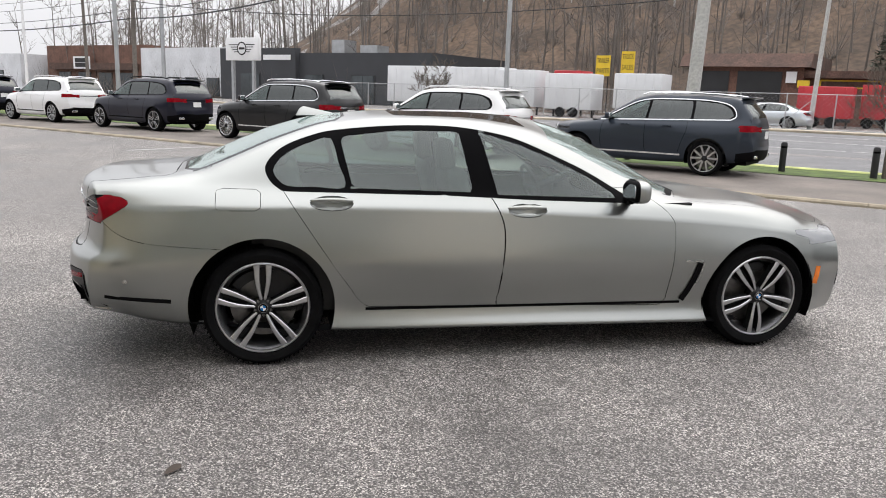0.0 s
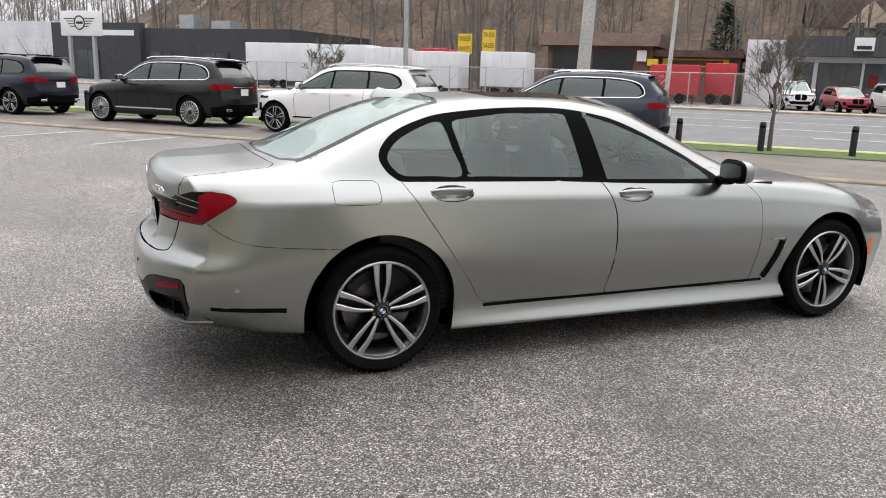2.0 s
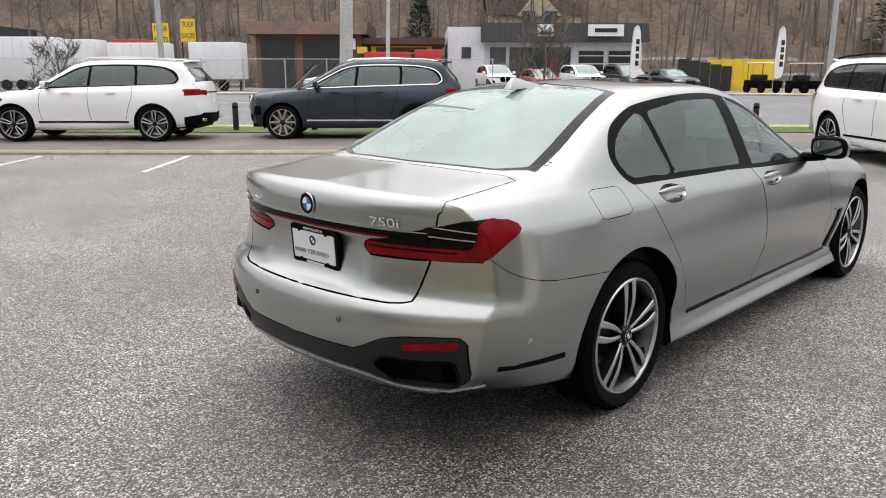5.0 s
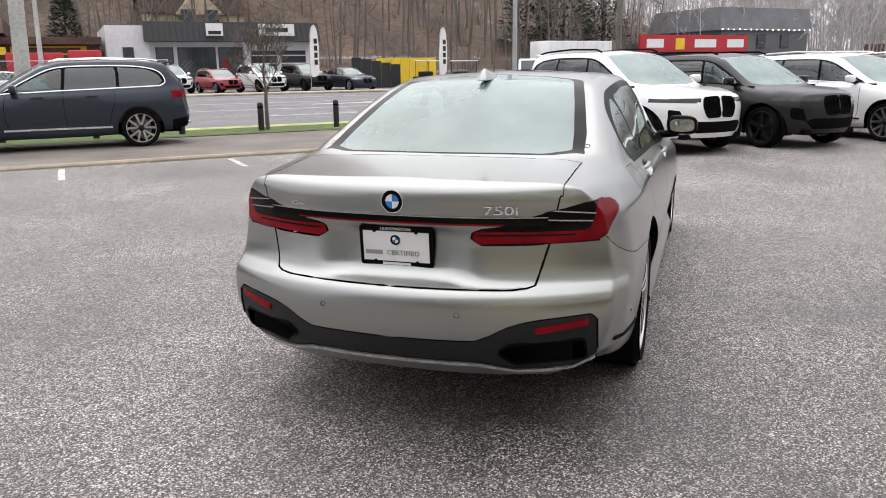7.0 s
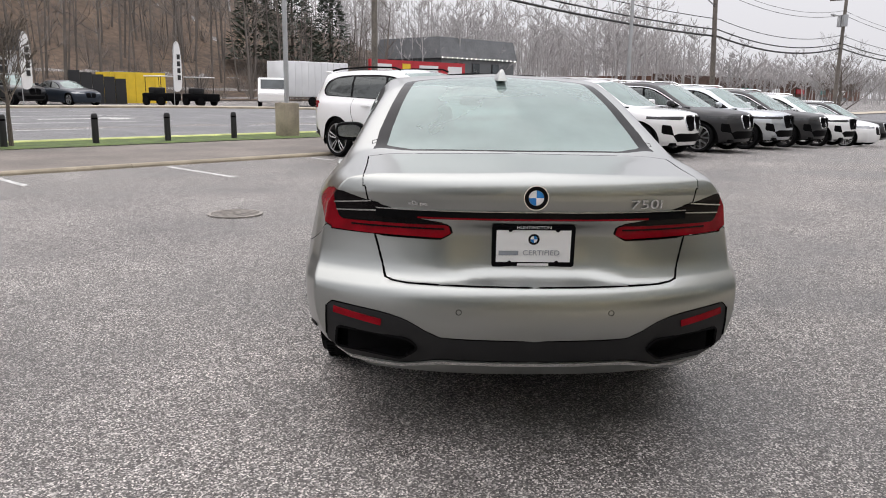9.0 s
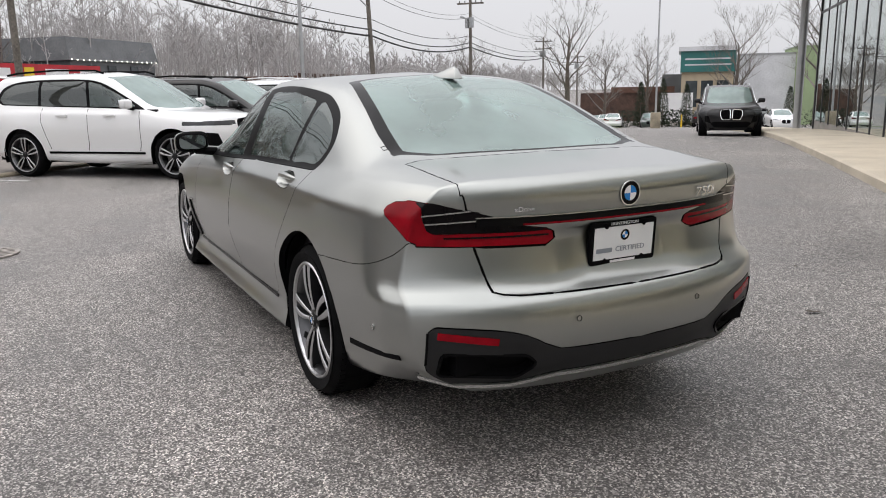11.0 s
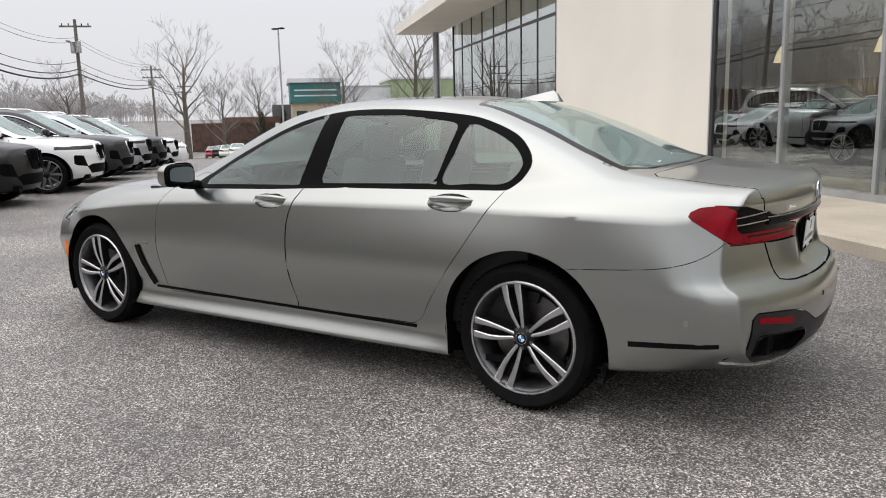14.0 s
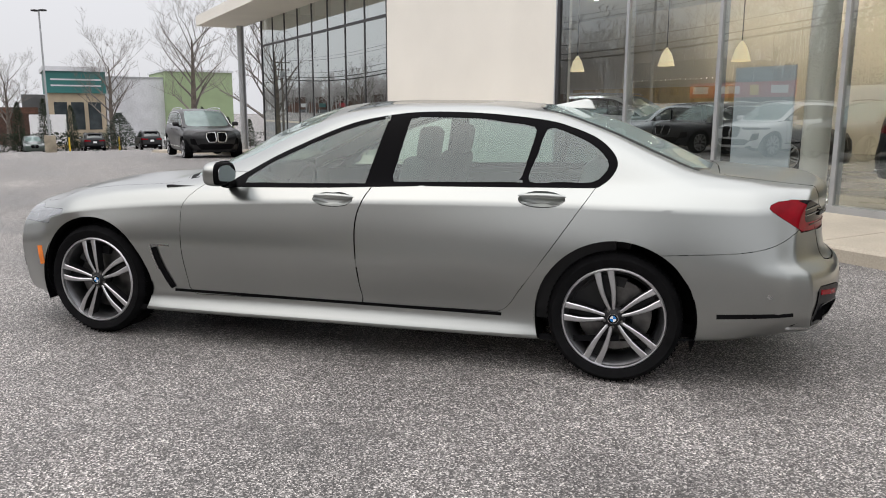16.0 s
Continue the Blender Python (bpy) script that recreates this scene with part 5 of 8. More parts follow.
def steps(x0, x1, d):
    n = max(1, int(round((x1 - x0) / d)))
    return [x0 + (x1 - x0) * i / n for i in range(n + 1)]


A_ALL = steps(-700, -130, 60) + steps(-124, 130, 4) + steps(140, 800, 60)
sheet("ground", A_ALL, steps(-600, -60, 60) + steps(-50, 140, 5) + steps(150, 800, 65), M_ASPHALT, 0, "worn speckled asphalt of the car lot, damp in patches", "asphalt")
sheet("hillside", steps(-124, 176, 6), steps(58, 175, 4.5), M_LEAF, 0.06, "steep wooded slope covered in brown leaf litter", "hillside")
sheet("road", steps(-220, 220, 4), steps(16.15, 37.5, 3), M_ROAD, 0.006, "wide grey asphalt road with white markings", "road")
sheet("pavement_far", steps(-220, 220, 4), [37.7, 38.5, 39.6], M_WALK, 0.11, "pale concrete pavement along the far side of the road", "pavement")
sheet("paver_strip", steps(-44, 26, 4), [9.56, 11.5, 13.95], M_PAVER, 0.05, "damp brownish paved strip where cars are parked", "pavement")
sheet("grass_strip", steps(-44, 26, 2), [13.95, 14.6, 15.3, 15.95], M_GRASS, 0.065, "narrow strip of short green grass beside the road", "grass")

kerb = thing("kerb", Matrix.Identity(4), "worn low concrete kerb along the lot", "kerb", kind="structure")


def stone(parent, name, a0, a1, b0, b1, top, material):
    bm = bmesh.new()
    za, zb = hz(a0, b0), hz(a1, b0)
    vs = []
    for b_, t in ((b0, -0.1), (b1, -0.1), (b1, top), (b0 + 0.03, top), (b0, top - 0.03)):
        vs.append((bm.verts.new(W(a0 + 0.005, b_, za + t)), bm.verts.new(W(a1 - 0.005, b_, zb + t))))
    n = len(vs)
    for i in range(n):
        j = (i + 1) % n
        bm.faces.new((vs[i][0], vs[i][1], vs[j][1], vs[j][0]))
    bm.faces.new([v[0] for v in vs][::-1])
    bm.faces.new([v[1] for v in vs])
    bmesh.ops.recalc_face_normals(bm, faces=bm.faces)
    return part(name, bm, material, parent, "", True)


for k in range(23):
    stone(kerb, "kerb_stone", -44 + k * 3.05, -44 + (k + 1) * 3.05, 9.38, 9.56, 0.062, M_KERB)
kerb2 = thing("road_kerb", Matrix.Identity(4), "faded yellow-green painted kerb at the road", "kerb", kind="structure")
for k in range(22):
    stone(kerb2, "kerb_stone", -44 + k * 3.2, -44 + (k + 1) * 3.2, 15.95, 16.15, 0.10, M_YKERB)
kerb3 = thing("far_kerb", Matrix.Identity(4), "grey concrete kerb on the far side of the road", "kerb", kind="structure")
for k in range(36):
    stone(kerb3, "kerb_stone", -90 + k * 5, -85 + k * 5, 37.5, 37.7, 0.115, M_KERB)

marks = thing("road_markings", Matrix.Identity(4), "white painted lane lines and arrows on the road", "road marking", kind="structure")


def mark(parent, name, pts, lift, material=M_WHITELINE):
    bm = bmesh.new()
    bm.faces.new([bm.verts.new(W(a, b, hz(a, b) + lift)) for a, b in pts])
    bmesh.ops.recalc_face_normals(bm, faces=bm.faces)
    for f in bm.faces:
        if f.normal.z < 0:
            f.normal_flip()
    return part(name, bm, material, parent, "", True)


for k in range(14):
    mark(marks, "lane_dash", [(-60 + k * 9, 21.6), (-56.5 + k * 9, 21.6), (-56.5 + k * 9, 21.78), (-60 + k * 9, 21.78)], 0.012)
for b0 in (25.2, 29.4, 33.5):
    for k in range(15):
        mark(marks, "lane_line", [(-70 + k * 10, b0), (-60.2 + k * 10, b0), (-60.2 + k * 10, b0 + 0.16), (-70 + k * 10, b0 + 0.16)], 0.012)
for a0 in (6.5, 17.0):
    mark(marks, "turn_arrow", [(a0, 27.2), (a0 + 2.6, 27.2), (a0 + 2.6, 26.6), (a0 + 4.0, 27.4), (a0 + 2.6, 28.2), (a0 + 2.6, 27.6), (a0, 27.6)], 0.012)
stalls = thing("stall_markings", Matrix.Identity(4), "faded white parking bay lines on the asphalt", "parking line", kind="structure")
for a0, b0 in ((-14.0, 6.6), (-11.3, 6.6), (-8.5, 6.1), (-5.8, 6.8), (-3.16, 7.7), (-0.46, 7.9), (2.3, 7.0), (5.4, 8.4)):
    mark(stalls, "bay_line", [(a0 - 0.05, b0), (a0 + 0.05, b0), (a0 + 0.05, 9.15), (a0 - 0.05, 9.15)], 0.004)

# iron grate in the lot
grate = thing("drain_grate", pose(2.94, 2.47, 0.004), "round rusty iron drain cover set in the asphalt", "drain cover")
b = bmesh.new()
lathe(b, [(0.30, 0.0), (0.30, 0.012), (0.265, 0.012), (0.265, 0.0)], 32, "z")
M_IRON = mat("rusty_iron", (0.30, 0.275, 0.25), 0.75, 0.0, noise_scale=14, noise_amt=0.5)
part("ring", b, M_IRON, grate)
for k in range(7):
    x = -0.21 + 0.07 * k
    h = math.sqrt(max(0.0, 0.262**2 - x * x))
    b = bmesh.new()
    box(b, (x, 0, 0.006), (0.035, 2 * h, 0.010))
    part("bar", b, M_IRON, grate, "", True)

# wet leaves and a torn scrap on the asphalt
M_DEADLEAF = mat("dead_leaf", (0.06, 0.045, 0.035), 0.8)
rng = random.Random(5)
for x, y, s in ((-1.95, -2.15, 0.05), (-2.4, -2.9, 0.04), (-3.3, -2.6, 0.035), (-1.1, -3.1, 0.03), (-4.0, -1.4, 0.04), (-3.6, 1.7, 0.03)):
    b = bmesh.new()
    ring = [b.verts.new((s * (0.6 + 0.6 * rng.random()) * math.cos(k * 0.9), 0.55 * s * (0.6 + 0.6 * rng.random()) * math.sin(k * 0.9), 0.003 + 0.008 * rng.random())) for k in range(7)]
    b.faces.new(ring)
    ob = part("fallen_leaf", b, M_DEADLEAF)
    ob.matrix_basis = pose(x, y, 0.004, 0, 0, rng.random() * 360)
    tagged(ob, "dark wet curled leaf lying on the asphalt", "leaf", "leaves on the asphalt")

M_SCRAP = mat("pale_scrap", (0.33, 0.33, 0.35), 0.7, noise_scale=20, noise_amt=0.25)
b = bmesh.new()
outline = [(-0.09, -0.015), (-0.04, -0.04), (0.045, -0.03), (0.095, 0.0), (0.07, 0.025), (0.0, 0.032), (-0.065, 0.02)]
lo_, hi_ = [b.verts.new((x, y, 0.0)) for x, y in outline], [b.verts.new((x * 0.95, y * 0.9, 0.006 + 0.01 * abs(math.sin(9 * x)))) for x, y in outline]
b.faces.new(hi_)
for k in range(len(outline)):
    b.faces.new((lo_[k], lo_[(k + 1) % 7], hi_[(k + 1) % 7], hi_[k]))
scrap = part("paper_scrap", b, M_SCRAP)
scrap.matrix_basis = pose(-3.636, -0.319, 0.003, 0, 0, 30)
tagged(scrap, "flattened pale grey paper scrap lying on the asphalt", "litter")

# ---- bollards ----
M_POST = mat("black_post", (0.012, 0.012, 0.013), 0.5, noise_scale=4, noise_amt=0.3)
bol = thing("bollard", pose(*W(-0.5, 14.78, hz(-0.5, 14.8) + 0.06)), "short black steel bollard with a rounded top, standing in grass", "bollard", "bollards along the road")
b = bmesh.new()
lathe(b, [(0.0, 0.70), (0.05, 0.695), (0.072, 0.66), (0.075, 0.62), (0.075, 0.0)], 16, "z")
part("post", b, M_POST, bol)
b = bmesh.new()
lathe(b, [(0.078, 0.60), (0.078, 0.56)], 16, "z")
part("band", b, M_GLOSSBLACK, bol)
for a0 in (-2.4, -4.3, -6.3, -8.2, -10.2, -12.1, -14.0, -16.0, -18.0, -20.0, 1.42, 3.40, 5.20, 7.1):
    copy_thing(bol, pose(*W(a0, 14.78, hz(a0, 14.8) + 0.06)))


# ---- trees ----
def branch(bm, p, d, length, r, depth, rng, sides=4, spread=0.6, twigs=3, least=0.004):
    """A tapered limb with smaller ones on it."""
    n = 4 if depth else 3
    pts, rad, q, dd = [p.copy()], [r], p.copy(), d.copy()
    for i in range(n):
        dd = (dd + Vector((rng.uniform(-1, 1), rng.uniform(-1, 1), rng.uniform(-0.3, 0.7))) * 0.16).normalized()
        q = q + dd * (length / n)
        pts.append(q.copy())
        rad.append(max(least, r * (1 - 0.75 * (i + 1) / n)))
    tube(bm, pts, rad, sides, False)
    if depth > 0:
        for k in range(twigs):
            t = rng.uniform(0.3, 1.0)
            i = min(n - 1, int(t * n))
            o = pts[i].lerp(pts[i + 1], t * n - i)
            side = Vector((rng.uniform(-1, 1), rng.uniform(-1, 1), rng.uniform(-0.1, 0.8))).normalized()
            nd = (dd * (1 - spread) + side * spread).normalized()
            branch(bm, o, nd, length * rng.uniform(0.45, 0.7), max(least, rad[i] * 0.55), depth - 1, rng, max(3, sides - 1), spread, twigs, least)


def bare_tree(name, a, b_, h, r, seed, label, depth=3, clear=0.25, twigs=4, spread=0.55, zoff=0.0, group="", least=0.008, wide=0.42, bark=M_TWIG):
    rng = random.Random(seed)
    m = pose(*W(a, b_, hz(a, b_) + zoff))
    t = thing(name, m, label, "tree", group)
    b = bmesh.new()
    n = 6
    pts = [Vector((0, 0, -0.1))]
    for i in range(1, n + 1):
        pts.append(Vector((rng.uniform(-0.03, 0.03) * h * 0.4 * i / n, rng.uniform(-0.03, 0.03) * h * 0.4 * i / n, h * 0.75 * i / n)))
    tube(b, pts, [r * (1.0 - 0.8 * i / n) + 0.004 for i in range(n + 1)], 8, False)
    part("trunk", b, M_BARK, t)
    b = bmesh.new()
    for k in range(14):
        f = clear + (1 - clear) * k / 13
        i = min(n - 1, int(f * n))
        o = pts[i].lerp(pts[i + 1], f * n - i)
        an = k * 2.4 + rng.uniform(-0.4, 0.4)
        d = Vector((math.cos(an), math.sin(an), 0.55 + 0.7 * f)).normalized()
        branch(b, o, d, h * wide * (1 - 0.35 * f) * rng.uniform(0.8, 1.15), r * 0.42 * (1 - 0.6 * f), depth - 1, rng, 4, spread, twigs, least)
    part("crown", b, bark, t)
    return t


bare_tree("young_tree", 1.62, 14.95, 2.75, 0.055, 3, "small leafless young tree with a dense twig crown", 4, 0.40, 4, 0.5, 0.06, "", 0.005, 0.40, M_BARK)
bare_tree("shrub", -10.8, 15.1, 2.3, 0.05, 8, "leafless bushy shrub beside the road", 4, 0.10, 4, 0.6, 0.06, "", 0.006, 0.42, M_BARK)
bare_tree("roadside_tree", 78.0, 9.5, 12.5, 0.38, 21, "tall leafless tree with heavy forked limbs", 4, 0.3, 3, 0.5)
bare_tree("roadside_tree", 88.0, 6.5, 9.0, 0.25, 22, "round-crowned leafless street tree", 4, 0.25, 4, 0.5)
bare_tree("roadside_tree", 92.0, -17.0, 17.0, 0.5, 23, "large leafless oak behind the green building", 4, 0.3, 4, 0.55)
bare_tree("roadside_tree", 75.0, -21.0, 15.0, 0.45, 24, "large leafless tree beside the showroom", 4, 0.25, 4, 0.55)
bare_tree("roadside_tree", 105.0, -9.0, 14.0, 0.4, 25, "leafless tree behind low roofs", 4, 0.3, 4, 0.5)
bare_tree("roadside_tree", 84.0, 22.0, 9.0, 0.3, 26, "leafless tree leaning over the road", 4, 0.2, 4, 0.6)
bare_tree("roadside_tree", 120.0, 3.0, 12.0, 0.35, 27, "grey leafless tree far down the road", 4, 0.3, 4, 0.5)

# the woods on the slope and far rows of trees: far too many to count
rng = random.Random(11)


def wild_tree(bt, bw, base, h, r, limbs, twigs, wide, fine=0.026):
    """A leafless tree of a crowd: a trunk, limbs, and fine twigs in a rounded crown."""
    lean = Vector((rng.uniform(-0.09, 0.09), rng.uniform(-0.09, 0.09), 1)).normalized()
    top_ = base + lean * h
    tube(bt, [base, base.lerp(top_, 0.5), top_], [r, r * 0.65, 0.02], 4, False)
    for j in range(limbs):
        f = rng.uniform(0.28, 0.95)
        o = base.lerp(top_, f)
        an = rng.uniform(0, 6.283)
        ln = h * wide * (1.15 - 0.75 * f) * rng.uniform(0.7, 1.2)
        d = Vector((math.cos(an), math.sin(an), rng.uniform(0.35, 1.1))).normalized()
        e1 = o + d * ln * 0.5
        e2 = e1 + (d + Vector((rng.uniform(-0.5, 0.5), rng.uniform(-0.5, 0.5), 0.5))).normalized() * ln * 0.5
        tube(bw, [o, e1, e2], [r * 0.32, r * 0.2, 0.014], 3, False)
        for q in range(twigs):
            s0 = o.lerp(e1, rng.uniform(0.5, 1.0)) if q % 3 == 0 else e1.lerp(e2, rng.random())
            v = (d * 0.7 + Vector((rng.uniform(-1, 1), rng.uniform(-1, 1), rng.uniform(-0.1, 1.1)))).normalized()
            tube(bw, [s0, s0 + v * ln * rng.uniform(0.2, 0.45)], [fine, fine * 0.4], 3, False)


bt, bw, ht, hw = bmesh.new(), bmesh.new(), bmesh.new(), bmesh.new()
for k in range(1000):
    a0, b0 = rng.uniform(-120, 130), 61 + 85 * rng.random() ** 1.35
    # back rows go into the meshes that are coloured pale for haze
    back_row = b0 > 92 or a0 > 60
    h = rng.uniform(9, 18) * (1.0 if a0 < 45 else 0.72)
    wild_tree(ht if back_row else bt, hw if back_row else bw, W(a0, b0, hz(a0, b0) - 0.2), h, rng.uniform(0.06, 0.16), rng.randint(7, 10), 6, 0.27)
tagged(part("wood_trunks", bt, M_WOODBARK), "hundreds of bare grey-brown trunks on the slope", "woods", kind="stuff")
tagged(part("wood_branches", bw, M_TWIG), "bare branches and twigs of the hillside woods", "woods", kind="stuff")
bt, bw = ht, hw
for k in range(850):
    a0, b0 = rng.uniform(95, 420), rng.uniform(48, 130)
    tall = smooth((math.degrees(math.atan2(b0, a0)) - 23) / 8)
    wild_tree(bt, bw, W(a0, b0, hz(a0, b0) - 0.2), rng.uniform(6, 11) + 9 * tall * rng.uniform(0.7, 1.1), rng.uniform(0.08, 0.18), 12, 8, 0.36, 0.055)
# far and back-row trees: haze is painted in with the pale colour
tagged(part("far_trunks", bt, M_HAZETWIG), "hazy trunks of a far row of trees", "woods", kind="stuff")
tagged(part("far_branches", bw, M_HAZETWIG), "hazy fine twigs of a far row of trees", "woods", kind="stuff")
bw = bmesh.new()
for k in range(1500):
    a0, b0 = rng.uniform(-120, 130), 58 + 60 * rng.random() ** 1.6
    h = rng.uniform(0.8, 3.6)
    base = W(a0, b0, hz(a0, b0) - 0.1)
    for q in range(12):
        d = Vector((rng.uniform(-0.7, 0.7), rng.uniform(-0.7, 0.7), rng.uniform(0.6, 1.3)))
        tube(bw, [base, base + d * h], [0.012 * h ** 0.7, 0.008], 3, False)
tagged(part("brush", bw, M_TWIG), "brown leafless brush at the foot of the slope", "brush", kind="stuff")


def conifer(a, b_, h, w, seed, label, material=M_CONIFER, slim=False):
    rng = random.Random(seed)
    t = thing("conifer", pose(*W(a, b_, hz(a, b_))), label, "tree", "conifers" if not slim else "cypresses by the lot")
    b = bmesh.new()
    tube(b, [(0, 0, -0.1), (0, 0, h * 0.9)], [0.03 * h ** 0.8, 0.01], 6, False)
    part("trunk", b, M_BARK, t)
    b = bmesh.new()
    for k in range(2600 if not slim else 2600):
        f = rng.random() ** 1.3
        z = h * (0.05 + 0.95 * f) if slim else h * (0.12 + 0.88 * f)
        rad = w * (1 - f) ** (0.6 if slim else 0.9) * (0.55 + 0.45 * rng.random())
        an = rng.random() * 2 * math.pi
        c = Vector((rad * math.cos(an), rad * math.sin(an), z))
        s = (0.05 if not slim else 0.026) * h ** 0.7 * rng.uniform(0.6, 1.5)
        u = Vector((math.cos(an), math.sin(an), rng.uniform(-0.5, 0.6 if not slim else 2.0))).normalized() * s * 2.2
        v = Vector((-math.sin(an), math.cos(an), rng.uniform(-0.4, 0.4))) * s
        b.faces.new([b.verts.new(p) for p in (c - v * 0.5, c + u * 0.5 - v * 0.15, c + u, c + u * 0.4 + v * 0.6)])
    part("crown", b, material, t)


conifer(46.7, 74.0, 13, 3.4, 41, "dark green pine at the edge of the woods")
conifer(52.3, 74.5, 14.5, 3.8, 42, "tall dark green pine at the edge of the woods")
conifer(58.5, 75.0, 12, 3.4, 43, "dark green pine with drooping branches")
conifer(-2.0, 70.0, 7, 2.0, 44, "small dark evergreen on the slope")
M_CYP = mat("cypress", (0.03, 0.045, 0.022), 0.9, noise_scale=2, noise_amt=0.4)
for a0, b0, h in ((78, 1.9, 4.6), (78, -0.3, 4.9), (78, -2.6, 4.3), (78, -12.3, 3.9), (78, -15.0, 4.2), (78, -17.6, 3.2), (78, -19.9, 3.0)):
    conifer(a0, b0, h, 0.8, int(a0 + 7 * b0 * b0), "slim dark green cypress in a hedge row", M_CYP, True)
conifer(77, -6.8, 3.6, 2.3, 77, "broad evergreen bush with a ragged outline")


# ---- other cars ----
SUV = {
    "keys": [
        [(-2.40, 0.66, 0.36), (-2.0, 0.82, 0.30), (0, 0.85, 0.24), (1.8, 0.82, 0.25), (2.12, 0.64, 0.28)],
        [(-2.40, 0.70, 0.42), (-2.1, 0.88, 0.36), (0, 0.93, 0.29), (1.7, 0.90, 0.30), (2.12, 0.68, 0.33)],
        [(-2.40, 0.74, 0.60), (-2.15, 0.90, 0.56), (-1.5, 0.965, 0.52), (0, 0.925, 0.46), (1.5, 0.965, 0.50), (1.9, 0.90, 0.50), (2.12, 0.70, 0.50)],
        [(-2.40, 0.79, 0.85), (-2.2, 0.92, 0.82), (-1.5, 0.99, 0.80), (0, 0.96, 0.76), (1.5, 0.985, 0.78), (1.9, 0.92, 0.74), (2.12, 0.73, 0.70)],
        [(-2.40, 0.80, 1.06), (-2.2, 0.89, 1.06), (-1.5, 0.94, 1.06), (0, 0.94, 1.03), (1.2, 0.93, 1.0), (1.6, 0.93, 0.96), (1.95, 0.86, 0.88), (2.12, 0.72, 0.82)],
        [(-2.40, 0.76, 1.18), (-2.2, 0.83, 1.20), (-1.5, 0.875, 1.17), (0, 0.885, 1.12), (0.8, 0.88, 1.09), (1.2, 0.86, 1.06), (1.6, 0.84, 1.02), (1.95, 0.78, 0.96), (2.12, 0.66, 0.92)],
        [(-2.40, 0.70, 1.30), (-2.3, 0.70, 1.45), (-2.15, 0.68, 1.60), (-1.9, 0.68, 1.655), (-1.2, 0.69, 1.69), (-0.3, 0.70, 1.68), (0.15, 0.71, 1.60), (0.5, 0.73, 1.42), (0.8, 0.76, 1.25), (1.0, 0.78, 1.14), (1.15, 0.77, 1.085), (1.6, 0.68, 1.06), (2.0, 0.58, 1.0), (2.12, 0.52, 0.96)],
        [(-2.40, 0, 1.34), (-2.3, 0, 1.49), (-2.15, 0, 1.64), (-1.9, 0, 1.70), (-1.0, 0, 1.735), (-0.2, 0, 1.73), (0.2, 0, 1.68), (0.5, 0, 1.53), (0.8, 0, 1.36), (1.1, 0, 1.17), (1.25, 0, 1.10), (1.6, 0, 1.08), (2.0, 0, 1.02), (2.12, 0, 0.98)],
    ],
    "rear": [(0.3, -2.45), (0.45, -2.53), (0.65, -2.55), (0.85, -2.52), (1.1, -2.50), (1.3, -2.42), (1.7, -2.30)],
    "front": [(0.25, 2.28), (0.45, 2.36), (0.7, 2.37), (0.85, 2.34), (0.98, 2.28)],
    "corners": (-2.40, 2.12), "rear_round": 0.13, "front_round": 0.28,
}
S_DLO = spline([(-1.93, 1.205), (-2.04, 1.29), (-1.95, 1.47), (-1.7, 1.565), (-1.2, 1.61), (-0.3, 1.605), (0.1, 1.54), (0.45, 1.375), (0.75, 1.215)], 4, False) + [(0.95, 1.105), (0.0, 1.145), (-1.0, 1.175)]
S_PF = [(-0.10, 1.165), (-0.16, 1.57), (0.08, 1.515), (0.42, 1.355), (0.72, 1.19), (0.78, 1.15)]
S_PR = [(-1.10, 1.195), (-1.12, 1.58), (-0.30, 1.575), (-0.22, 1.575), (-0.16, 1.17)]
S_PQ = [(-1.16, 1.198), (-1.18, 1.58), (-1.68, 1.54), (-1.9, 1.45), (-1.99, 1.30), (-1.91, 1.225)]
S_WIND = [(0.22, -0.1), (0.18, 0.35), (0.12, 0.62), (0.5, 0.68), (0.9, 0.725), (1.02, 0.69), (1.15, 0.4), (1.2, -0.1)]
S_RWIN = [(-0.1, 1.27), (0.64, 1.255), (0.62, 1.48), (0.58, 1.54), (-0.1, 1.575)]
S_TAIL_R = [(0.40, 0.985), (0.44, 1.07), (1.0, 1.10), (1.0, 0.965)]
S_TAIL_S = [(-2.8, 0.965), (-2.3, 0.99), (-2.10, 1.065), (-2.14, 1.105), (-2.8, 1.10)]
S_HEAD_F = [(0.43, 0.838), (0.45, 0.882), (1.0, 0.918), (1.0, 0.852)]
S_HEAD_S = [(1.90, 0.885), (1.94, 0.915), (2.6, 0.918), (2.6, 0.852), (2.06, 0.856)]
S_KID = rounded([(0.025, 0.62), (0.27, 0.61), (0.34, 0.78), (0.31, 0.925), (0.04, 0.945)], 0.05)
S_LOW_F = [(-0.1, 0.36), (0.50, 0.36), (0.62, 0.50), (0.50, 0.55), (-0.1, 0.54)]
S_SIDE_F = [(0.60, 0.50), (0.79, 0.54), (0.80, 0.74), (0.68, 0.72)]
S_LOW_R = [(-0.1, 0.2), (1.0, 0.2), (0.95, 0.50), (0.62, 0.60), (-0.1, 0.58)]
S_HUBX, S_R = 1.4875, 0.375


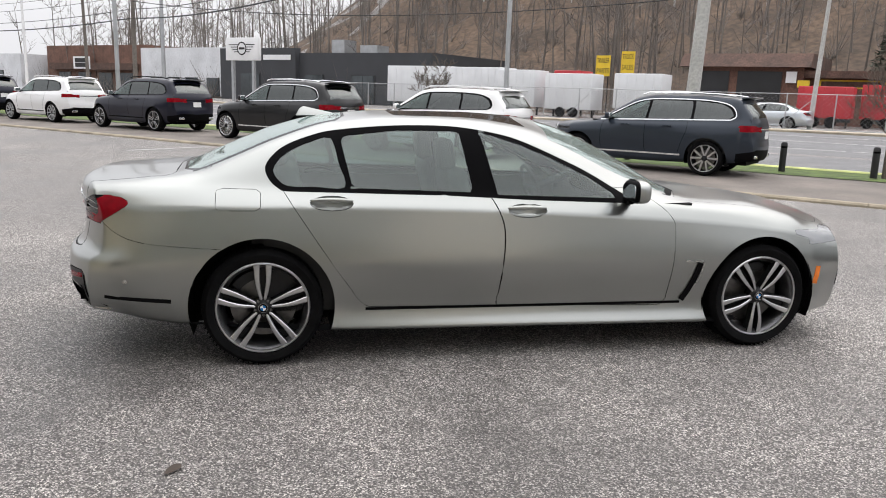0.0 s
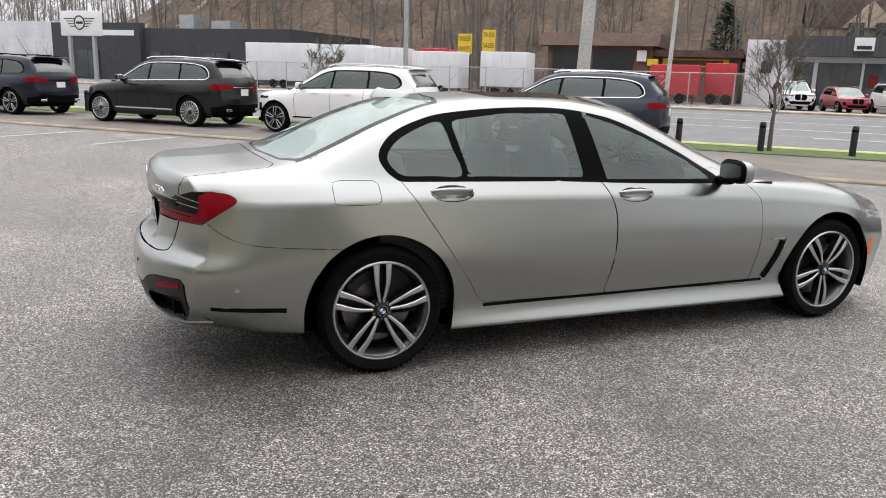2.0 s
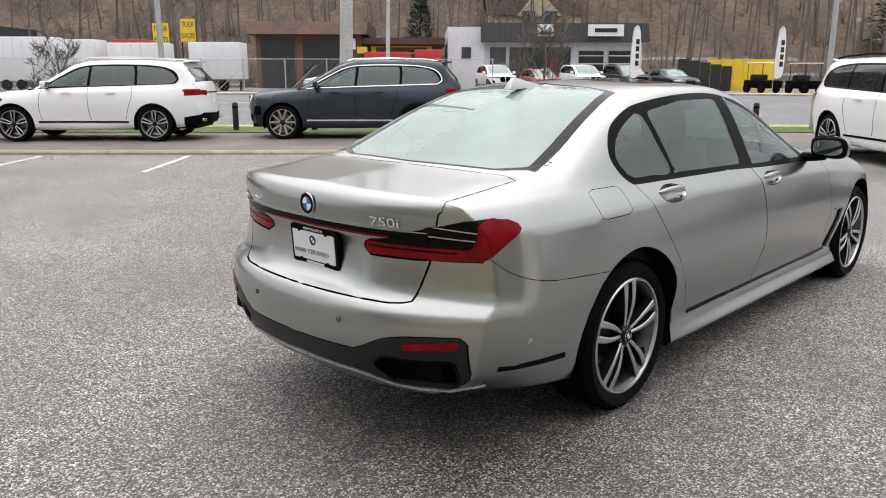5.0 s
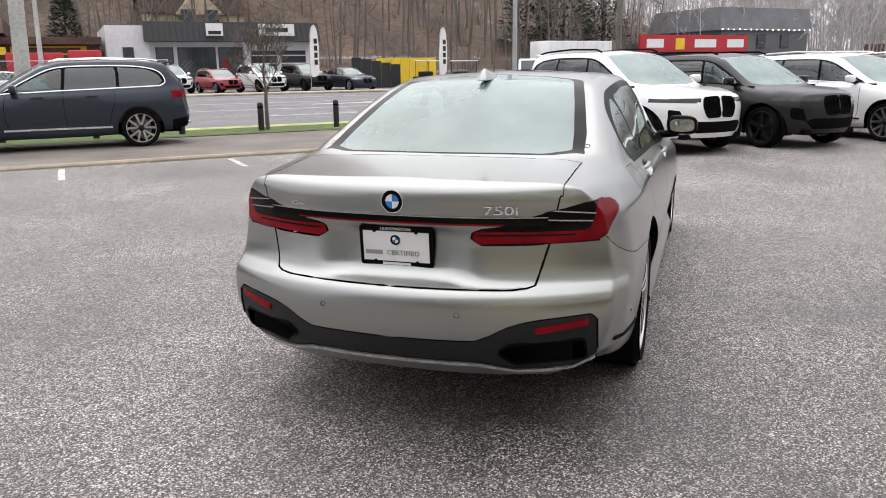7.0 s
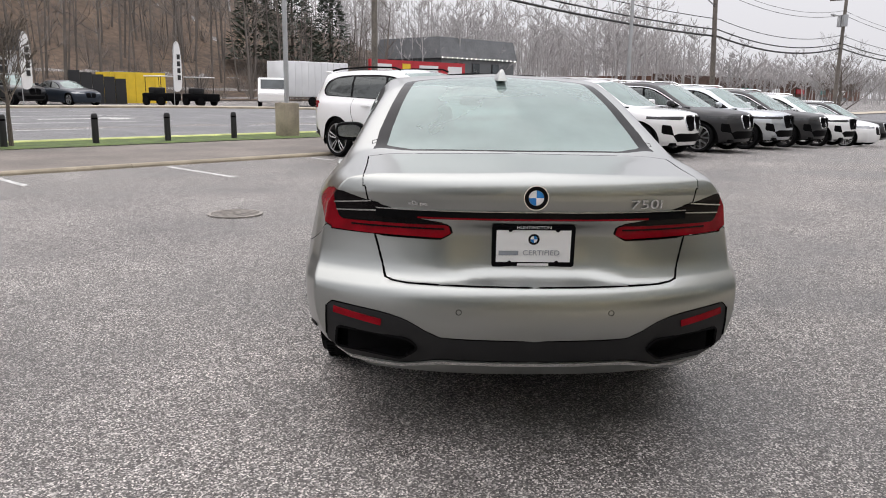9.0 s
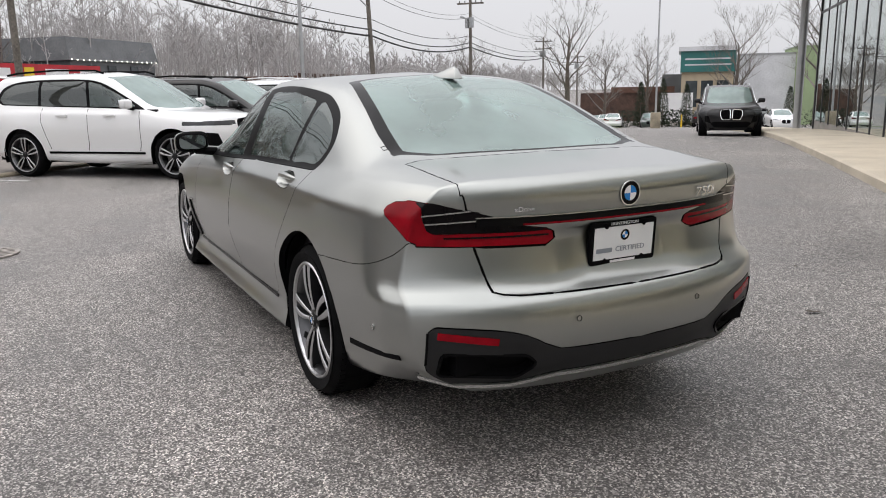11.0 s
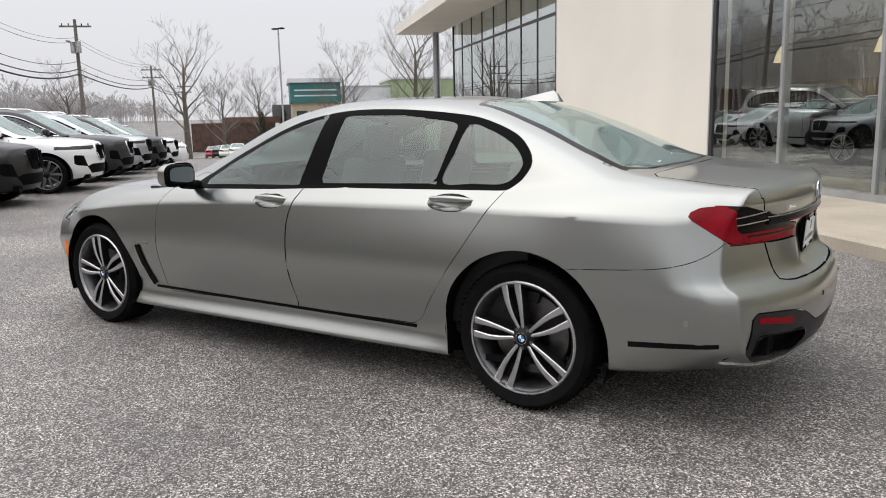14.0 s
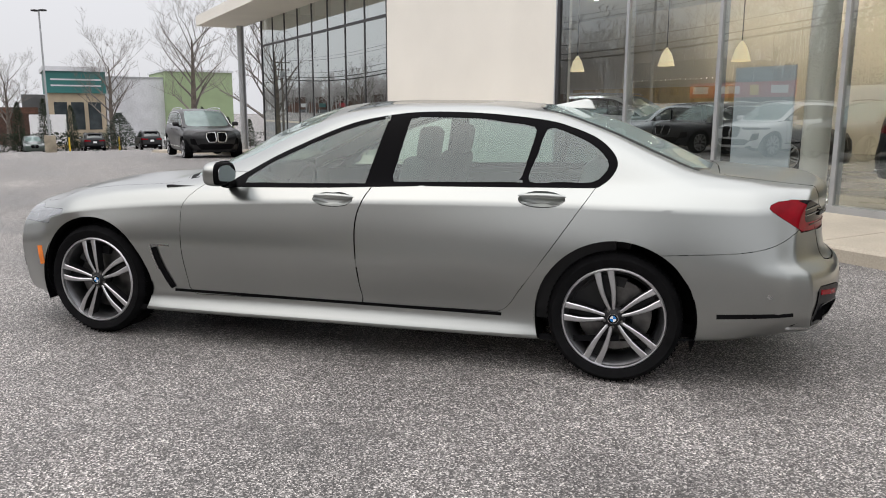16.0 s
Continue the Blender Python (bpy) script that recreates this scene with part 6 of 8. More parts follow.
def suv(m, paint_mat, label, group="", face=M_ALLOY, style="double5", front_glass=None, rails=M_CHROME, trim=M_CHROME, kidney=M_BLACK, sill=None, scale=1.0):
    """A five-door sport-utility car."""
    top = thing("suv_car", m @ Matrix.Diagonal((scale, 1.0 + (scale - 1) * 0.5, 1.0 + (scale - 1) * 0.9, 1)), label, "car", group)
    bm = shell(SUV, 0.075, 0.035, [1, 2, 3, 5, 3, 7, 7], 0)
    bm.normal_update()
    probe = Probe(bm)
    ar, af = circle(-S_HUBX, S_R, 0.44, 32), circle(S_HUBX, S_R, 0.44, 32)
    hi = lambda f: is_top(f) and f.calc_center_median().z > 1.0 and f.calc_center_median().x > 0
    tail = lambda f: is_side(f) and f.calc_center_median().x < -1.9
    nose = lambda f: is_side(f) and f.calc_center_median().x > 1.7
    back_ = lambda f: f.normal.x < -0.3 and f.calc_center_median().x < -1.9
    regions = [("wheel_cut", ar, SIDE, is_side), ("wheel_cut", af, SIDE, is_side), ("front_window", S_PF, SIDE, is_side), ("rear_window", S_PR, SIDE, is_side), ("quarter_window", S_PQ, SIDE, is_side), ("window_trim", S_DLO, SIDE, is_side),
               ("windscreen", S_WIND, TOP, hi), ("tailgate_window", S_RWIN, REAR, back_), ("tail_lamp", S_TAIL_R, REAR, back_), ("tail_lamp", S_TAIL_S, SIDE, tail),
               ("grille", S_KID, REAR, is_front), ("headlamp", S_HEAD_F, REAR, is_front), ("headlamp", S_HEAD_S, SIDE, nose), ("lower_intake", S_LOW_F, REAR, is_front), ("side_intake", S_SIDE_F, REAR, is_front), ("rear_apron", S_LOW_R, REAR, back_)]
    for nm, poly, ax, test in regions:
        bm.normal_update()
        imprint(bm, poly, ax, test)
    bm.normal_update()
    normals = {v: (v.normal.copy() if abs(v.co.y) > 1e-4 else Vector((v.normal.x, 0, v.normal.z)).normalized()) for v in bm.verts}
    groups = panels(bm, regions, "body")
    fg = front_glass or M_GLASS
    mats = {"body": paint_mat, "front_window": fg, "rear_window": M_GLASSDARK, "quarter_window": M_GLASSDARK, "window_trim": M_GLOSSBLACK, "windscreen": M_SCREEN, "tailgate_window": M_GLASSDARK,
            "tail_lamp": M_LAMPRED, "grille": kidney, "headlamp": M_LAMPDIM, "lower_intake": M_BLACK, "side_intake": M_BLACK, "rear_apron": M_BLACK}
    for nm, faces in groups.items():
        if nm != "wheel_cut":
            for sd in ((1,), (-1,)) if nm in ("front_window", "rear_window", "quarter_window", "window_trim", "headlamp", "tail_lamp", "side_intake", "grille") else ((1, -1),):
                skin(nm, take(bm, faces, normals, 0, 0.02 if nm in ("body", "grille", "lower_intake") else 0, sd), mats[nm], top)
    bm.free()
    b = bmesh.new()
    box(b, (-0.05, 0, 0.30), (4.5, 1.3, 0.08))
    box(b, (0, 0, 0.30), (2.05, 1.75, 0.08))
    part("underbody", b, M_BLACK, top)
    b = bmesh.new()
    for s in (1, -1):
        box(b, (-0.4, s * 0.82, 0.80), (3.1, 0.05, 0.62))
    box(b, (0.95, 0, 0.95), (0.5, 1.5, 0.22))
    box(b, (-0.4, 0, 0.55), (3.1, 1.6, 0.05))
    part("cabin_lining", b, M_TRIM, top)
    for y in (0.4, -0.4):
        seat(top, 0.05, y, 0.62, 0.18, "dark seat")
        seat(top, -0.85, y, 0.62, 0.16, "dark seat")
    for sx in (-S_HUBX, S_HUBX):
        for s in (1, -1):
            b = bmesh.new()
            n = 16
            ang = [math.pi * (-0.1 + 1.2 * k / n) for k in range(n + 1)]
            ring = [[b.verts.new((sx + 0.445 * math.cos(a), s * yy, S_R + 0.445 * math.sin(a))) for a in ang] for yy in (0.935, 0.62)]
            for k in range(n):
                b.faces.new((ring[0][k], ring[0][k + 1], ring[1][k + 1], ring[1][k]))
            b.faces.new(ring[1])
            part("wheel_housing", b, M_BLACK, top)
            wheel(top, "wheel", sx, s * 0.955, S_R, 0.26, style, face, M_ALLOYDARK, False)
    for s in (1, -1):
        def on_side(pts, off):
            out = []
            for x, z in pts:
                p, n = probe.side(x, z)
                out.append((p.x + n.x * off, s * (p.y + n.y * off), p.z + n.z * off))
            return out
        if trim is not None:
            b = bmesh.new()
            bead(b, on_side(S_DLO + S_DLO[:1], 0.004), 0.022, 0.012, lambda p: (0, s, 0.3))
            part("window_surround", b, trim, top)
        b = bmesh.new()
        tube(b, [(0.05, s * 0.66, 1.70), (-0.1, s * 0.665, 1.745), (-0.9, s * 0.66, 1.765), (-1.7, s * 0.645, 1.735), (-1.95, s * 0.64, 1.70)], 0.018, 6)
        part("roof_rail", b, rails, top)
        b = bmesh.new()
        bead(b, on_side([(-0.95 + 0.1 * k, 0.42) for k in range(20)], 0.006), 0.035, 0.014, (0, s, 0))
        part("sill_strip", b, sill or trim or M_BLACK, top)
        for hx in (-0.62, 0.32):
            b = bmesh.new()
            bead(b, on_side([(hx - 0.11, 1.015), (hx - 0.05, 1.02), (hx + 0.05, 1.02), (hx + 0.11, 1.015)], 0.02), 0.028, 0.025, (0, s, 0))
            part("door_handle", b, paint_mat, top)
        for xs_ in ([(-0.13, 1.13), (-0.12, 0.9), (-0.13, 0.6), (-0.16, 0.46)], [(-1.05, 1.15), (-1.05, 0.95), (-0.98, 0.75), (-0.9, 0.48)], [(0.86, 1.08), (0.90, 0.9), (0.90, 0.6), (0.86, 0.46)]):
            b = bmesh.new()
            bead(b, on_side(spline([(x, z) for x, z in xs_], 4, False), 0.0005), 0.009, 0.003, (0, s, 0))
            part("door_gap", b, M_BLACK, top)
        mir = new("door_mirror")
        mir.parent = top
        mir.matrix_basis = pose(0.72, s * 1.02, 1.20)
        b = bmesh.new()
        bevelled(b, (0, 0, 0), (0.12, 0.22, 0.15), 0.045, 3)
        part("mirror_cap", b, paint_mat, mir)
        b = bmesh.new()
        bevelled(b, (-0.058, 0, 0), (0.02, 0.19, 0.12), 0.008, 1)
        part("mirror_glass", b, M_MIRROR, mir)
        b = bmesh.new()
        tube(b, [(0, -s * 0.05, -0.06), (0.02, -s * 0.16, -0.08)], 0.03, 6)
        part("mirror_arm", b, M_BLACK, mir)
        # kidney: frame and upright slats
        p0, n0 = probe.front(0.17, 0.78)
        b = bmesh.new()
        fr = [probe.front(y, z)[0] + Vector((0.008, 0, 0)) for y, z in S_KID]
        bead(b, [(p.x, s * p.y, p.z) for p in fr + fr[:1]], 0.022, 0.02, (1, 0, 0))
        part("grille_frame", b, trim or M_BLACK, top)
        for k in range(6):
            y = 0.06 + 0.045 * k
            b = bmesh.new()
            p = probe.front(y, 0.78)[0]
            box(b, (p.x + 0.004, s * y, 0.78), (0.02, 0.012, 0.27))
            part("grille_slat", b, kidney if kidney is M_BLACK else M_ALLOY, top)
        p = probe.rear(0.60, 0.50)[0]
        b = bmesh.new()
        bevelled(b, (p.x - 0.005, s * 0.60, 0.45), (0.05, 0.20, 0.07), 0.015, 2)
        part("exhaust_tip_block", b, M_CHROME, top)
    p = probe.rear(0.0, 0.90)[0]
    b = bmesh.new()
    box(b, (p.x - 0.006, 0, 0.90), (0.012, 0.31, 0.16))
    part("number_board", b, M_WHITE, top)
    b = bmesh.new()
    bead(b, [tuple(probe.rear(abs(y), 1.03)[0] * 1 - Vector((0.006, 0, 0)))[:1] + (y, 1.03) for y in (-0.42, -0.2, 0.0, 0.2, 0.42)], 0.02, 0.012, (1, 0, 0))
    part("tailgate_bar", b, trim or M_BLACK, top)
    b = bmesh.new()
    bevelled(b, (-2.16, 0, 1.675), (0.22, 1.16, 0.03), 0.012, 1, ry=8)
    part("roof_spoiler", b, paint_mat, top)
    return top


P_WHITE = paint("white_paint", (0.78, 0.78, 0.78), 0.0, 0.3)
P_BLACK = paint("black_paint", (0.006, 0.006, 0.007), 0.0, 0.3)
P_NAVY = paint("navy_paint", (0.008, 0.009, 0.020), 0.2, 0.28)
P_SLATE = paint("slate_grey_paint", (0.022, 0.030, 0.043), 0.3, 0.3)
P_SILVER = paint("silver_paint", (0.50, 0.53, 0.56), 0.7, 0.3)
P_DARKG = paint("dark_grey_paint", (0.016, 0.016, 0.018), 0.2, 0.4)
P_DARKG.node_tree.nodes["Principled BSDF"].inputs["Coat Weight"].default_value = 0.35
for dark_ in (P_BLACK, P_NAVY, P_SLATE):
    dark_.node_tree.nodes["Principled BSDF"].inputs["Coat Weight"].default_value = 0.35
    dark_.node_tree.nodes["Principled BSDF"].inputs["Specular IOR Level"].default_value = 0.3
P_RED = paint("red_paint", (0.30, 0.012, 0.02), 0.1, 0.3)
P_GREEN = paint("dark_green_paint", (0.05, 0.07, 0.06), 0.4, 0.3)


def at(a, b_, rz, lift=0.0):
    return pose(*W(a, b_, hz(a, b_) + lift), 0, 0, rz)


ROW = "cars parked along the road"
suv(at(-3.12, 13.03, 135, 0.05), P_SLATE, "slate blue-grey sport-utility car with silver wheels on the paved strip", ROW, M_ALLOY, "y")
suv(at(-8.72, 12.48, 135, 0.05), P_WHITE, "white sport-utility car with dark trim on the paved strip", ROW, M_ALLOY, "double5", trim=None, rails=M_WHITE)
suv(at(-14.37, 12.37, 135, 0.05), P_BLACK, "large black sport-utility car with bright many-spoke wheels", ROW, M_CHROME, "multi", scale=1.045)
suv(at(-21.3, 12.6, 135, 0.05), P_NAVY, "dark navy sport-utility car parked along the road", ROW, M_ALLOY, "double5", trim=None, rails=M_BLACK, scale=1.03)
suv(at(-27.6, 12.7, 135, 0.05), P_WHITE, "white sport-utility car at the end of the paved strip", ROW, M_ALLOY, "y", trim=None, rails=M_WHITE)
suv(at(-34.0, 12.8, 135, 0.05), P_NAVY, "dark blue car behind the white one in the row", ROW, M_ALLOY, "double5", trim=None)
LOT = "cars in the lot row"
suv(at(6.95, 7.45, 225), P_WHITE, "large white sport-utility car with black twin grille, nose to the lot", LOT, M_ALLOY, "double5", trim=None, rails=M_BLACK, scale=1.045)
suv(at(9.4, 6.95, 225), P_BLACK, "black sport-utility car with black wheels and wide twin grille", LOT, M_ALLOYDARK, "five", trim=None, rails=M_BLACK)
suv(at(12.25, 6.5, 225), P_WHITE, "white sport-utility car with silver wheels in the lot row", LOT, M_ALLOY, "y", rails=M_WHITE)
suv(at(15.1, 6.4, 225), P_DARKG, "dark grey sport-utility car with bright grille frame", LOT, M_ALLOY, "y", trim=M_CHROME)
suv(at(18.0, 6.4, 225), P_SILVER, "pale silver-blue car with black front intakes", LOT, M_ALLOYDARK, "five", trim=None)
suv(at(21.0, 6.4, 225), P_DARKG, "dark grey electric sport-utility car in the lot row", LOT, M_ALLOYDARK, "five")
suv(at(24.0, 6.4, 225), P_WHITE, "white coupe-like sport-utility car in the lot row", LOT, M_ALLOYDARK, "double5", trim=None)
saloon(at(27.1, 6.5, 225), P_WHITE, "white saloon near the end of the lot row", "car", False, LOT)
suv(at(30.8, 7.0, 225), P_BLACK, "black sport-utility car at the end of the lot row", LOT, M_ALLOY, "y")
suv(at(23.2, -3.6, 135), P_BLACK, "black compact sport-utility car with bright grille, facing along the showroom", "", M_ALLOY, "double5", scale=0.96)
FAR = "cars across the road"
suv(at(3.2, 47.0, 235, 0.0), P_WHITE, "white pickup-like car in front of the black-roofed shop", FAR, M_ALLOY, "five", trim=None)
suv(at(6.0, 45.5, 240), P_RED, "small red car in front of the black-roofed shop", FAR, M_ALLOY, "five", trim=None, scale=0.82)
suv(at(8.8, 46.0, 235), P_WHITE, "white sport-utility car with dark grille across the road", FAR, M_ALLOYDARK, "five", trim=None)
suv(at(11.6, 45.5, 235), P_BLACK, "black sport-utility car across the road", FAR, M_ALLOYDARK, "five", trim=None)
saloon(at(14.4, 45.0, 235), P_SLATE, "dark blue-grey saloon across the road", "car", False, FAR)
saloon(at(-6.3, 41.5, 135), P_SILVER, "old silver-white saloon behind a leaning pole", "car", False, FAR)
saloon(at(76, 4.5, 318), P_WHITE, "white hatchback seen from behind by the hedge", "car", False, "cars by the hedge")
saloon(at(76, 0.9, 138), P_GREEN, "dark green saloon parked by the hedge", "car", False, "cars by the hedge")
suv(at(76, -4.2, 315), P_BLACK, "black sport-utility car seen from behind", "cars by the hedge", M_ALLOY, "five", trim=None)
suv(at(76, -9.2, 315), P_BLACK, "tall black pickup seen from behind", "cars by the hedge", M_ALLOY, "five", trim=None, scale=1.1)
saloon(at(60, -9.5, 138), P_WHITE, "white car beside the black pickup", "car", False, "cars by the hedge")


# ---- showroom ----
M_STUCCO = mat("cream_stucco", (0.82, 0.785, 0.71), 0.85, noise_scale=0.5, noise_amt=0.05, fine=0.05, fine_scale=120, bump=0.08, bump_scale=150)
M_ALU = mat("grey_aluminium", (0.45, 0.46, 0.47), 0.4, 0.6, noise_scale=3, noise_amt=0.1)
M_DARKALU = mat("dark_aluminium", (0.05, 0.05, 0.052), 0.4, 0.5, noise_scale=3, noise_amt=0.1)
M_WINDOW = glass_mat("showroom_glass", (0.74, 0.78, 0.76), 2.2, 0.0)
M_CURTAIN = glass_mat("curtain_wall_glass", (0.45, 0.47, 0.47), 6.0, 0.0)
M_FLOORT = mat("showroom_floor", (0.25, 0.24, 0.23), 0.25, noise_scale=1.5, noise_amt=0.15)
M_INNER = mat("showroom_wall", (0.72, 0.66, 0.55), 0.8, noise_scale=0.6, noise_amt=0.15)
M_CEIL = mat("showroom_ceiling", (0.75, 0.75, 0.73), 0.9, noise_scale=1, noise_amt=0.05)
M_LAMP = mat("downlight", (1.0, 0.95, 0.85), 0.5, emit=12.0)
# glow of soft yellowish light pools, given to a surface
M_POOLGLOW = mat("light_pool_glow", (1.0, 0.85, 0.55), 0.5, emit=0.9)
M_BANNER = mat("pale_banner", (0.58, 0.64, 0.70), 0.6, noise_scale=1.2, noise_amt=0.06)
M_WOODP = mat("warm_wood_panel", (0.55, 0.40, 0.18), 0.6, noise_scale=2, noise_amt=0.2)
FB = -6.75


def blk(parent, name, a0, a1, b0, b1, z0, z1, material, label="", flat=True):
    """An upright block in street coordinates."""
    bm = bmesh.new()
    vs = [[bm.verts.new(W(a, b_, z)) for a, b_ in ((a0, b0), (a1, b0), (a1, b1), (a0, b1))] for z in (z0, z1)]
    bm.faces.new(vs[0][::-1])
    bm.faces.new(vs[1])
    for i in range(4):
        j = (i + 1) % 4
        bm.faces.new((vs[0][i], vs[0][j], vs[1][j], vs[1][i]))
    bmesh.ops.recalc_face_normals(bm, faces=bm.faces)
    return part(name, bm, material, parent, label, flat)


def pane(parent, name, a0, a1, b_, z0, z1, material):
    bm = bmesh.new()
    bm.faces.new([bm.verts.new(W(a, b_, z)) for a, z in ((a0, z1), (a1, z1), (a1, z0), (a0, z0))])
    ob = part(name, bm, material, parent, "", True)
    ob.visible_shadow = False
    return ob


walk_ = thing("walkway", Matrix.Identity(4), "cream concrete walkway with a kerb along the showroom", "pavement", kind="structure")
for k in range(28):
    a0 = -42 + 3 * k
    bm = bmesh.new()
    za, zb = hz(a0, -5), hz(a0 + 3, -5)
    prof = [(-4.62, -0.15), (-4.62, 0.12), (-4.66, 0.15), (-6.80, 0.16), (-6.80, -0.15)]
    l = [bm.verts.new(W(a0 + 0.006, q, za + z)) for q, z in prof]
    r = [bm.verts.new(W(a0 + 2.994, q, zb + z)) for q, z in prof]
    for i in range(5):
        j = (i + 1) % 5
        bm.faces.new((l[i], r[i], r[j], l[j]))
    bm.faces.new(l[::-1])
    bm.faces.new(r)
    bmesh.ops.recalc_face_normals(bm, faces=bm.faces)
    part("slab", bm, M_WALK, walk_, "", True)

show = thing("showroom", Matrix.Identity(4), "cream car showroom with tall glass fronts and a flat canopy", "building", kind="structure")
blk(show, "wall", 7.03, 14.45, FB - 0.35, FB, 0.1, 6.0, M_STUCCO, "smooth cream wall panel")
blk(show, "fascia", -42, 29.6, FB - 0.4, FB + 0.03, 6.0, 7.0, M_STUCCO)
blk(show, "back_wall", -42, 26.4, -20.4, -20.0, -0.6, 6.0, M_INNER)
blk(show, "floor_slab", -42, 26.4, -20.0, FB - 0.02, -0.6, 0.14, M_FLOORT)
blk(show, "ceiling_slab", -42, 26.4, -20.0, FB - 0.4, 5.2, 5.45, M_CEIL)
blk(show, "roof", -42, 29.6, -20.4, FB, 7.0, 7.2, M_STUCCO)
blk(show, "end_wall", -42.4, -42, -20.4, FB, -0.6, 7.0, M_STUCCO)
blk(show, "end_wall", 26.4, 26.7, -20.4, FB - 0.3, -0.9, 6.0, M_DARKALU)
edges_a = [7.03 - 1.92 * k for k in range(26)]
for k in range(25):
    a1, a0 = edges_a[k], edges_a[k + 1]
    blk(show, "mullion", a1 - 0.035, a1 + 0.0 if k == 0 else a1 + 0.025, FB - 0.12, FB + 0.02, 0.2, 6.0, M_ALU)
    pane(show, "window_pane", a0 + 0.025, a1 - 0.035, FB - 0.01, 0.25, 6.0, M_WINDOW)
blk(show, "window_sill", -42, 7.03, FB - 0.14, FB + 0.03, 0.14, 0.25, M_ALU)
blk(show, "window_jamb", 6.91, 7.03, FB - 0.2, FB + 0.015, 0.25, 6.0, M_DARKALU)
for k in range(8):
    a0 = 14.45 + 1.48 * k
    blk(show, "mullion", a0, a0 + 0.05, FB - 0.12, FB + 0.012, 0.05, 6.0, M_DARKALU)
    if k < 8:
        for z0, z1 in ((0.1, 3.84), (3.92, 6.0)):
            pane(show, "window_pane", a0 + 0.05, a0 + 1.48, FB - 0.008, z0, z1, M_CURTAIN)
blk(show, "transom", 14.45, 26.3, FB - 0.10, FB + 0.015, 3.84, 3.92, M_DARKALU)
blk(show, "mullion", 26.3, 26.4, FB - 0.12, FB + 0.02, -0.4, 6.0, M_DARKALU)
# canopy: a slab that narrows to a thin edge
bm = bmesh.new()
vs = [[bm.verts.new(W(a, b_, z)) for a, b_ in ((17.0, FB), (29.6, FB), (29.6, -4.9), (17.0, -4.9))] for z in (4.85, 5.25)]
bm.faces.new(vs[0][::-1])
bm.faces.new(vs[1])
for i in range(4):
    j = (i + 1) % 4
    bm.faces.new((vs[0][i], vs[0][j], vs[1][j], vs[1][i]))
bmesh.ops.recalc_face_normals(bm, faces=bm.faces)
part("canopy", bm, M_STUCCO, show, "flat pale canopy slab", True)
bm = bmesh.new()
p = W(28.6, -6.5, hz(28.6, -6.5))
tube(bm, [p, p + Vector((0, 0, 5.5))], 0.15, 16)
part("canopy_column", bm, M_ALU, show)
# inside
for k in range(9):
    for j in range(4):
        bm = bmesh.new()
        c = W(17.0 - 3.0 * k, -8.2 - 2.6 * j, 5.19)
        lathe(bm, [(0.0, 0.0), (0.07, 0.0), (0.09, 0.01), (0.09, 0.02)], 12, "z")
        bmesh.ops.translate(bm, verts=bm.verts, vec=c)
        ob = part("downlight", bm, M_LAMP)
        tagged(ob, "small round recessed ceiling downlight in the showroom", "ceiling light", "showroom downlights")
for a0 in (15.0, 8.5, 2.0, -5.0):
    spot = new("downlight_beam", bpy.data.lights.new("downlight_beam", "SPOT"))
    spot.data.energy, spot.data.color, spot.data.spot_size, spot.data.shadow_soft_size = 1000, (1.0, 0.96, 0.9), radians(82), 0.15
    spot.matrix_basis = pose(*W(a0, -11.4, 5.12))
# unseen area lamp, added only to brighten the back wall
wall_fill = new("added_wall_fill", bpy.data.lights.new("added_wall_fill", "AREA"))
wall_fill.data.shape, wall_fill.data.size, wall_fill.data.size_y, wall_fill.data.energy, wall_fill.data.color = "RECTANGLE", 34.0, 0.25, 800, (1.0, 0.9, 0.74)
wall_fill.matrix_basis = look(W(-2.0, -17.2, 5.05), W(-2.0, -20.0, 2.6))
# added glowing bells in place of blurred light pools on the wall
for a0 in (17.3, 13.0, 10.2, 4.5, 0.4):
    t = thing("pendant_lamp", pose(*W(a0, -15.5, 2.75)), "warm glowing bell-shaped pendant lamp", "pendant lamp", "pendant lamps")
    bm = bmesh.new()
    lathe(bm, [(0.03, 0.55), (0.16, 0.35), (0.26, 0.0)], 20, "z")
    part("glow_bell", bm, M_POOLGLOW, t)
    bm = bmesh.new()
    tube(bm, [(0, 0, 0.55), (0, 0, 2.44)], 0.015, 6)
    part("cord", bm, M_DARKALU, t)
col = thing("showroom_column", pose(*W(2.4, -7.95, 0.14)), "round white column inside the showroom", "column", kind="structure")
bm = bmesh.new()
tube(bm, [(0, 0, 0), (0, 0, 5.06)], 0.19, 24)
part("shaft", bm, M_STUCCO, col)
ban = thing("banner", pose(*W(3.15, -7.7, 0.14), 0, 0, -45), "pale blue-grey hanging banner panel behind the window", "banner")
bm = bmesh.new()
box(bm, (0, 0, 1.05), (1.05, 0.03, 1.75))
part("panel", bm, M_BANNER, ban, "", True)
for x in (-0.45, 0.45):
    bm = bmesh.new()
    box(bm, (x, 0, 0.2), (0.04, 0.04, 0.4))
    part("foot", bm, M_ALU, ban, "", True)
shelf = thing("display_shelf", pose(*W(16.5, -19.0, 0.14), 0, 0, -45), "warm wooden display wall with dark shelves", "display wall")
for k in range(6):
    bm = bmesh.new()
    box(bm, (-4 + 1.7 * k, 0, 1.35), (1.5, 0.25, 1.5))
    part("panel", bm, M_WOODP, shelf, "", True)
bm = bmesh.new()
box(bm, (0, 0.05, 0.3), (10, 0.5, 0.6))
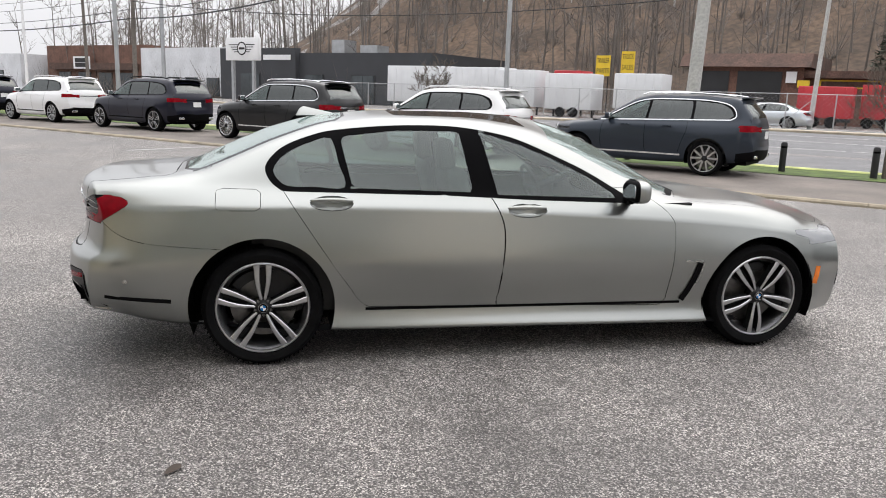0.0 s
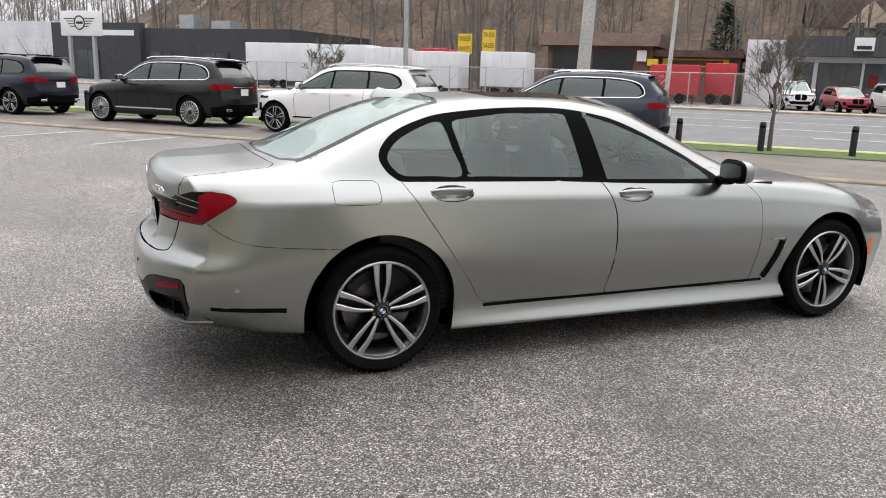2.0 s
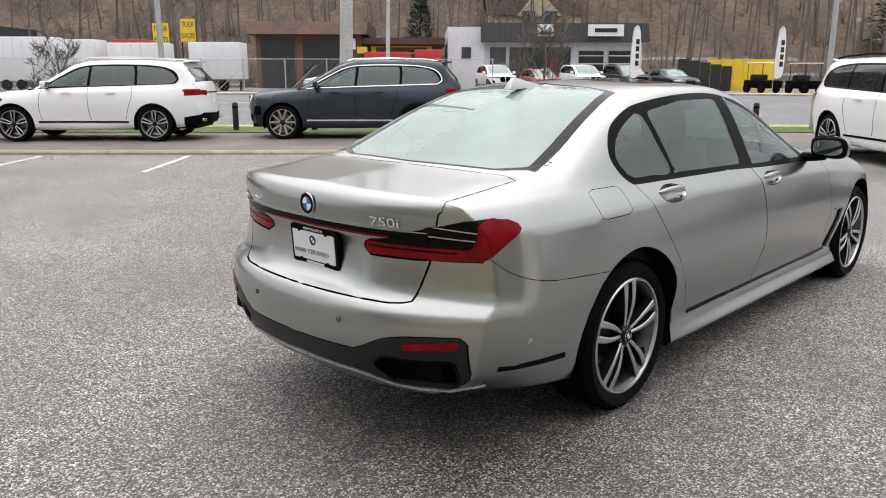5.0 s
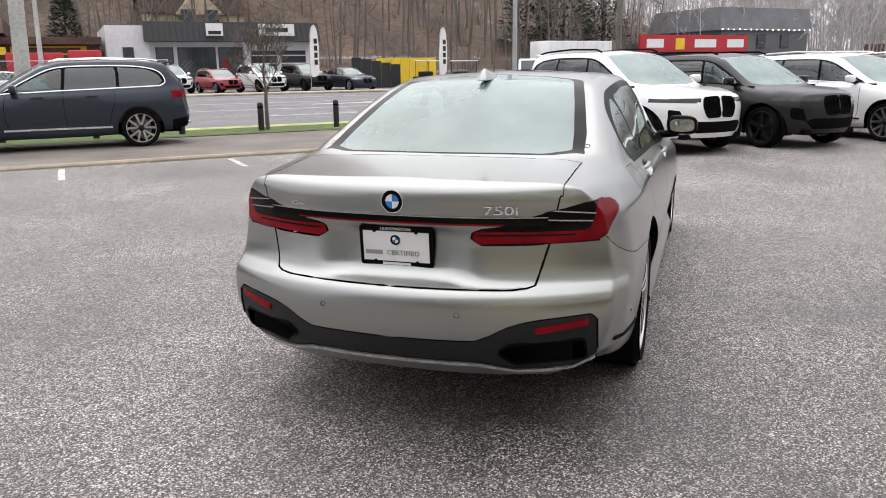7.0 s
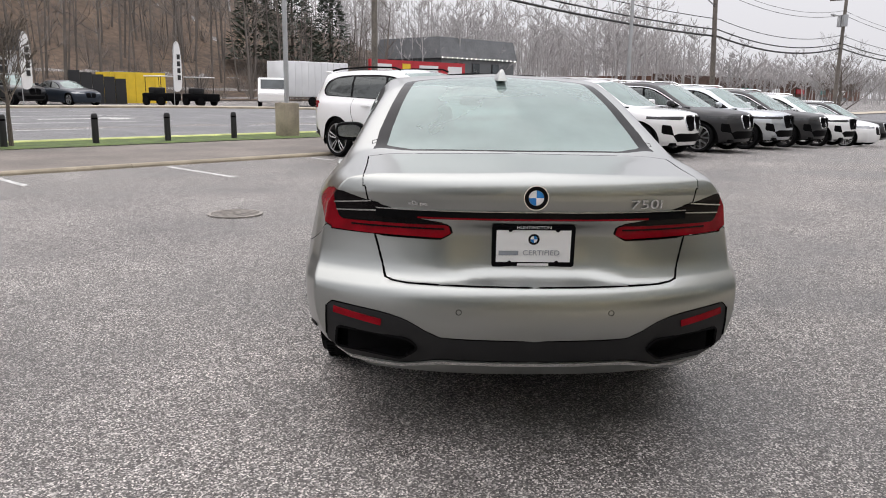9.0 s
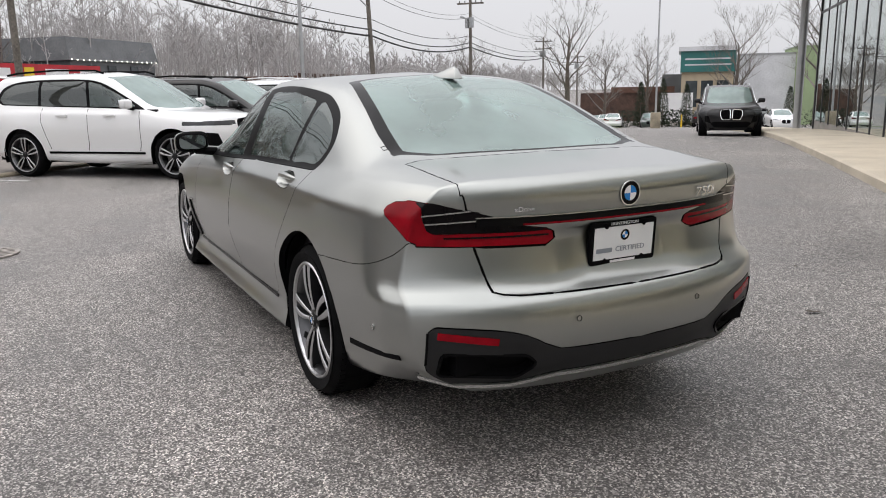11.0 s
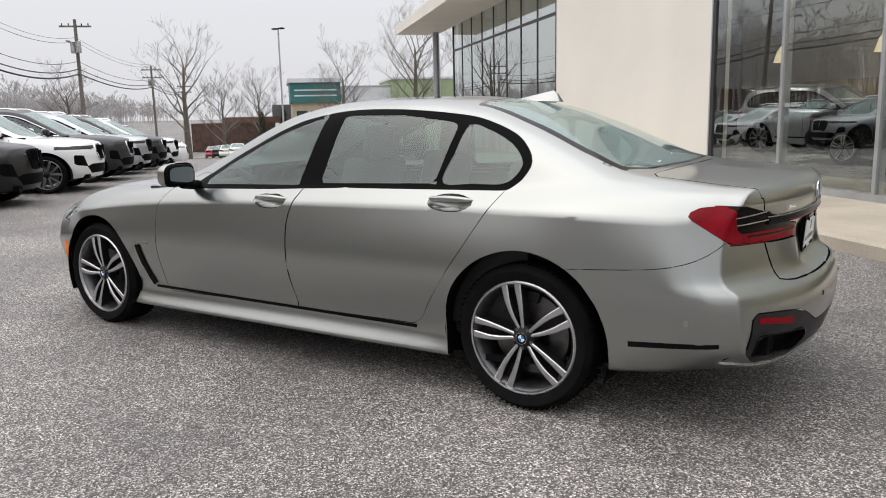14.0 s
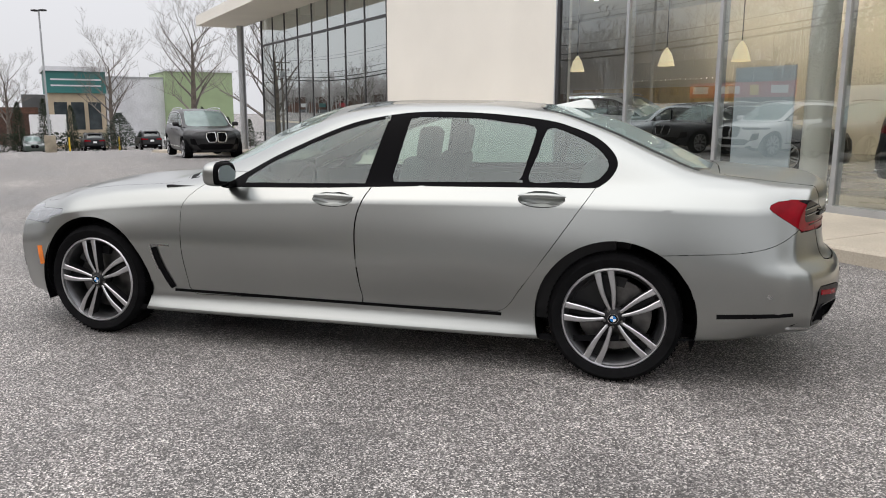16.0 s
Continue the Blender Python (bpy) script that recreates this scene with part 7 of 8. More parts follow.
part("plinth", bm, M_TRIM, shelf, "", True)
suv(pose(*W(-0.3, -9.9, 0.14), 0, 0, 160), P_DARKG, "dark grey sport-utility car on show behind the glass", "cars in the showroom", M_ALLOY, "double5", trim=None)
saloon(pose(*W(7.5, -12.2, 0.14), 0, 0, 150), P_BLACK, "dark saloon on show inside the showroom", "car", False, "cars in the showroom")
suv(pose(*W(12.5, -13.6, 0.14), 0, 0, 150), P_SILVER, "silver car on show deep inside the showroom", "cars in the showroom", M_ALLOY, "y", trim=None)

# ---- across the road ----
M_BLACKSIDING = mat("black_siding", (0.018, 0.018, 0.02), 0.6, noise_scale=0.8, noise_amt=0.3)
M_WHITEWALL = mat("white_painted_block", (0.66, 0.67, 0.69), 0.8, noise_scale=0.5, noise_amt=0.12, fine=0.1, fine_scale=5)
M_GREYWALL = mat("dark_grey_wall", (0.045, 0.047, 0.052), 0.75, noise_scale=0.4, noise_amt=0.2)
M_BRICK = mat("brick_wall", (0.17, 0.09, 0.065), 0.85, noise_scale=1.0, noise_amt=0.3, fine=0.35, fine_scale=9)
M_SHINGLE = mat("brown_shingle", (0.11, 0.065, 0.05), 0.85, noise_scale=1.2, noise_amt=0.4, fine=0.4, fine_scale=8)
M_OPENING = mat("dark_opening", (0.015, 0.015, 0.017), 0.35, noise_scale=1, noise_amt=0.3)
M_SHOPGLASS = mat("shop_glass", (0.05, 0.06, 0.065), 0.06, noise_scale=0.7, noise_amt=0.4)
M_SIGNW = mat("white_sign", (0.75, 0.75, 0.75), 0.5, noise_scale=1.5, noise_amt=0.05)
M_SIGNY = mat("yellow_sign", (0.75, 0.52, 0.03), 0.6, noise_scale=1.5, noise_amt=0.12)
M_SIGNK = mat("black_print", (0.012, 0.012, 0.012), 0.6)
M_REDP = mat("red_panel", (0.45, 0.02, 0.03), 0.5, noise_scale=0.8, noise_amt=0.2)
M_TRAILER = mat("white_trailer_skin", (0.68, 0.69, 0.70), 0.45, noise_scale=0.7, noise_amt=0.1)
M_BEIGE = mat("beige_siding", (0.46, 0.38, 0.27), 0.8, noise_scale=0.7, noise_amt=0.12)
M_PALEPOLE = mat("pale_weathered_pole", (0.46, 0.45, 0.43), 0.85, noise_scale=1.0, noise_amt=0.2, fine=0.25, fine_scale=14)
M_WOODPOLE = mat("weathered_pole", (0.17, 0.15, 0.13), 0.9, noise_scale=1.0, noise_amt=0.3, fine=0.4, fine_scale=14)
M_GALV = mat("galvanised_steel", (0.42, 0.43, 0.44), 0.45, 0.6, noise_scale=2, noise_amt=0.15)
M_CABLE = mat("black_cable", (0.015, 0.015, 0.016), 0.6)
M_TEAL = mat("teal_sign_band", (0.03, 0.16, 0.15), 0.5, noise_scale=0.6, noise_amt=0.12)
M_LGREEN = mat("pale_green_wall", (0.30, 0.38, 0.22), 0.85, noise_scale=0.4, noise_amt=0.1)
M_HEDGE = mat("hedge", (0.03, 0.045, 0.025), 0.9, noise_scale=1.5, noise_amt=0.5, fine=0.5, fine_scale=8, bump=0.6, bump_scale=6)
M_GREYHOUSE = mat("grey_siding", (0.12, 0.125, 0.13), 0.75, noise_scale=0.5, noise_amt=0.15)


def building(name, label):
    return thing(name, Matrix.Identity(4), label, "building", "shops across the road")


def window(parent, a0, a1, b_, z0, z1, door=False, bars=2):
    """A framed opening on the street side of a wall at b_."""
    w = new("door" if door else "window")
    w.parent = parent
    blk(w, "frame", a0 - 0.06, a1 + 0.06, b_ - 0.05, b_ + 0.02, z0 - 0.06, z1 + 0.06, M_DARKALU)
    n = max(1, bars)
    for k in range(n):
        blk(w, "pane", a0 + (a1 - a0) * k / n + 0.03, a0 + (a1 - a0) * (k + 1) / n - 0.03, b_ - 0.09, b_ - 0.05, z0, z1, M_SHOPGLASS)


def bars_sign(parent, a0, a1, b_, z0, z1, n=1, material=M_SIGNK):
    """Lettering that cannot be read, as bars."""
    for k in range(n):
        blk(parent, "sign_bar", a0, a1, b_ - 0.03, b_, z0 + (z1 - z0) * k / n + 0.03, z0 + (z1 - z0) * (k + 1) / n - 0.03, material)


s1 = building("black_roof_shop", "low shop with a black sheet-metal fascia and white walls")
blk(s1, "wall", 3.0, 15.2, 55.3, 68, 0, 4.6, M_WHITEWALL)
blk(s1, "side_block", 0.2, 3.0, 55.0, 66, 0, 4.85, M_WHITEWALL, "white painted block with a small window")
bm = bmesh.new()
pr = [(54.3, 3.75), (54.9, 5.15), (68.3, 5.15), (68.3, 3.75)]
for a0, fl in ((2.7, False), (15.5, True)):
    vs = [bm.verts.new(W(a0, q, z)) for q, z in pr]
    bm.faces.new(vs if fl else vs[::-1])
    if fl:
        for i in range(4):
            j = (i + 1) % 4
            bm.faces.new((old[i], old[j], vs[j], vs[i]))
    old = vs
bmesh.ops.recalc_face_normals(bm, faces=bm.faces)
part("roof", bm, M_BLACKSIDING, s1, "black standing-seam mansard fascia", True)
for k in range(32):
    bm = bmesh.new()
    tube(bm, [W(2.9 + 0.4 * k, 54.28, 3.78), W(2.9 + 0.4 * k, 54.86, 5.13)], 0.025, 4)
    part("roof_seam", bm, M_BLACKSIDING, s1)
for a0, a1, n in ((3.5, 4.6, 1), (5.0, 7.6, 3), (7.9, 9.6, 2)):
    window(s1, a0, a1, 55.27, 0.5, 3.3, False, n)
for a0 in (10.3, 12.6):
    blk(s1, "garage_door", a0, a0 + 1.9, 55.2, 55.29, 0.3, 3.1, M_OPENING, "dark glazed sectional garage door")
    for k in range(4):
        blk(s1, "door_rail", a0, a0 + 1.9, 55.16, 55.2, 0.9 + 0.6 * k, 0.98 + 0.6 * k, M_WHITEWALL)
window(s1, 1.3, 1.9, 54.97, 2.6, 3.3, False, 1)
blk(s1, "sign_board", 6.9, 8.1, 54.1, 54.2, 4.14, 5.0, M_SIGNW, "white sign board")
bars_sign(s1, 7.05, 7.95, 54.1, 4.2, 4.5, 1)
blk(s1, "sign_board", 10.7, 13.4, 54.1, 54.2, 4.15, 5.0, M_SIGNW, "long white sign board")
bars_sign(s1, 11.2, 12.9, 54.1, 4.4, 4.75, 1)
blk(s1, "poster", 8.1, 8.7, 55.18, 55.22, 1.7, 2.6, M_REDP)

s2 = building("hill_house", "beige gabled house standing up the slope")
z0 = hz(9, 76) - 1.5
blk(s2, "wall", 5.0, 14.2, 75, 84, z0, 7.2, M_BEIGE)
bm = bmesh.new()
for p0, p1, p2, p3 in (((4.6, 74.6, 7.1), (14.6, 74.6, 7.1), (14.6, 79.5, 9.8), (4.6, 79.5, 9.8)), ((14.6, 84.4, 7.1), (4.6, 84.4, 7.1), (4.6, 79.5, 9.8), (14.6, 79.5, 9.8))):
    bm.faces.new([bm.verts.new(W(*p)) for p in (p0, p1, p2, p3)])
bmesh.ops.solidify(bm, geom=bm.faces[:], thickness=0.2)
part("roof", bm, M_SHINGLE, s2, "", True)
bm = bmesh.new()
g = [(7.6, 74.5, 7.0), (12.2, 74.5, 7.0), (9.9, 74.5, 9.4)]
f_, k_ = [bm.verts.new(W(*p)) for p in g], [bm.verts.new(W(p[0], 79.4, p[2])) for p in g]
bm.faces.new(f_)
bm.faces.new(k_[::-1])
for i in range(3):
    bm.faces.new((f_[i], f_[(i + 1) % 3], k_[(i + 1) % 3], k_[i]))
bmesh.ops.recalc_face_normals(bm, faces=bm.faces)
part("gable", bm, M_BEIGE, s2, "", True)
for a0 in (8.2, 10.4):
    window(s2, a0, a0 + 1.2, 74.45 if True else 0, 6.2, 7.4, False, 2)

s3 = building("brick_garage", "low brick garage with a brown shingle roof edge")
blk(s3, "wall", -14.6, -6.5, 56, 66, 0, 4.5, M_BRICK)
bm = bmesh.new()
pr = [(55.2, 4.3), (56.3, 5.3), (66.2, 5.3), (66.2, 4.3)]
for a0, fl in ((-15.2, False), (-6.0, True)):
    vs = [bm.verts.new(W(a0, q, z)) for q, z in pr]
    bm.faces.new(vs if fl else vs[::-1])
    if fl:
        for i in range(4):
            j = (i + 1) % 4
            bm.faces.new((old[i], old[j], vs[j], vs[i]))
    old = vs
bmesh.ops.recalc_face_normals(bm, faces=bm.faces)
part("roof", bm, M_SHINGLE, s3, "brown shingle roof edge", True)
for a0, a1 in ((-14.2, -11.6), (-11.0, -7.9)):
    blk(s3, "garage_opening", a0, a1, 55.9, 56.02, 0.2, 4.0, M_OPENING, "dark open garage bay")
blk(s3, "wing", -6.5, -0.2, 57, 66, 0, 3.6, M_BRICK)
blk(s3, "wing_roof", -6.7, 0.0, 56.2, 66.2, 3.6, 4.1, M_SHINGLE)
blk(s3, "sign_band", -5.8, -1.0, 56.9, 57.0, 2.9, 3.5, M_SIGNY, "faded yellow sign band")
bars_sign(s3, -5.4, -1.4, 56.88, 2.98, 3.42, 1, M_SHINGLE)
blk(s3, "sign_board", -7.6, -6.9, 55.7, 55.8, 3.2, 4.0, M_SIGNW)
blk(s3, "sign_board", -6.8, -6.0, 55.7, 55.8, 2.9, 3.4, M_SIGNY)
for a0 in (-6.2, -4.2, -2.4):
    window(s3, a0, a0 + 0.9, 56.98, 0.6, 2.4, False, 1)

s4 = building("dark_dealership", "long dark grey flat-roofed dealership")
blk(s4, "wall", -69.5, -40.0, 58, 74, -0.2, 5.5, M_GREYWALL)
blk(s4, "entrance_block", -69.5, -57.5, 57.4, 58.2, -0.2, 6.0, M_GREYWALL, "darker raised entrance block")
bars_sign(s4, -62.4, -58.2, 57.38, 4.7, 5.3, 1, M_SIGNW)
for a0, a1 in ((-66.0, -63.0), (-56.5, -54.0), (-50, -47), (-45, -42)):
    window(s4, a0, a1, 57.95 if a0 > -57.5 else 57.38, 0.4, 3.2, False, 2)
for a0, w, h in ((-54.6, 1.8, 1.5), (-50.6, 2.3, 0.9)):
    blk(s4, "roof_unit", a0, a0 + w, 60, 62, 5.5, 5.5 + h, M_GALV, "grey air-handling unit")
sg = thing("dealer_sign", pose(*W(-54.2, 47.0, hz(-54, 47)), 0, 0, -45), "white sign board on posts with a black winged ring", "sign")
bm = bmesh.new()
bevelled(bm, (0, 0, 4.9), (4.5, 0.35, 2.1), 0.05, 2)
part("board", bm, M_SIGNW, sg)
bm = bmesh.new()
lathe(bm, [(0.50, -0.2), (0.62, -0.2), (0.62, -0.17), (0.50, -0.17)], 32)
bmesh.ops.translate(bm, verts=bm.verts, vec=(0, 0, 4.95))
part("ring", bm, M_SIGNK, sg)
for s in (1, -1):
    for k in range(4):
        bm = bmesh.new()
        box(bm, (s * (1.15 - 0.12 * k), -0.185, 5.3 - 0.22 * k), (1.2 - 0.22 * k, 0.02, 0.07))
        part("wing_bar", bm, M_SIGNK, sg, "", True)
bm = bmesh.new()
box(bm, (0, -0.185, 4.95), (0.75, 0.02, 0.2))
part("name_bar", bm, M_SIGNK, sg, "", True)
for x in (-1.4, 1.4):
    bm = bmesh.new()
    box(bm, (x, 0, 1.95), (0.3, 0.25, 3.9))
    part("post", bm, M_GALV, sg, "", True)

s5 = building("white_store", "long white flat-roofed store")
blk(s5, "wall", -88.0, -70.5, 60, 76, -0.2, 6.3, M_WHITEWALL)
for a0 in (-86, -82.5, -79, -75):
    window(s5, a0, a0 + 2.2, 59.97, 0.5, 2.6, False, 2)
s6 = building("brick_store", "brown brick store with a flat roof")
blk(s6, "wall", -112, -88.2, 61, 78, -0.2, 6.8, M_BRICK)
blk(s6, "canopy", -110, -90, 60, 61, 3.4, 4.3, M_SHINGLE)
for a0 in (-109, -104, -99, -94):
    window(s6, a0, a0 + 3, 60.97, 0.4, 3.0, False, 2)
blk(s6, "sign_board", -103.5, -99.5, 59.9, 60.0, 3.5, 5.2, M_SIGNW)
bars_sign(s6, -103, -100, 59.9, 3.7, 5.0, 2)
s7 = building("pale_store", "pale single-storey store far down the road")
blk(s7, "wall", -150, -114, 58, 74, -0.2, 5.5, M_WHITEWALL)
for a0 in (-146, -140, -134, -128, -122):
    window(s7, a0, a0 + 3, 57.97, 0.4, 3.0, False, 2)
s8 = building("red_band_restaurant", "grey mansard-roofed restaurant with a red sign band")
blk(s8, "wall", 63.6, 77.5, 60.5, 72, -2, 4.6, M_GREYHOUSE)
bm = bmesh.new()
pr = [(60.2, 4.5), (61.0, 7.0), (71.5, 7.0), (72.3, 4.5)]
for a0, fl in ((63.2, False), (77.9, True)):
    vs = [bm.verts.new(W(a0 + (0.6 if fl is False and z > 5 else 0), q, z)) for q, z in pr]
    bm.faces.new(vs if fl else vs[::-1])
    if fl:
        for i in range(4):
            j = (i + 1) % 4
            bm.faces.new((old[i], old[j], vs[j], vs[i]))
    old = vs
bmesh.ops.recalc_face_normals(bm, faces=bm.faces)
part("roof", bm, mat("grey_roof", (0.15, 0.155, 0.16), 0.8, noise_scale=0.6, noise_amt=0.2, fine=0.2, fine_scale=6), s8, "dark grey mansard roof", True)
blk(s8, "annex", 58, 63.6, 61, 70, -2, 3.3, M_GREYHOUSE)
blk(s8, "sign_band", 49.8, 64.6, 57.6, 57.9, 2.1, 3.8, M_REDP, "long red sign band")
for a0, w in ((50.6, 2.2), (57.0, 3.0), (61.6, 2.4)):
    bars_sign(s8, a0, a0 + w, 57.58, 2.5, 3.4, 1, M_SIGNW)
bars_sign(s8, 54.4, 55.6, 57.58, 2.3, 3.5, 1, M_SIGNY)
blk(s8, "sign_frame", 49.8, 64.6, 57.9, 58.3, -2, 2.1, M_GREYWALL)
for a0 in (66.0, 69.2, 73.0):
    window(s8, a0, a0 + 1.3, 60.47, 2.6, 4.0, False, 1)
M_BULB = mat("string_bulb", (1.0, 0.95, 0.85), 0.5, emit=5.0)
for k in range(17):
    bm = bmesh.new()
    bmesh.ops.create_icosphere(bm, subdivisions=1, radius=0.07)
    bmesh.ops.translate(bm, verts=bm.verts, vec=W(63.4 + 0.87 * k, 60.1, 4.55))
    part("string_bulb", bm, M_BULB, s8)
s8.matrix_basis = pose(0, 0, 0.8)
s9 = building("long_brick_store", "long low brown store beyond the car row")
blk(s9, "wall", 118, 240, 62, 82, -5, 4.5, M_BRICK)
blk(s9, "parapet", 118, 240, 61.6, 62, 3.2, 4.9, M_SHINGLE)
for k in range(7):
    window(s9, 122 + 16 * k, 130 + 16 * k, 61.55, -1.5, 1.2, False, 3)
    blk(s9, "sign_board", 123 + 16 * k, 128 + 16 * k, 61.3, 61.55, 1.9, 3.0, (M_SIGNW, M_REDP, M_TEAL)[k % 3])

# trailers, signs, fence
def trailer(a0, a1, b0, b1, z0, z1, material, label):
    t = thing("box_trailer", pose(*W((a0 + a1) / 2, (b0 + b1) / 2, hz(a0, b0)), 0, 0, -45), label, "trailer", "trailers across the road")
    bm = bmesh.new()
    bevelled(bm, (0, 0, (z0 + z1) / 2), (a1 - a0, b1 - b0, z1 - z0), 0.06, 2)
    part("body", bm, material, t)
    for k in range(int((a1 - a0) / 0.6)):
        bm = bmesh.new()
        box(bm, (-(a1 - a0) / 2 + 0.35 + 0.6 * k, -(b1 - b0) / 2 - 0.01, (z0 + z1) / 2), (0.05, 0.02, z1 - z0 - 0.15))
        part("side_rib", bm, material, t, "", True)
    for x in (-0.5, 0.5):
        bm = bmesh.new()
        lathe(bm, [(0.0, 0.1), (0.33, 0.1), (0.36, 0.05), (0.36, -0.08), (0.0, -0.1)], 16)
        bmesh.ops.translate(bm, verts=bm.verts, vec=(x, -(b1 - b0) / 2 + 0.05, 0.36))
        part("wheel", bm, M_RUBBER, t)
    for x in (-(a1 - a0) / 2 + 0.3, (a1 - a0) / 2 - 0.3):
        bm = bmesh.new()
        box(bm, (x, 0, z0 / 2), (0.12, 0.12, z0))
        part("support_leg", bm, M_TRIM, t, "", True)


trailer(-22.0, -18.4, 46, 48.2, 0.55, 3.05, M_TRAILER, "white box trailer parked behind a fence")
trailer(-16.8, -13.5, 46, 48.2, 0.75, 3.1, M_TRAILER, "white box trailer beside yellow signs")
trailer(-31.8, -26.6, 48, 50.4, 0.6, 3.5, M_TRAILER, "long white box trailer")
trailer(-26.4, -23.3, 47, 49.4, 0.6, 3.3, M_TRAILER, "white box trailer in a row")
trailer(-23.2, -21.0, 50, 52.4, 0.6, 3.4, M_REDP, "red box trailer behind white ones")
trailer(-38.5, -32.2, 49, 51.4, 0.6, 3.6, M_TRAILER, "long white trailer with a dark front")
trailer(-5.8, -2.6, 50, 52.2, 0.6, 2.6, M_REDP, "red box trailer behind a fence")
trailer(-2.3, -0.3, 52, 54.2, 0.6, 2.8, M_REDP, "second red box trailer with a white top")

M_FENCE = M_GALV
fence = thing("chain_fence", Matrix.Identity(4), "galvanised chain-link fence along the far pavement", "fence")
for k in range(17):
    bm = bmesh.new()
    p = W(-36 + 2.4 * k, 40.3, hz(-36, 40.3))
    tube(bm, [p, p + Vector((0, 0, 2.0))], 0.035, 6)
    part("post", bm, M_FENCE, fence)
for z in (0.12, 1.95):
    bm = bmesh.new()
    tube(bm, [W(-36, 40.3, hz(-36, 40.3) + z), W(2.4, 40.3, hz(2, 40.3) + z)], 0.022, 5)
    part("rail", bm, M_FENCE, fence)
bm = bmesh.new()
for k in range(150):
    a0 = -36 + 0.255 * k
    for d in (1.9, -1.9):
        tube(bm, [W(a0, 40.3, 0.40), W(a0 + d, 40.3, 2.2)], 0.004, 3, False)
tagged(part("fence_wire", bm, M_FENCE, fence), kind="stuff")
for k in range(5):
    bm = bmesh.new()
    tube(bm, [W(-22 + 4.2 * k, 40.35, 0.4), W(-20.4 + 4.2 * k, 40.35, 1.9)], 0.02, 5)
    part("brace", bm, M_FENCE, fence)


def word_sign(a0, a1, b_, z0, z1, lines, label):
    m = pose(*W((a0 + a1) / 2, b_, hz(a0, b_)), 0, 0, -45)
    t = thing("yellow_sign", m, label, "sign", "yellow roadside signs")
    h0 = hz(a0, b_)
    bm = bmesh.new()
    box(bm, (0, 0, (z0 + z1) / 2 - h0), (a1 - a0, 0.08, z1 - z0))
    part("board", bm, M_SIGNY, t, "", True)
    for k, w in enumerate(lines):
        z = z1 - h0 - (z1 - z0) * (k + 0.5) / len(lines)
        letters("sign_word", w, 0.58, Matrix.Translation((0, -0.045, z)) @ pose(0, 0, 0, 90), M_SIGNK, t, 0.006, (a1 - a0) * 0.86)
    for x in (-(a1 - a0) / 2 + 0.05, (a1 - a0) / 2 - 0.15):
        bm = bmesh.new()
        tube(bm, [(x, 0.08, 0), (x, 0.08, z1 - h0)], 0.05, 6)
        part("post", bm, M_TRIM, t)


word_sign(-23.1, -21.85, 58.0, 3.55, 5.25, ("TRAILER", "PARTS"), "yellow board on posts reading trailer parts")
word_sign(-21.0, -19.85, 58.3, 3.85, 5.6, ("TRUCK", "SALES"), "yellow board on posts reading truck sales")


def feather(a, b_, h, label):
    t = thing("feather_flag", pose(*W(a, b_, hz(a, b_)), 0, 0, -45), label, "flag", "feather flags")
    bm = bmesh.new()
    tube(bm, [(0, 0, 0), (0, 0, h * 0.6), (0.1, 0, h * 0.93), (0.35, 0, h)], 0.02, 6)
    part("pole", bm, M_GALV, t)
    bm = bmesh.new()
    prof = spline([(0.02, 0.26), (0.02, 0.6), (0.07, 0.90), (0.20, 0.985), (0.36, 1.0), (0.50, 0.93), (0.57, 0.75), (0.56, 0.5), (0.50, 0.27)], 4)
    vs = [bm.verts.new((x, 0.03 * math.sin(9 * z), h * z)) for x, z in prof]
    bm.faces.new(vs)
    bmesh.ops.solidify(bm, geom=bm.faces[:], thickness=0.01)
    part("cloth", bm, M_SIGNW, t, "white cloth with dark lettering", True)
    for k in range(4):
        bm = bmesh.new()
        box(bm, (0.37, -0.035, h * (0.45 + 0.105 * k)), (0.20, 0.012, h * 0.075))
        part("letter_bar", bm, M_SIGNK, t, "", True)


feather(10.6, 41.0, 3.9, "white feather flag on a thin pole by the road")
feather(19.2, 41.0, 3.9, "white feather flag with dark lettering by the road")
yc = thing("yellow_wall", Matrix.Identity(4), "long low yellow container at the foot of the woods", "container")
blk(yc, "body", 19.3, 23.3, 50, 52.4, 0.2, 2.4, M_SIGNY)
for k in range(5):
    blk(yc, "rib", 19.6 + 0.72 * k, 19.7 + 0.72 * k, 49.95, 50, 0.3, 2.3, M_SIGNY)
bf = thing("black_screen_fence", Matrix.Identity(4), "black mesh screen fence beside the shop", "fence")
for k in range(5):
    blk(bf, "panel", 15.7 + 0.75 * k, 16.4 + 0.75 * k, 47.9, 48.0, 0.25, 2.4 - 0.12 * k, M_BLACKSIDING)


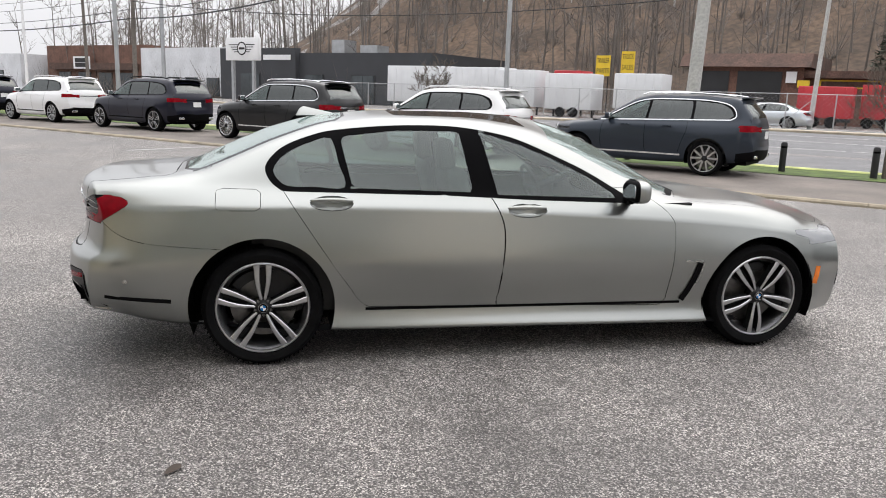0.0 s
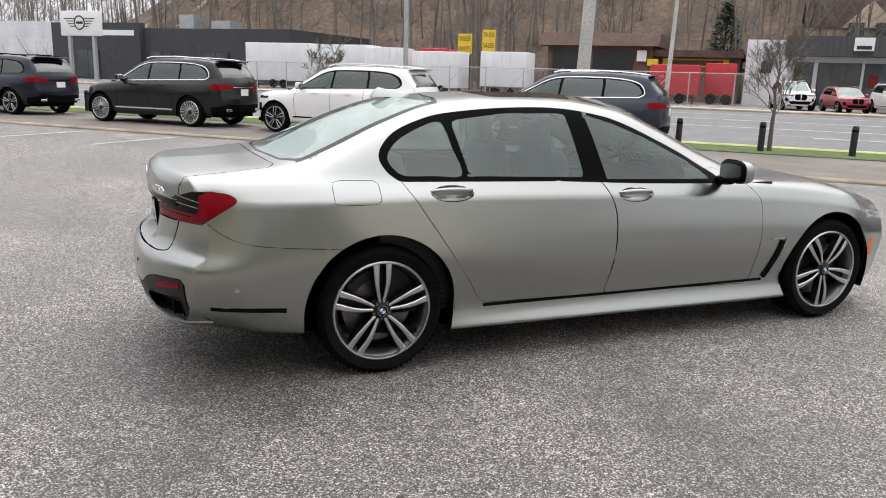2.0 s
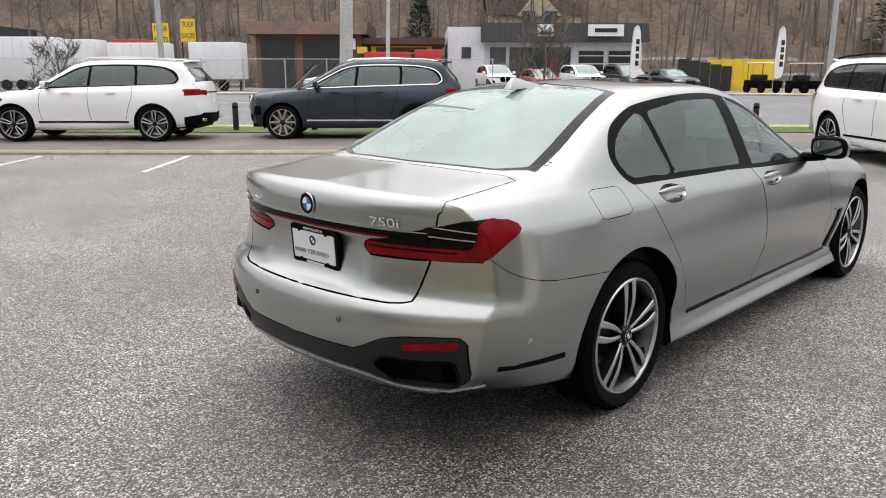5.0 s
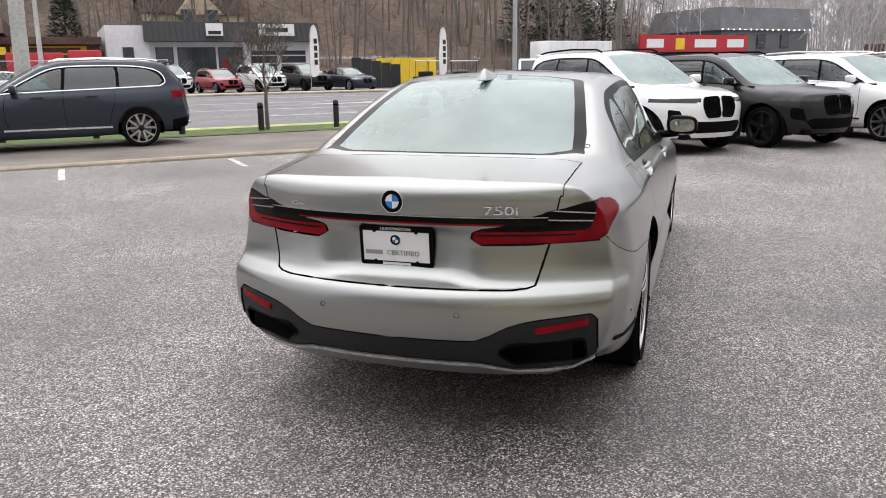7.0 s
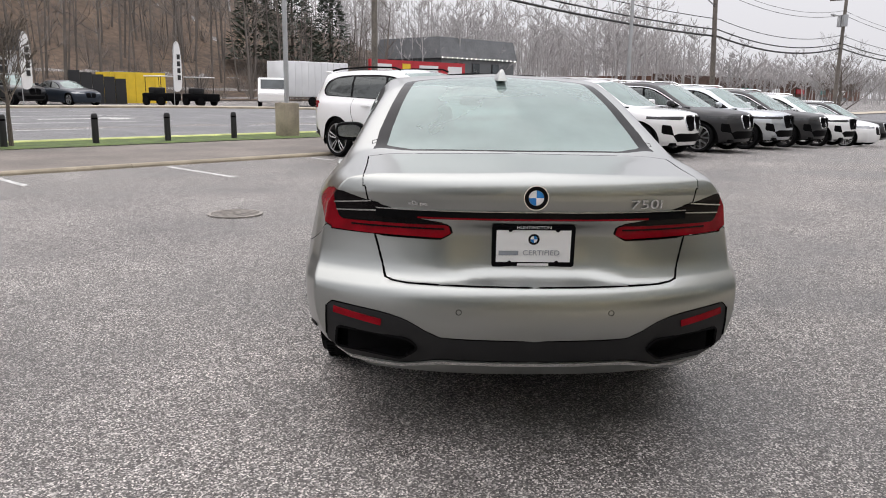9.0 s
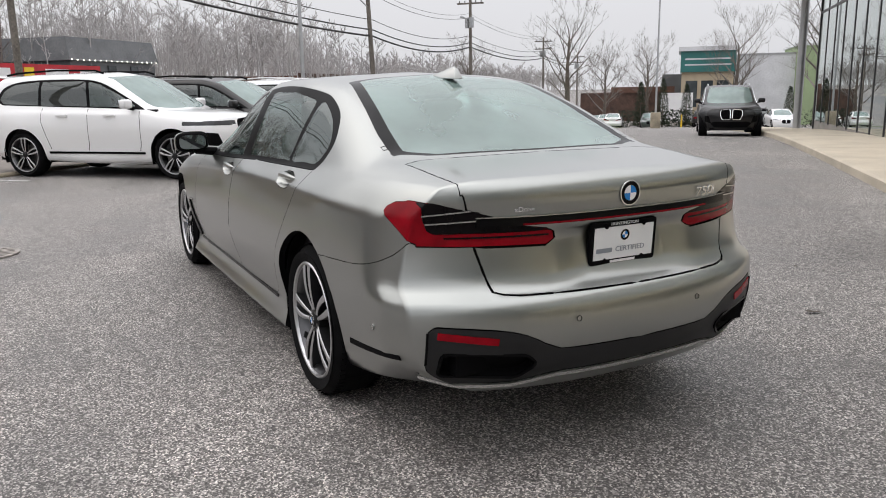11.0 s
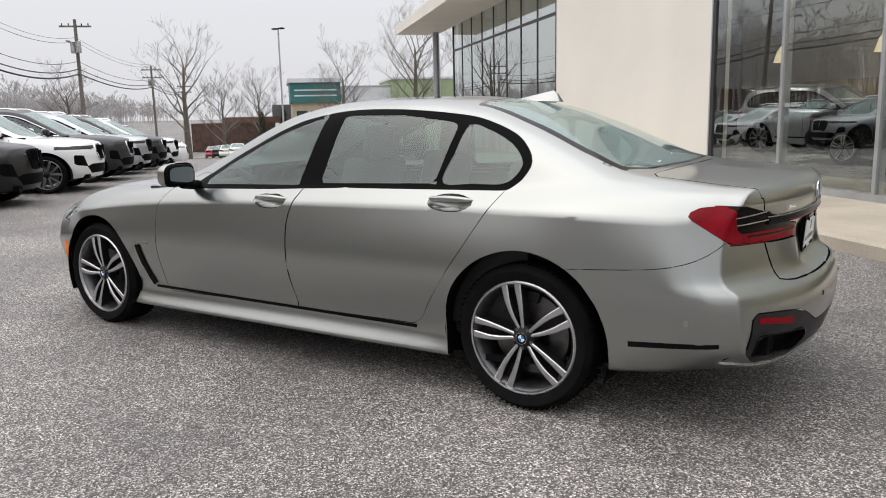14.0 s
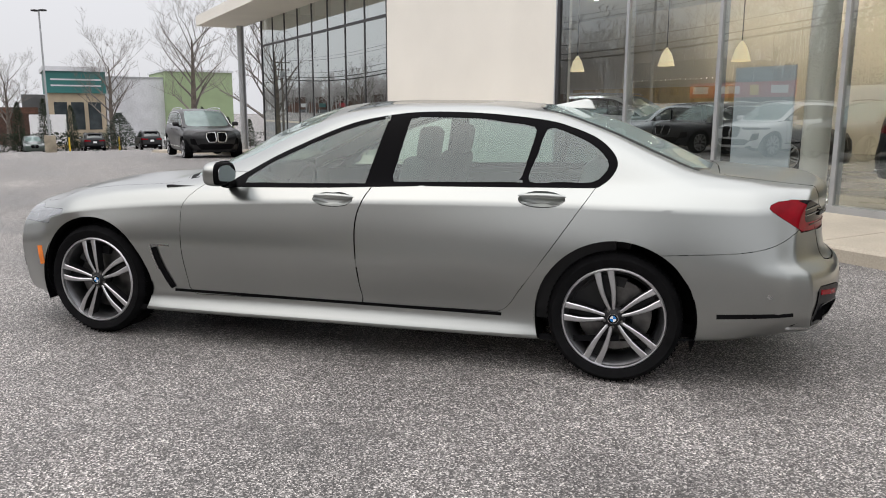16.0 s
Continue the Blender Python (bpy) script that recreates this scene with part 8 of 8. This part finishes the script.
def cart(a, b_, label):
    t = thing("golf_cart", pose(*W(a, b_, hz(a, b_)), 0, 0, 240), label, "cart", "small carts")
    bm = bmesh.new()
    bevelled(bm, (0, 0, 0.55), (2.3, 1.2, 0.5), 0.1, 2)
    part("body", bm, M_BLACK, t)
    bm = bmesh.new()
    bevelled(bm, (-0.1, 0, 1.85), (1.6, 1.25, 0.06), 0.025, 1)
    part("roof", bm, M_WHITE, t)
    for x in (-0.8, 0.6):
        for y in (-0.55, 0.55):
            bm = bmesh.new()
            tube(bm, [(x, y, 0.8), (x, y, 1.84)], 0.02, 5)
            part("roof_post", bm, M_TRIM, t)
            bm = bmesh.new()
            tube(bm, [(x, y - 0.08, 0.28), (x, y + 0.08, 0.28)], 0.28, 12)
            part("wheel", bm, M_RUBBER, t)
    bm = bmesh.new()
    bevelled(bm, (-0.4, 0, 0.95), (0.5, 1.0, 0.4), 0.08, 2)
    part("seat", bm, M_TRIM, t)


cart(22.4, 43.5, "black open golf cart with a white roof")
cart(19.9, 44.0, "small black cart beside a feather flag")
van = thing("delivery_van", pose(*W(27.4, 42.5, hz(27, 42)), 0, 0, 190), "white delivery van with dark windows across the road", "van", "cars across the road")
bm = bmesh.new()
tmp = [(-2.6, 0.4), (2.6, 0.4), (2.65, 0.95), (1.9, 1.15), (1.2, 2.0), (-2.5, 2.1), (-2.6, 1.8)]
l, r = [bm.verts.new((x, -0.98, z)) for x, z in tmp], [bm.verts.new((x, 0.98, z)) for x, z in tmp]
bm.faces.new(l)
bm.faces.new(r[::-1])
for i in range(len(tmp)):
    bm.faces.new((l[i], r[i], r[(i + 1) % len(tmp)], l[(i + 1) % len(tmp)]))
bmesh.ops.recalc_face_normals(bm, faces=bm.faces)
bmesh.ops.bevel(bm, geom=bm.edges[:], offset=0.06, segments=2, affect="EDGES")
part("body", bm, P_WHITE, van)
for s in (1, -1):
    bm = bmesh.new()
    box(bm, (0.75, s * 0.985, 1.55), (0.85, 0.02, 0.5))
    part("side_window", bm, M_SHOPGLASS, van, "", True)
    for x in (-1.7, 1.75):
        bm = bmesh.new()
        lathe(bm, [(0.0, 0.1), (0.3, 0.1), (0.36, 0.05), (0.36, -0.1), (0.0, -0.1)], 18)
        bmesh.ops.translate(bm, verts=bm.verts, vec=(x, s * 0.9, 0.36))
        part("wheel", bm, M_RUBBER, van)
bm = bmesh.new()
box(bm, (1.58, 0, 1.58), (0.03, 1.6, 0.75), ry=-40)
part("windscreen", bm, M_SHOPGLASS, van, "", True)
trailer(29.5, 35.5, 44, 46.3, 0.7, 3.3, M_TRAILER, "white box truck body parked across the road")

# ---- poles and cables ----
def pole(name, a, b_, h, r, material, label, lean=(0, 0), arms=0, lamp=None, base=None, group="poles along the road"):
    z = hz(a, b_)
    t = thing(name, pose(*W(a, b_, z)), label, "pole", group)
    bm = bmesh.new()
    L = Vector((lean[0], lean[1], 1))
    tube(bm, [(0, 0, -0.05), tuple(L * h * 0.5), tuple(L * h)], [r, r * 0.85, r * 0.68], 12)
    part("shaft", bm, material, t)
    for k in range(arms):
        c = L * (h - 0.5 - 0.9 * k)
        bm = bmesh.new()
        box(bm, tuple(c), (2.2, 0.1, 0.12), rz=45)
        part("crossarm", bm, M_WOODPOLE, t, "", True)
        for s in (-0.9, -0.45, 0.45, 0.9):
            bm = bmesh.new()
            tube(bm, [c + Vector((s * R2, s * R2, 0.06)), c + Vector((s * R2, s * R2, 0.22))], 0.04, 6)
            part("insulator", bm, M_TRIM, t)
    if arms:
        for s in (-1, 1):
            bm = bmesh.new()
            c = L * (h - 2.0)
            tube(bm, [c + Vector((0.32 * s, 0.1, -0.4)), c + Vector((0.32 * s, 0.1, 0.4))], 0.2, 10)
            part("transformer", bm, M_GALV, t)
    if lamp == "arm":
        bm = bmesh.new()
        c = L * (h * 0.8)
        tube(bm, [c, c + Vector((-0.9, 0.9, 0.35)), c + Vector((-1.5, 1.5, 0.35))], 0.03, 6)
        part("lamp_arm", bm, M_GALV, t)
        bm = bmesh.new()
        bevelled(bm, tuple(c + Vector((-1.75, 1.75, 0.33))), (0.6, 0.22, 0.12), 0.05, 2, rz=135)
        part("lamp_head", bm, M_GALV, t)
    elif lamp == "top":
        bm = bmesh.new()
        for s in (-0.35, 0.35):
            bevelled(bm, (s, 0, h), (0.45, 0.4, 0.12), 0.03, 2)
        part("lamp_head", bm, M_TRIM, t)
    if base:
        bm = bmesh.new()
        bevelled(bm, (0, 0, base[1] / 2), (base[0], base[0], base[1]), 0.03, 2, rz=45)
        part("plinth", bm, M_KERB, t, "square concrete plinth")
    return t


pole("lamp_post", 9.0, 15.0, 9.5, 0.075, M_GALV, "slim grey steel lamp post on a concrete plinth", base=(0.5, 1.0), lamp="top")
pole("lamp_post", -8.1, 14.9, 9.5, 0.075, M_GALV, "slim grey steel lamp post behind the parked cars", lamp="top")
pole("lamp_post", -27.5, 15.6, 10, 0.1, M_GALV, "grey steel lamp post near the row's end", lamp="top")
pole("utility_pole", -3.9, 18.7, 11, 0.21, M_PALEPOLE, "thick pale grey weathered utility pole by the road", (0.03, -0.01))
pole("utility_pole", 16.4, 19.5, 10, 0.13, M_WOODPOLE, "brown wooden utility pole by the road")
pole("utility_pole", -3.8, 42.3, 9.0, 0.14, M_PALEPOLE, "weathered wooden pole leaning over the far pavement", (0.09, 0.07))
pole("lamp_post", 25.5, 13.5, 9.5, 0.09, M_GALV, "grey lamp post behind the lot row", lamp="top")
pole("utility_pole", 37.0, 14.8, 8.6, 0.16, M_WOODPOLE, "leaning dark wooden utility pole with cables", (-0.02, 0.05), lamp="arm")
pole("utility_pole", 57.0, 14.5, 10.5, 0.16, M_WOODPOLE, "wooden utility pole with crossarm and transformers", (0.01, -0.01), 1, "arm")
pole("utility_pole", 92.0, 14.5, 11, 0.16, M_WOODPOLE, "distant utility pole with crossarm", (0, 0), 2, "arm")
pole("utility_pole", 125.0, 14.5, 11, 0.16, M_WOODPOLE, "far utility pole down the road", (0, 0), 2)
pole("utility_pole", -61.0, 40.0, 12, 0.22, M_WOODPOLE, "tall wooden utility pole before the white store", (0.01, 0))
pole("utility_pole", -57.6, 40.6, 12, 0.2, M_GALV, "grey steel pole beside a wooden one")
pole("utility_pole", -70.0, 41.0, 12, 0.18, M_WOODPOLE, "wooden utility pole further down the road", (-0.02, 0.02), 1)
pole("lamp_post", -79.5, 40.0, 13, 0.16, M_WHITE, "pale tall steel post beside the road")
pole("lamp_post", 62.0, -0.1, 10.6, 0.09, M_GALV, "tall lot lamp post on a concrete plinth", base=(0.8, 1.3), lamp="top")
for a0, b0 in ((76.5, -2.2), (76.5, -6.6)):
    pole("guard_post", a0, b0, 1.3, 0.09, M_SIGNY, "yellow steel guard post by the hedge", group="yellow guard posts")


def cable(p, q, sag, r, label="black overhead cable sagging between poles"):
    bm = bmesh.new()
    n = 18
    pts = []
    for k in range(n + 1):
        t = k / n
        v = p.lerp(q, t)
        v.z -= 4 * sag * t * (1 - t)
        pts.append(v)
    tube(bm, pts, r, 4, False)
    tagged(part("cable", bm, M_CABLE), label, "cable", "overhead cables")


tops = [W(37.2, 14.9, 0), W(57, 14.5, 0), W(92, 14.5, 0), W(125, 14.5, 0)]
for z, r in ((5.0, 0.05), (5.35, 0.035), (5.9, 0.02), (7.3, 0.015), (7.6, 0.012)):
    for i, (p, q) in enumerate(zip(tops, tops[1:])):
        cable(Vector((p.x, p.y, z - 0.5 + 0.35 * i)), Vector((q.x, q.y, z - 0.15 + 0.35 * i)), 0.6, r)
    cable(Vector((*W(-3.9, 18.7, 0).xy, z + 3.0)), Vector((tops[0].x, tops[0].y, z - 0.5)), 0.9, r)
for z, r in ((8.4, 0.05), (9.2, 0.03), (10.4, 0.02), (11.2, 0.018)):
    cable(Vector((*W(-3.9, 18.7, 0).xy, z)), Vector((*W(-61.0, 40.0, 0).xy, z - 0.9)), 1.2, r)
    cable(Vector((*W(-61.0, 40.0, 0).xy, z - 0.9)), Vector((*W(-112, 42, 0).xy, z - 0.6)), 0.8, r)
cable(W(-3.6, 42.6, 8.2), W(-61, 40, 9.0), 1.5, 0.03)

# ---- beyond the lot ----
gb = thing("teal_sign_store", Matrix.Identity(4), "low pale store with a teal sign band and white cornice", "building", "stores behind the hedge")
blk(gb, "wall", 112.0, 124, -9.0, -2.0, -4.3, 3.4, M_BEIGE)
blk(gb, "sign_band", 111.6, 124, -9.2, -1.8, 3.4, 6.3, M_TEAL, "teal band with pale stripes")
for z in (4.3, 5.1):
    blk(gb, "stripe", 111.55, 111.6, -8.6, -2.4, z, z + 0.2, M_WHITEWALL)
blk(gb, "cornice", 111.3, 124.2, -9.5, -1.5, 6.3, 6.9, M_WHITEWALL)
for k in range(3):
    blk(gb, "window", 111.93, 112.0, -8.4 + 2.1 * k, -6.8 + 2.1 * k, -1.5, 2.2, M_SHOPGLASS)
gb2 = thing("white_annex", Matrix.Identity(4), "long white flat-roofed annex", "building", "stores behind the hedge")
blk(gb2, "wall", 113, 126, -17.0, -9.2, -4.3, 5.6, M_WHITEWALL)
blk(gb2, "coping", 112.9, 126.1, -17.0, -9.55, 5.6, 5.8, M_ALU)
gb3 = thing("green_annex", Matrix.Identity(4), "pale green flat-roofed block", "building", "stores behind the hedge")
blk(gb3, "wall", 111.5, 126, -26.5, -17.0, -4.3, 6.6, M_LGREEN)
blk(gb3, "parapet", 111.3, 126.2, -26.7, -16.8, 6.6, 6.9, M_WHITEWALL)
gb4 = thing("orange_store", Matrix.Identity(4), "low store with a dark gable roof and orange front", "building", "stores behind the hedge")
blk(gb4, "wall", 126, 144, -1.0, 14.0, -4, 0.6, M_SHINGLE)
blk(gb4, "sign_band", 125.8, 126, -1.0, 9.0, 0.6, 1.5, M_BRICK)
blk(gb4, "tower", 127, 137, -4.5, 1.0, -4, 3.4, M_GREYHOUSE)
blk(gb4, "poster", 105, 105.2, -3.6, 0.6, -3.2, 0.6, M_SIGNW, "white roadside banner")
bm = bmesh.new()
rng = random.Random(31)
for k in range(5200):
    b0 = rng.uniform(-7.5, 4.2) if rng.random() < 0.75 else rng.uniform(-24, -7)
    c = W(78.6 + rng.uniform(-0.5, 0.5), b0, hz(78.6, b0) + rng.uniform(0, 1.75))
    s = rng.uniform(0.06, 0.16)
    u = Vector((rng.uniform(-1, 1), rng.uniform(-1, 1), rng.uniform(-1, 1))) * s
    v = Vector((rng.uniform(-1, 1), rng.uniform(-1, 1), rng.uniform(-1, 1))) * s
    bm.faces.new([bm.verts.new(c + q) for q in (-u, v, u)])
hd = tagged(part("hedge_leaves", bm, M_HEDGE), "dense dark green hedge along the edge of the lot", "hedge", kind="stuff")
sheet("verge", [70, 78, 84], steps(3.4, 14, 2.5), M_GRASS, 0.02, "green verge beyond the hedge", "grass")
far_cols = [P_WHITE, P_BLACK, P_RED, P_SILVER, P_SLATE, P_WHITE]
for k in range(6):
    saloon(at(84 + 5.5 * k, 6.0 + 1.2 * (k % 3), 318), far_cols[k], "distant parked car beyond the green verge", "car", False, "distant parked cars")
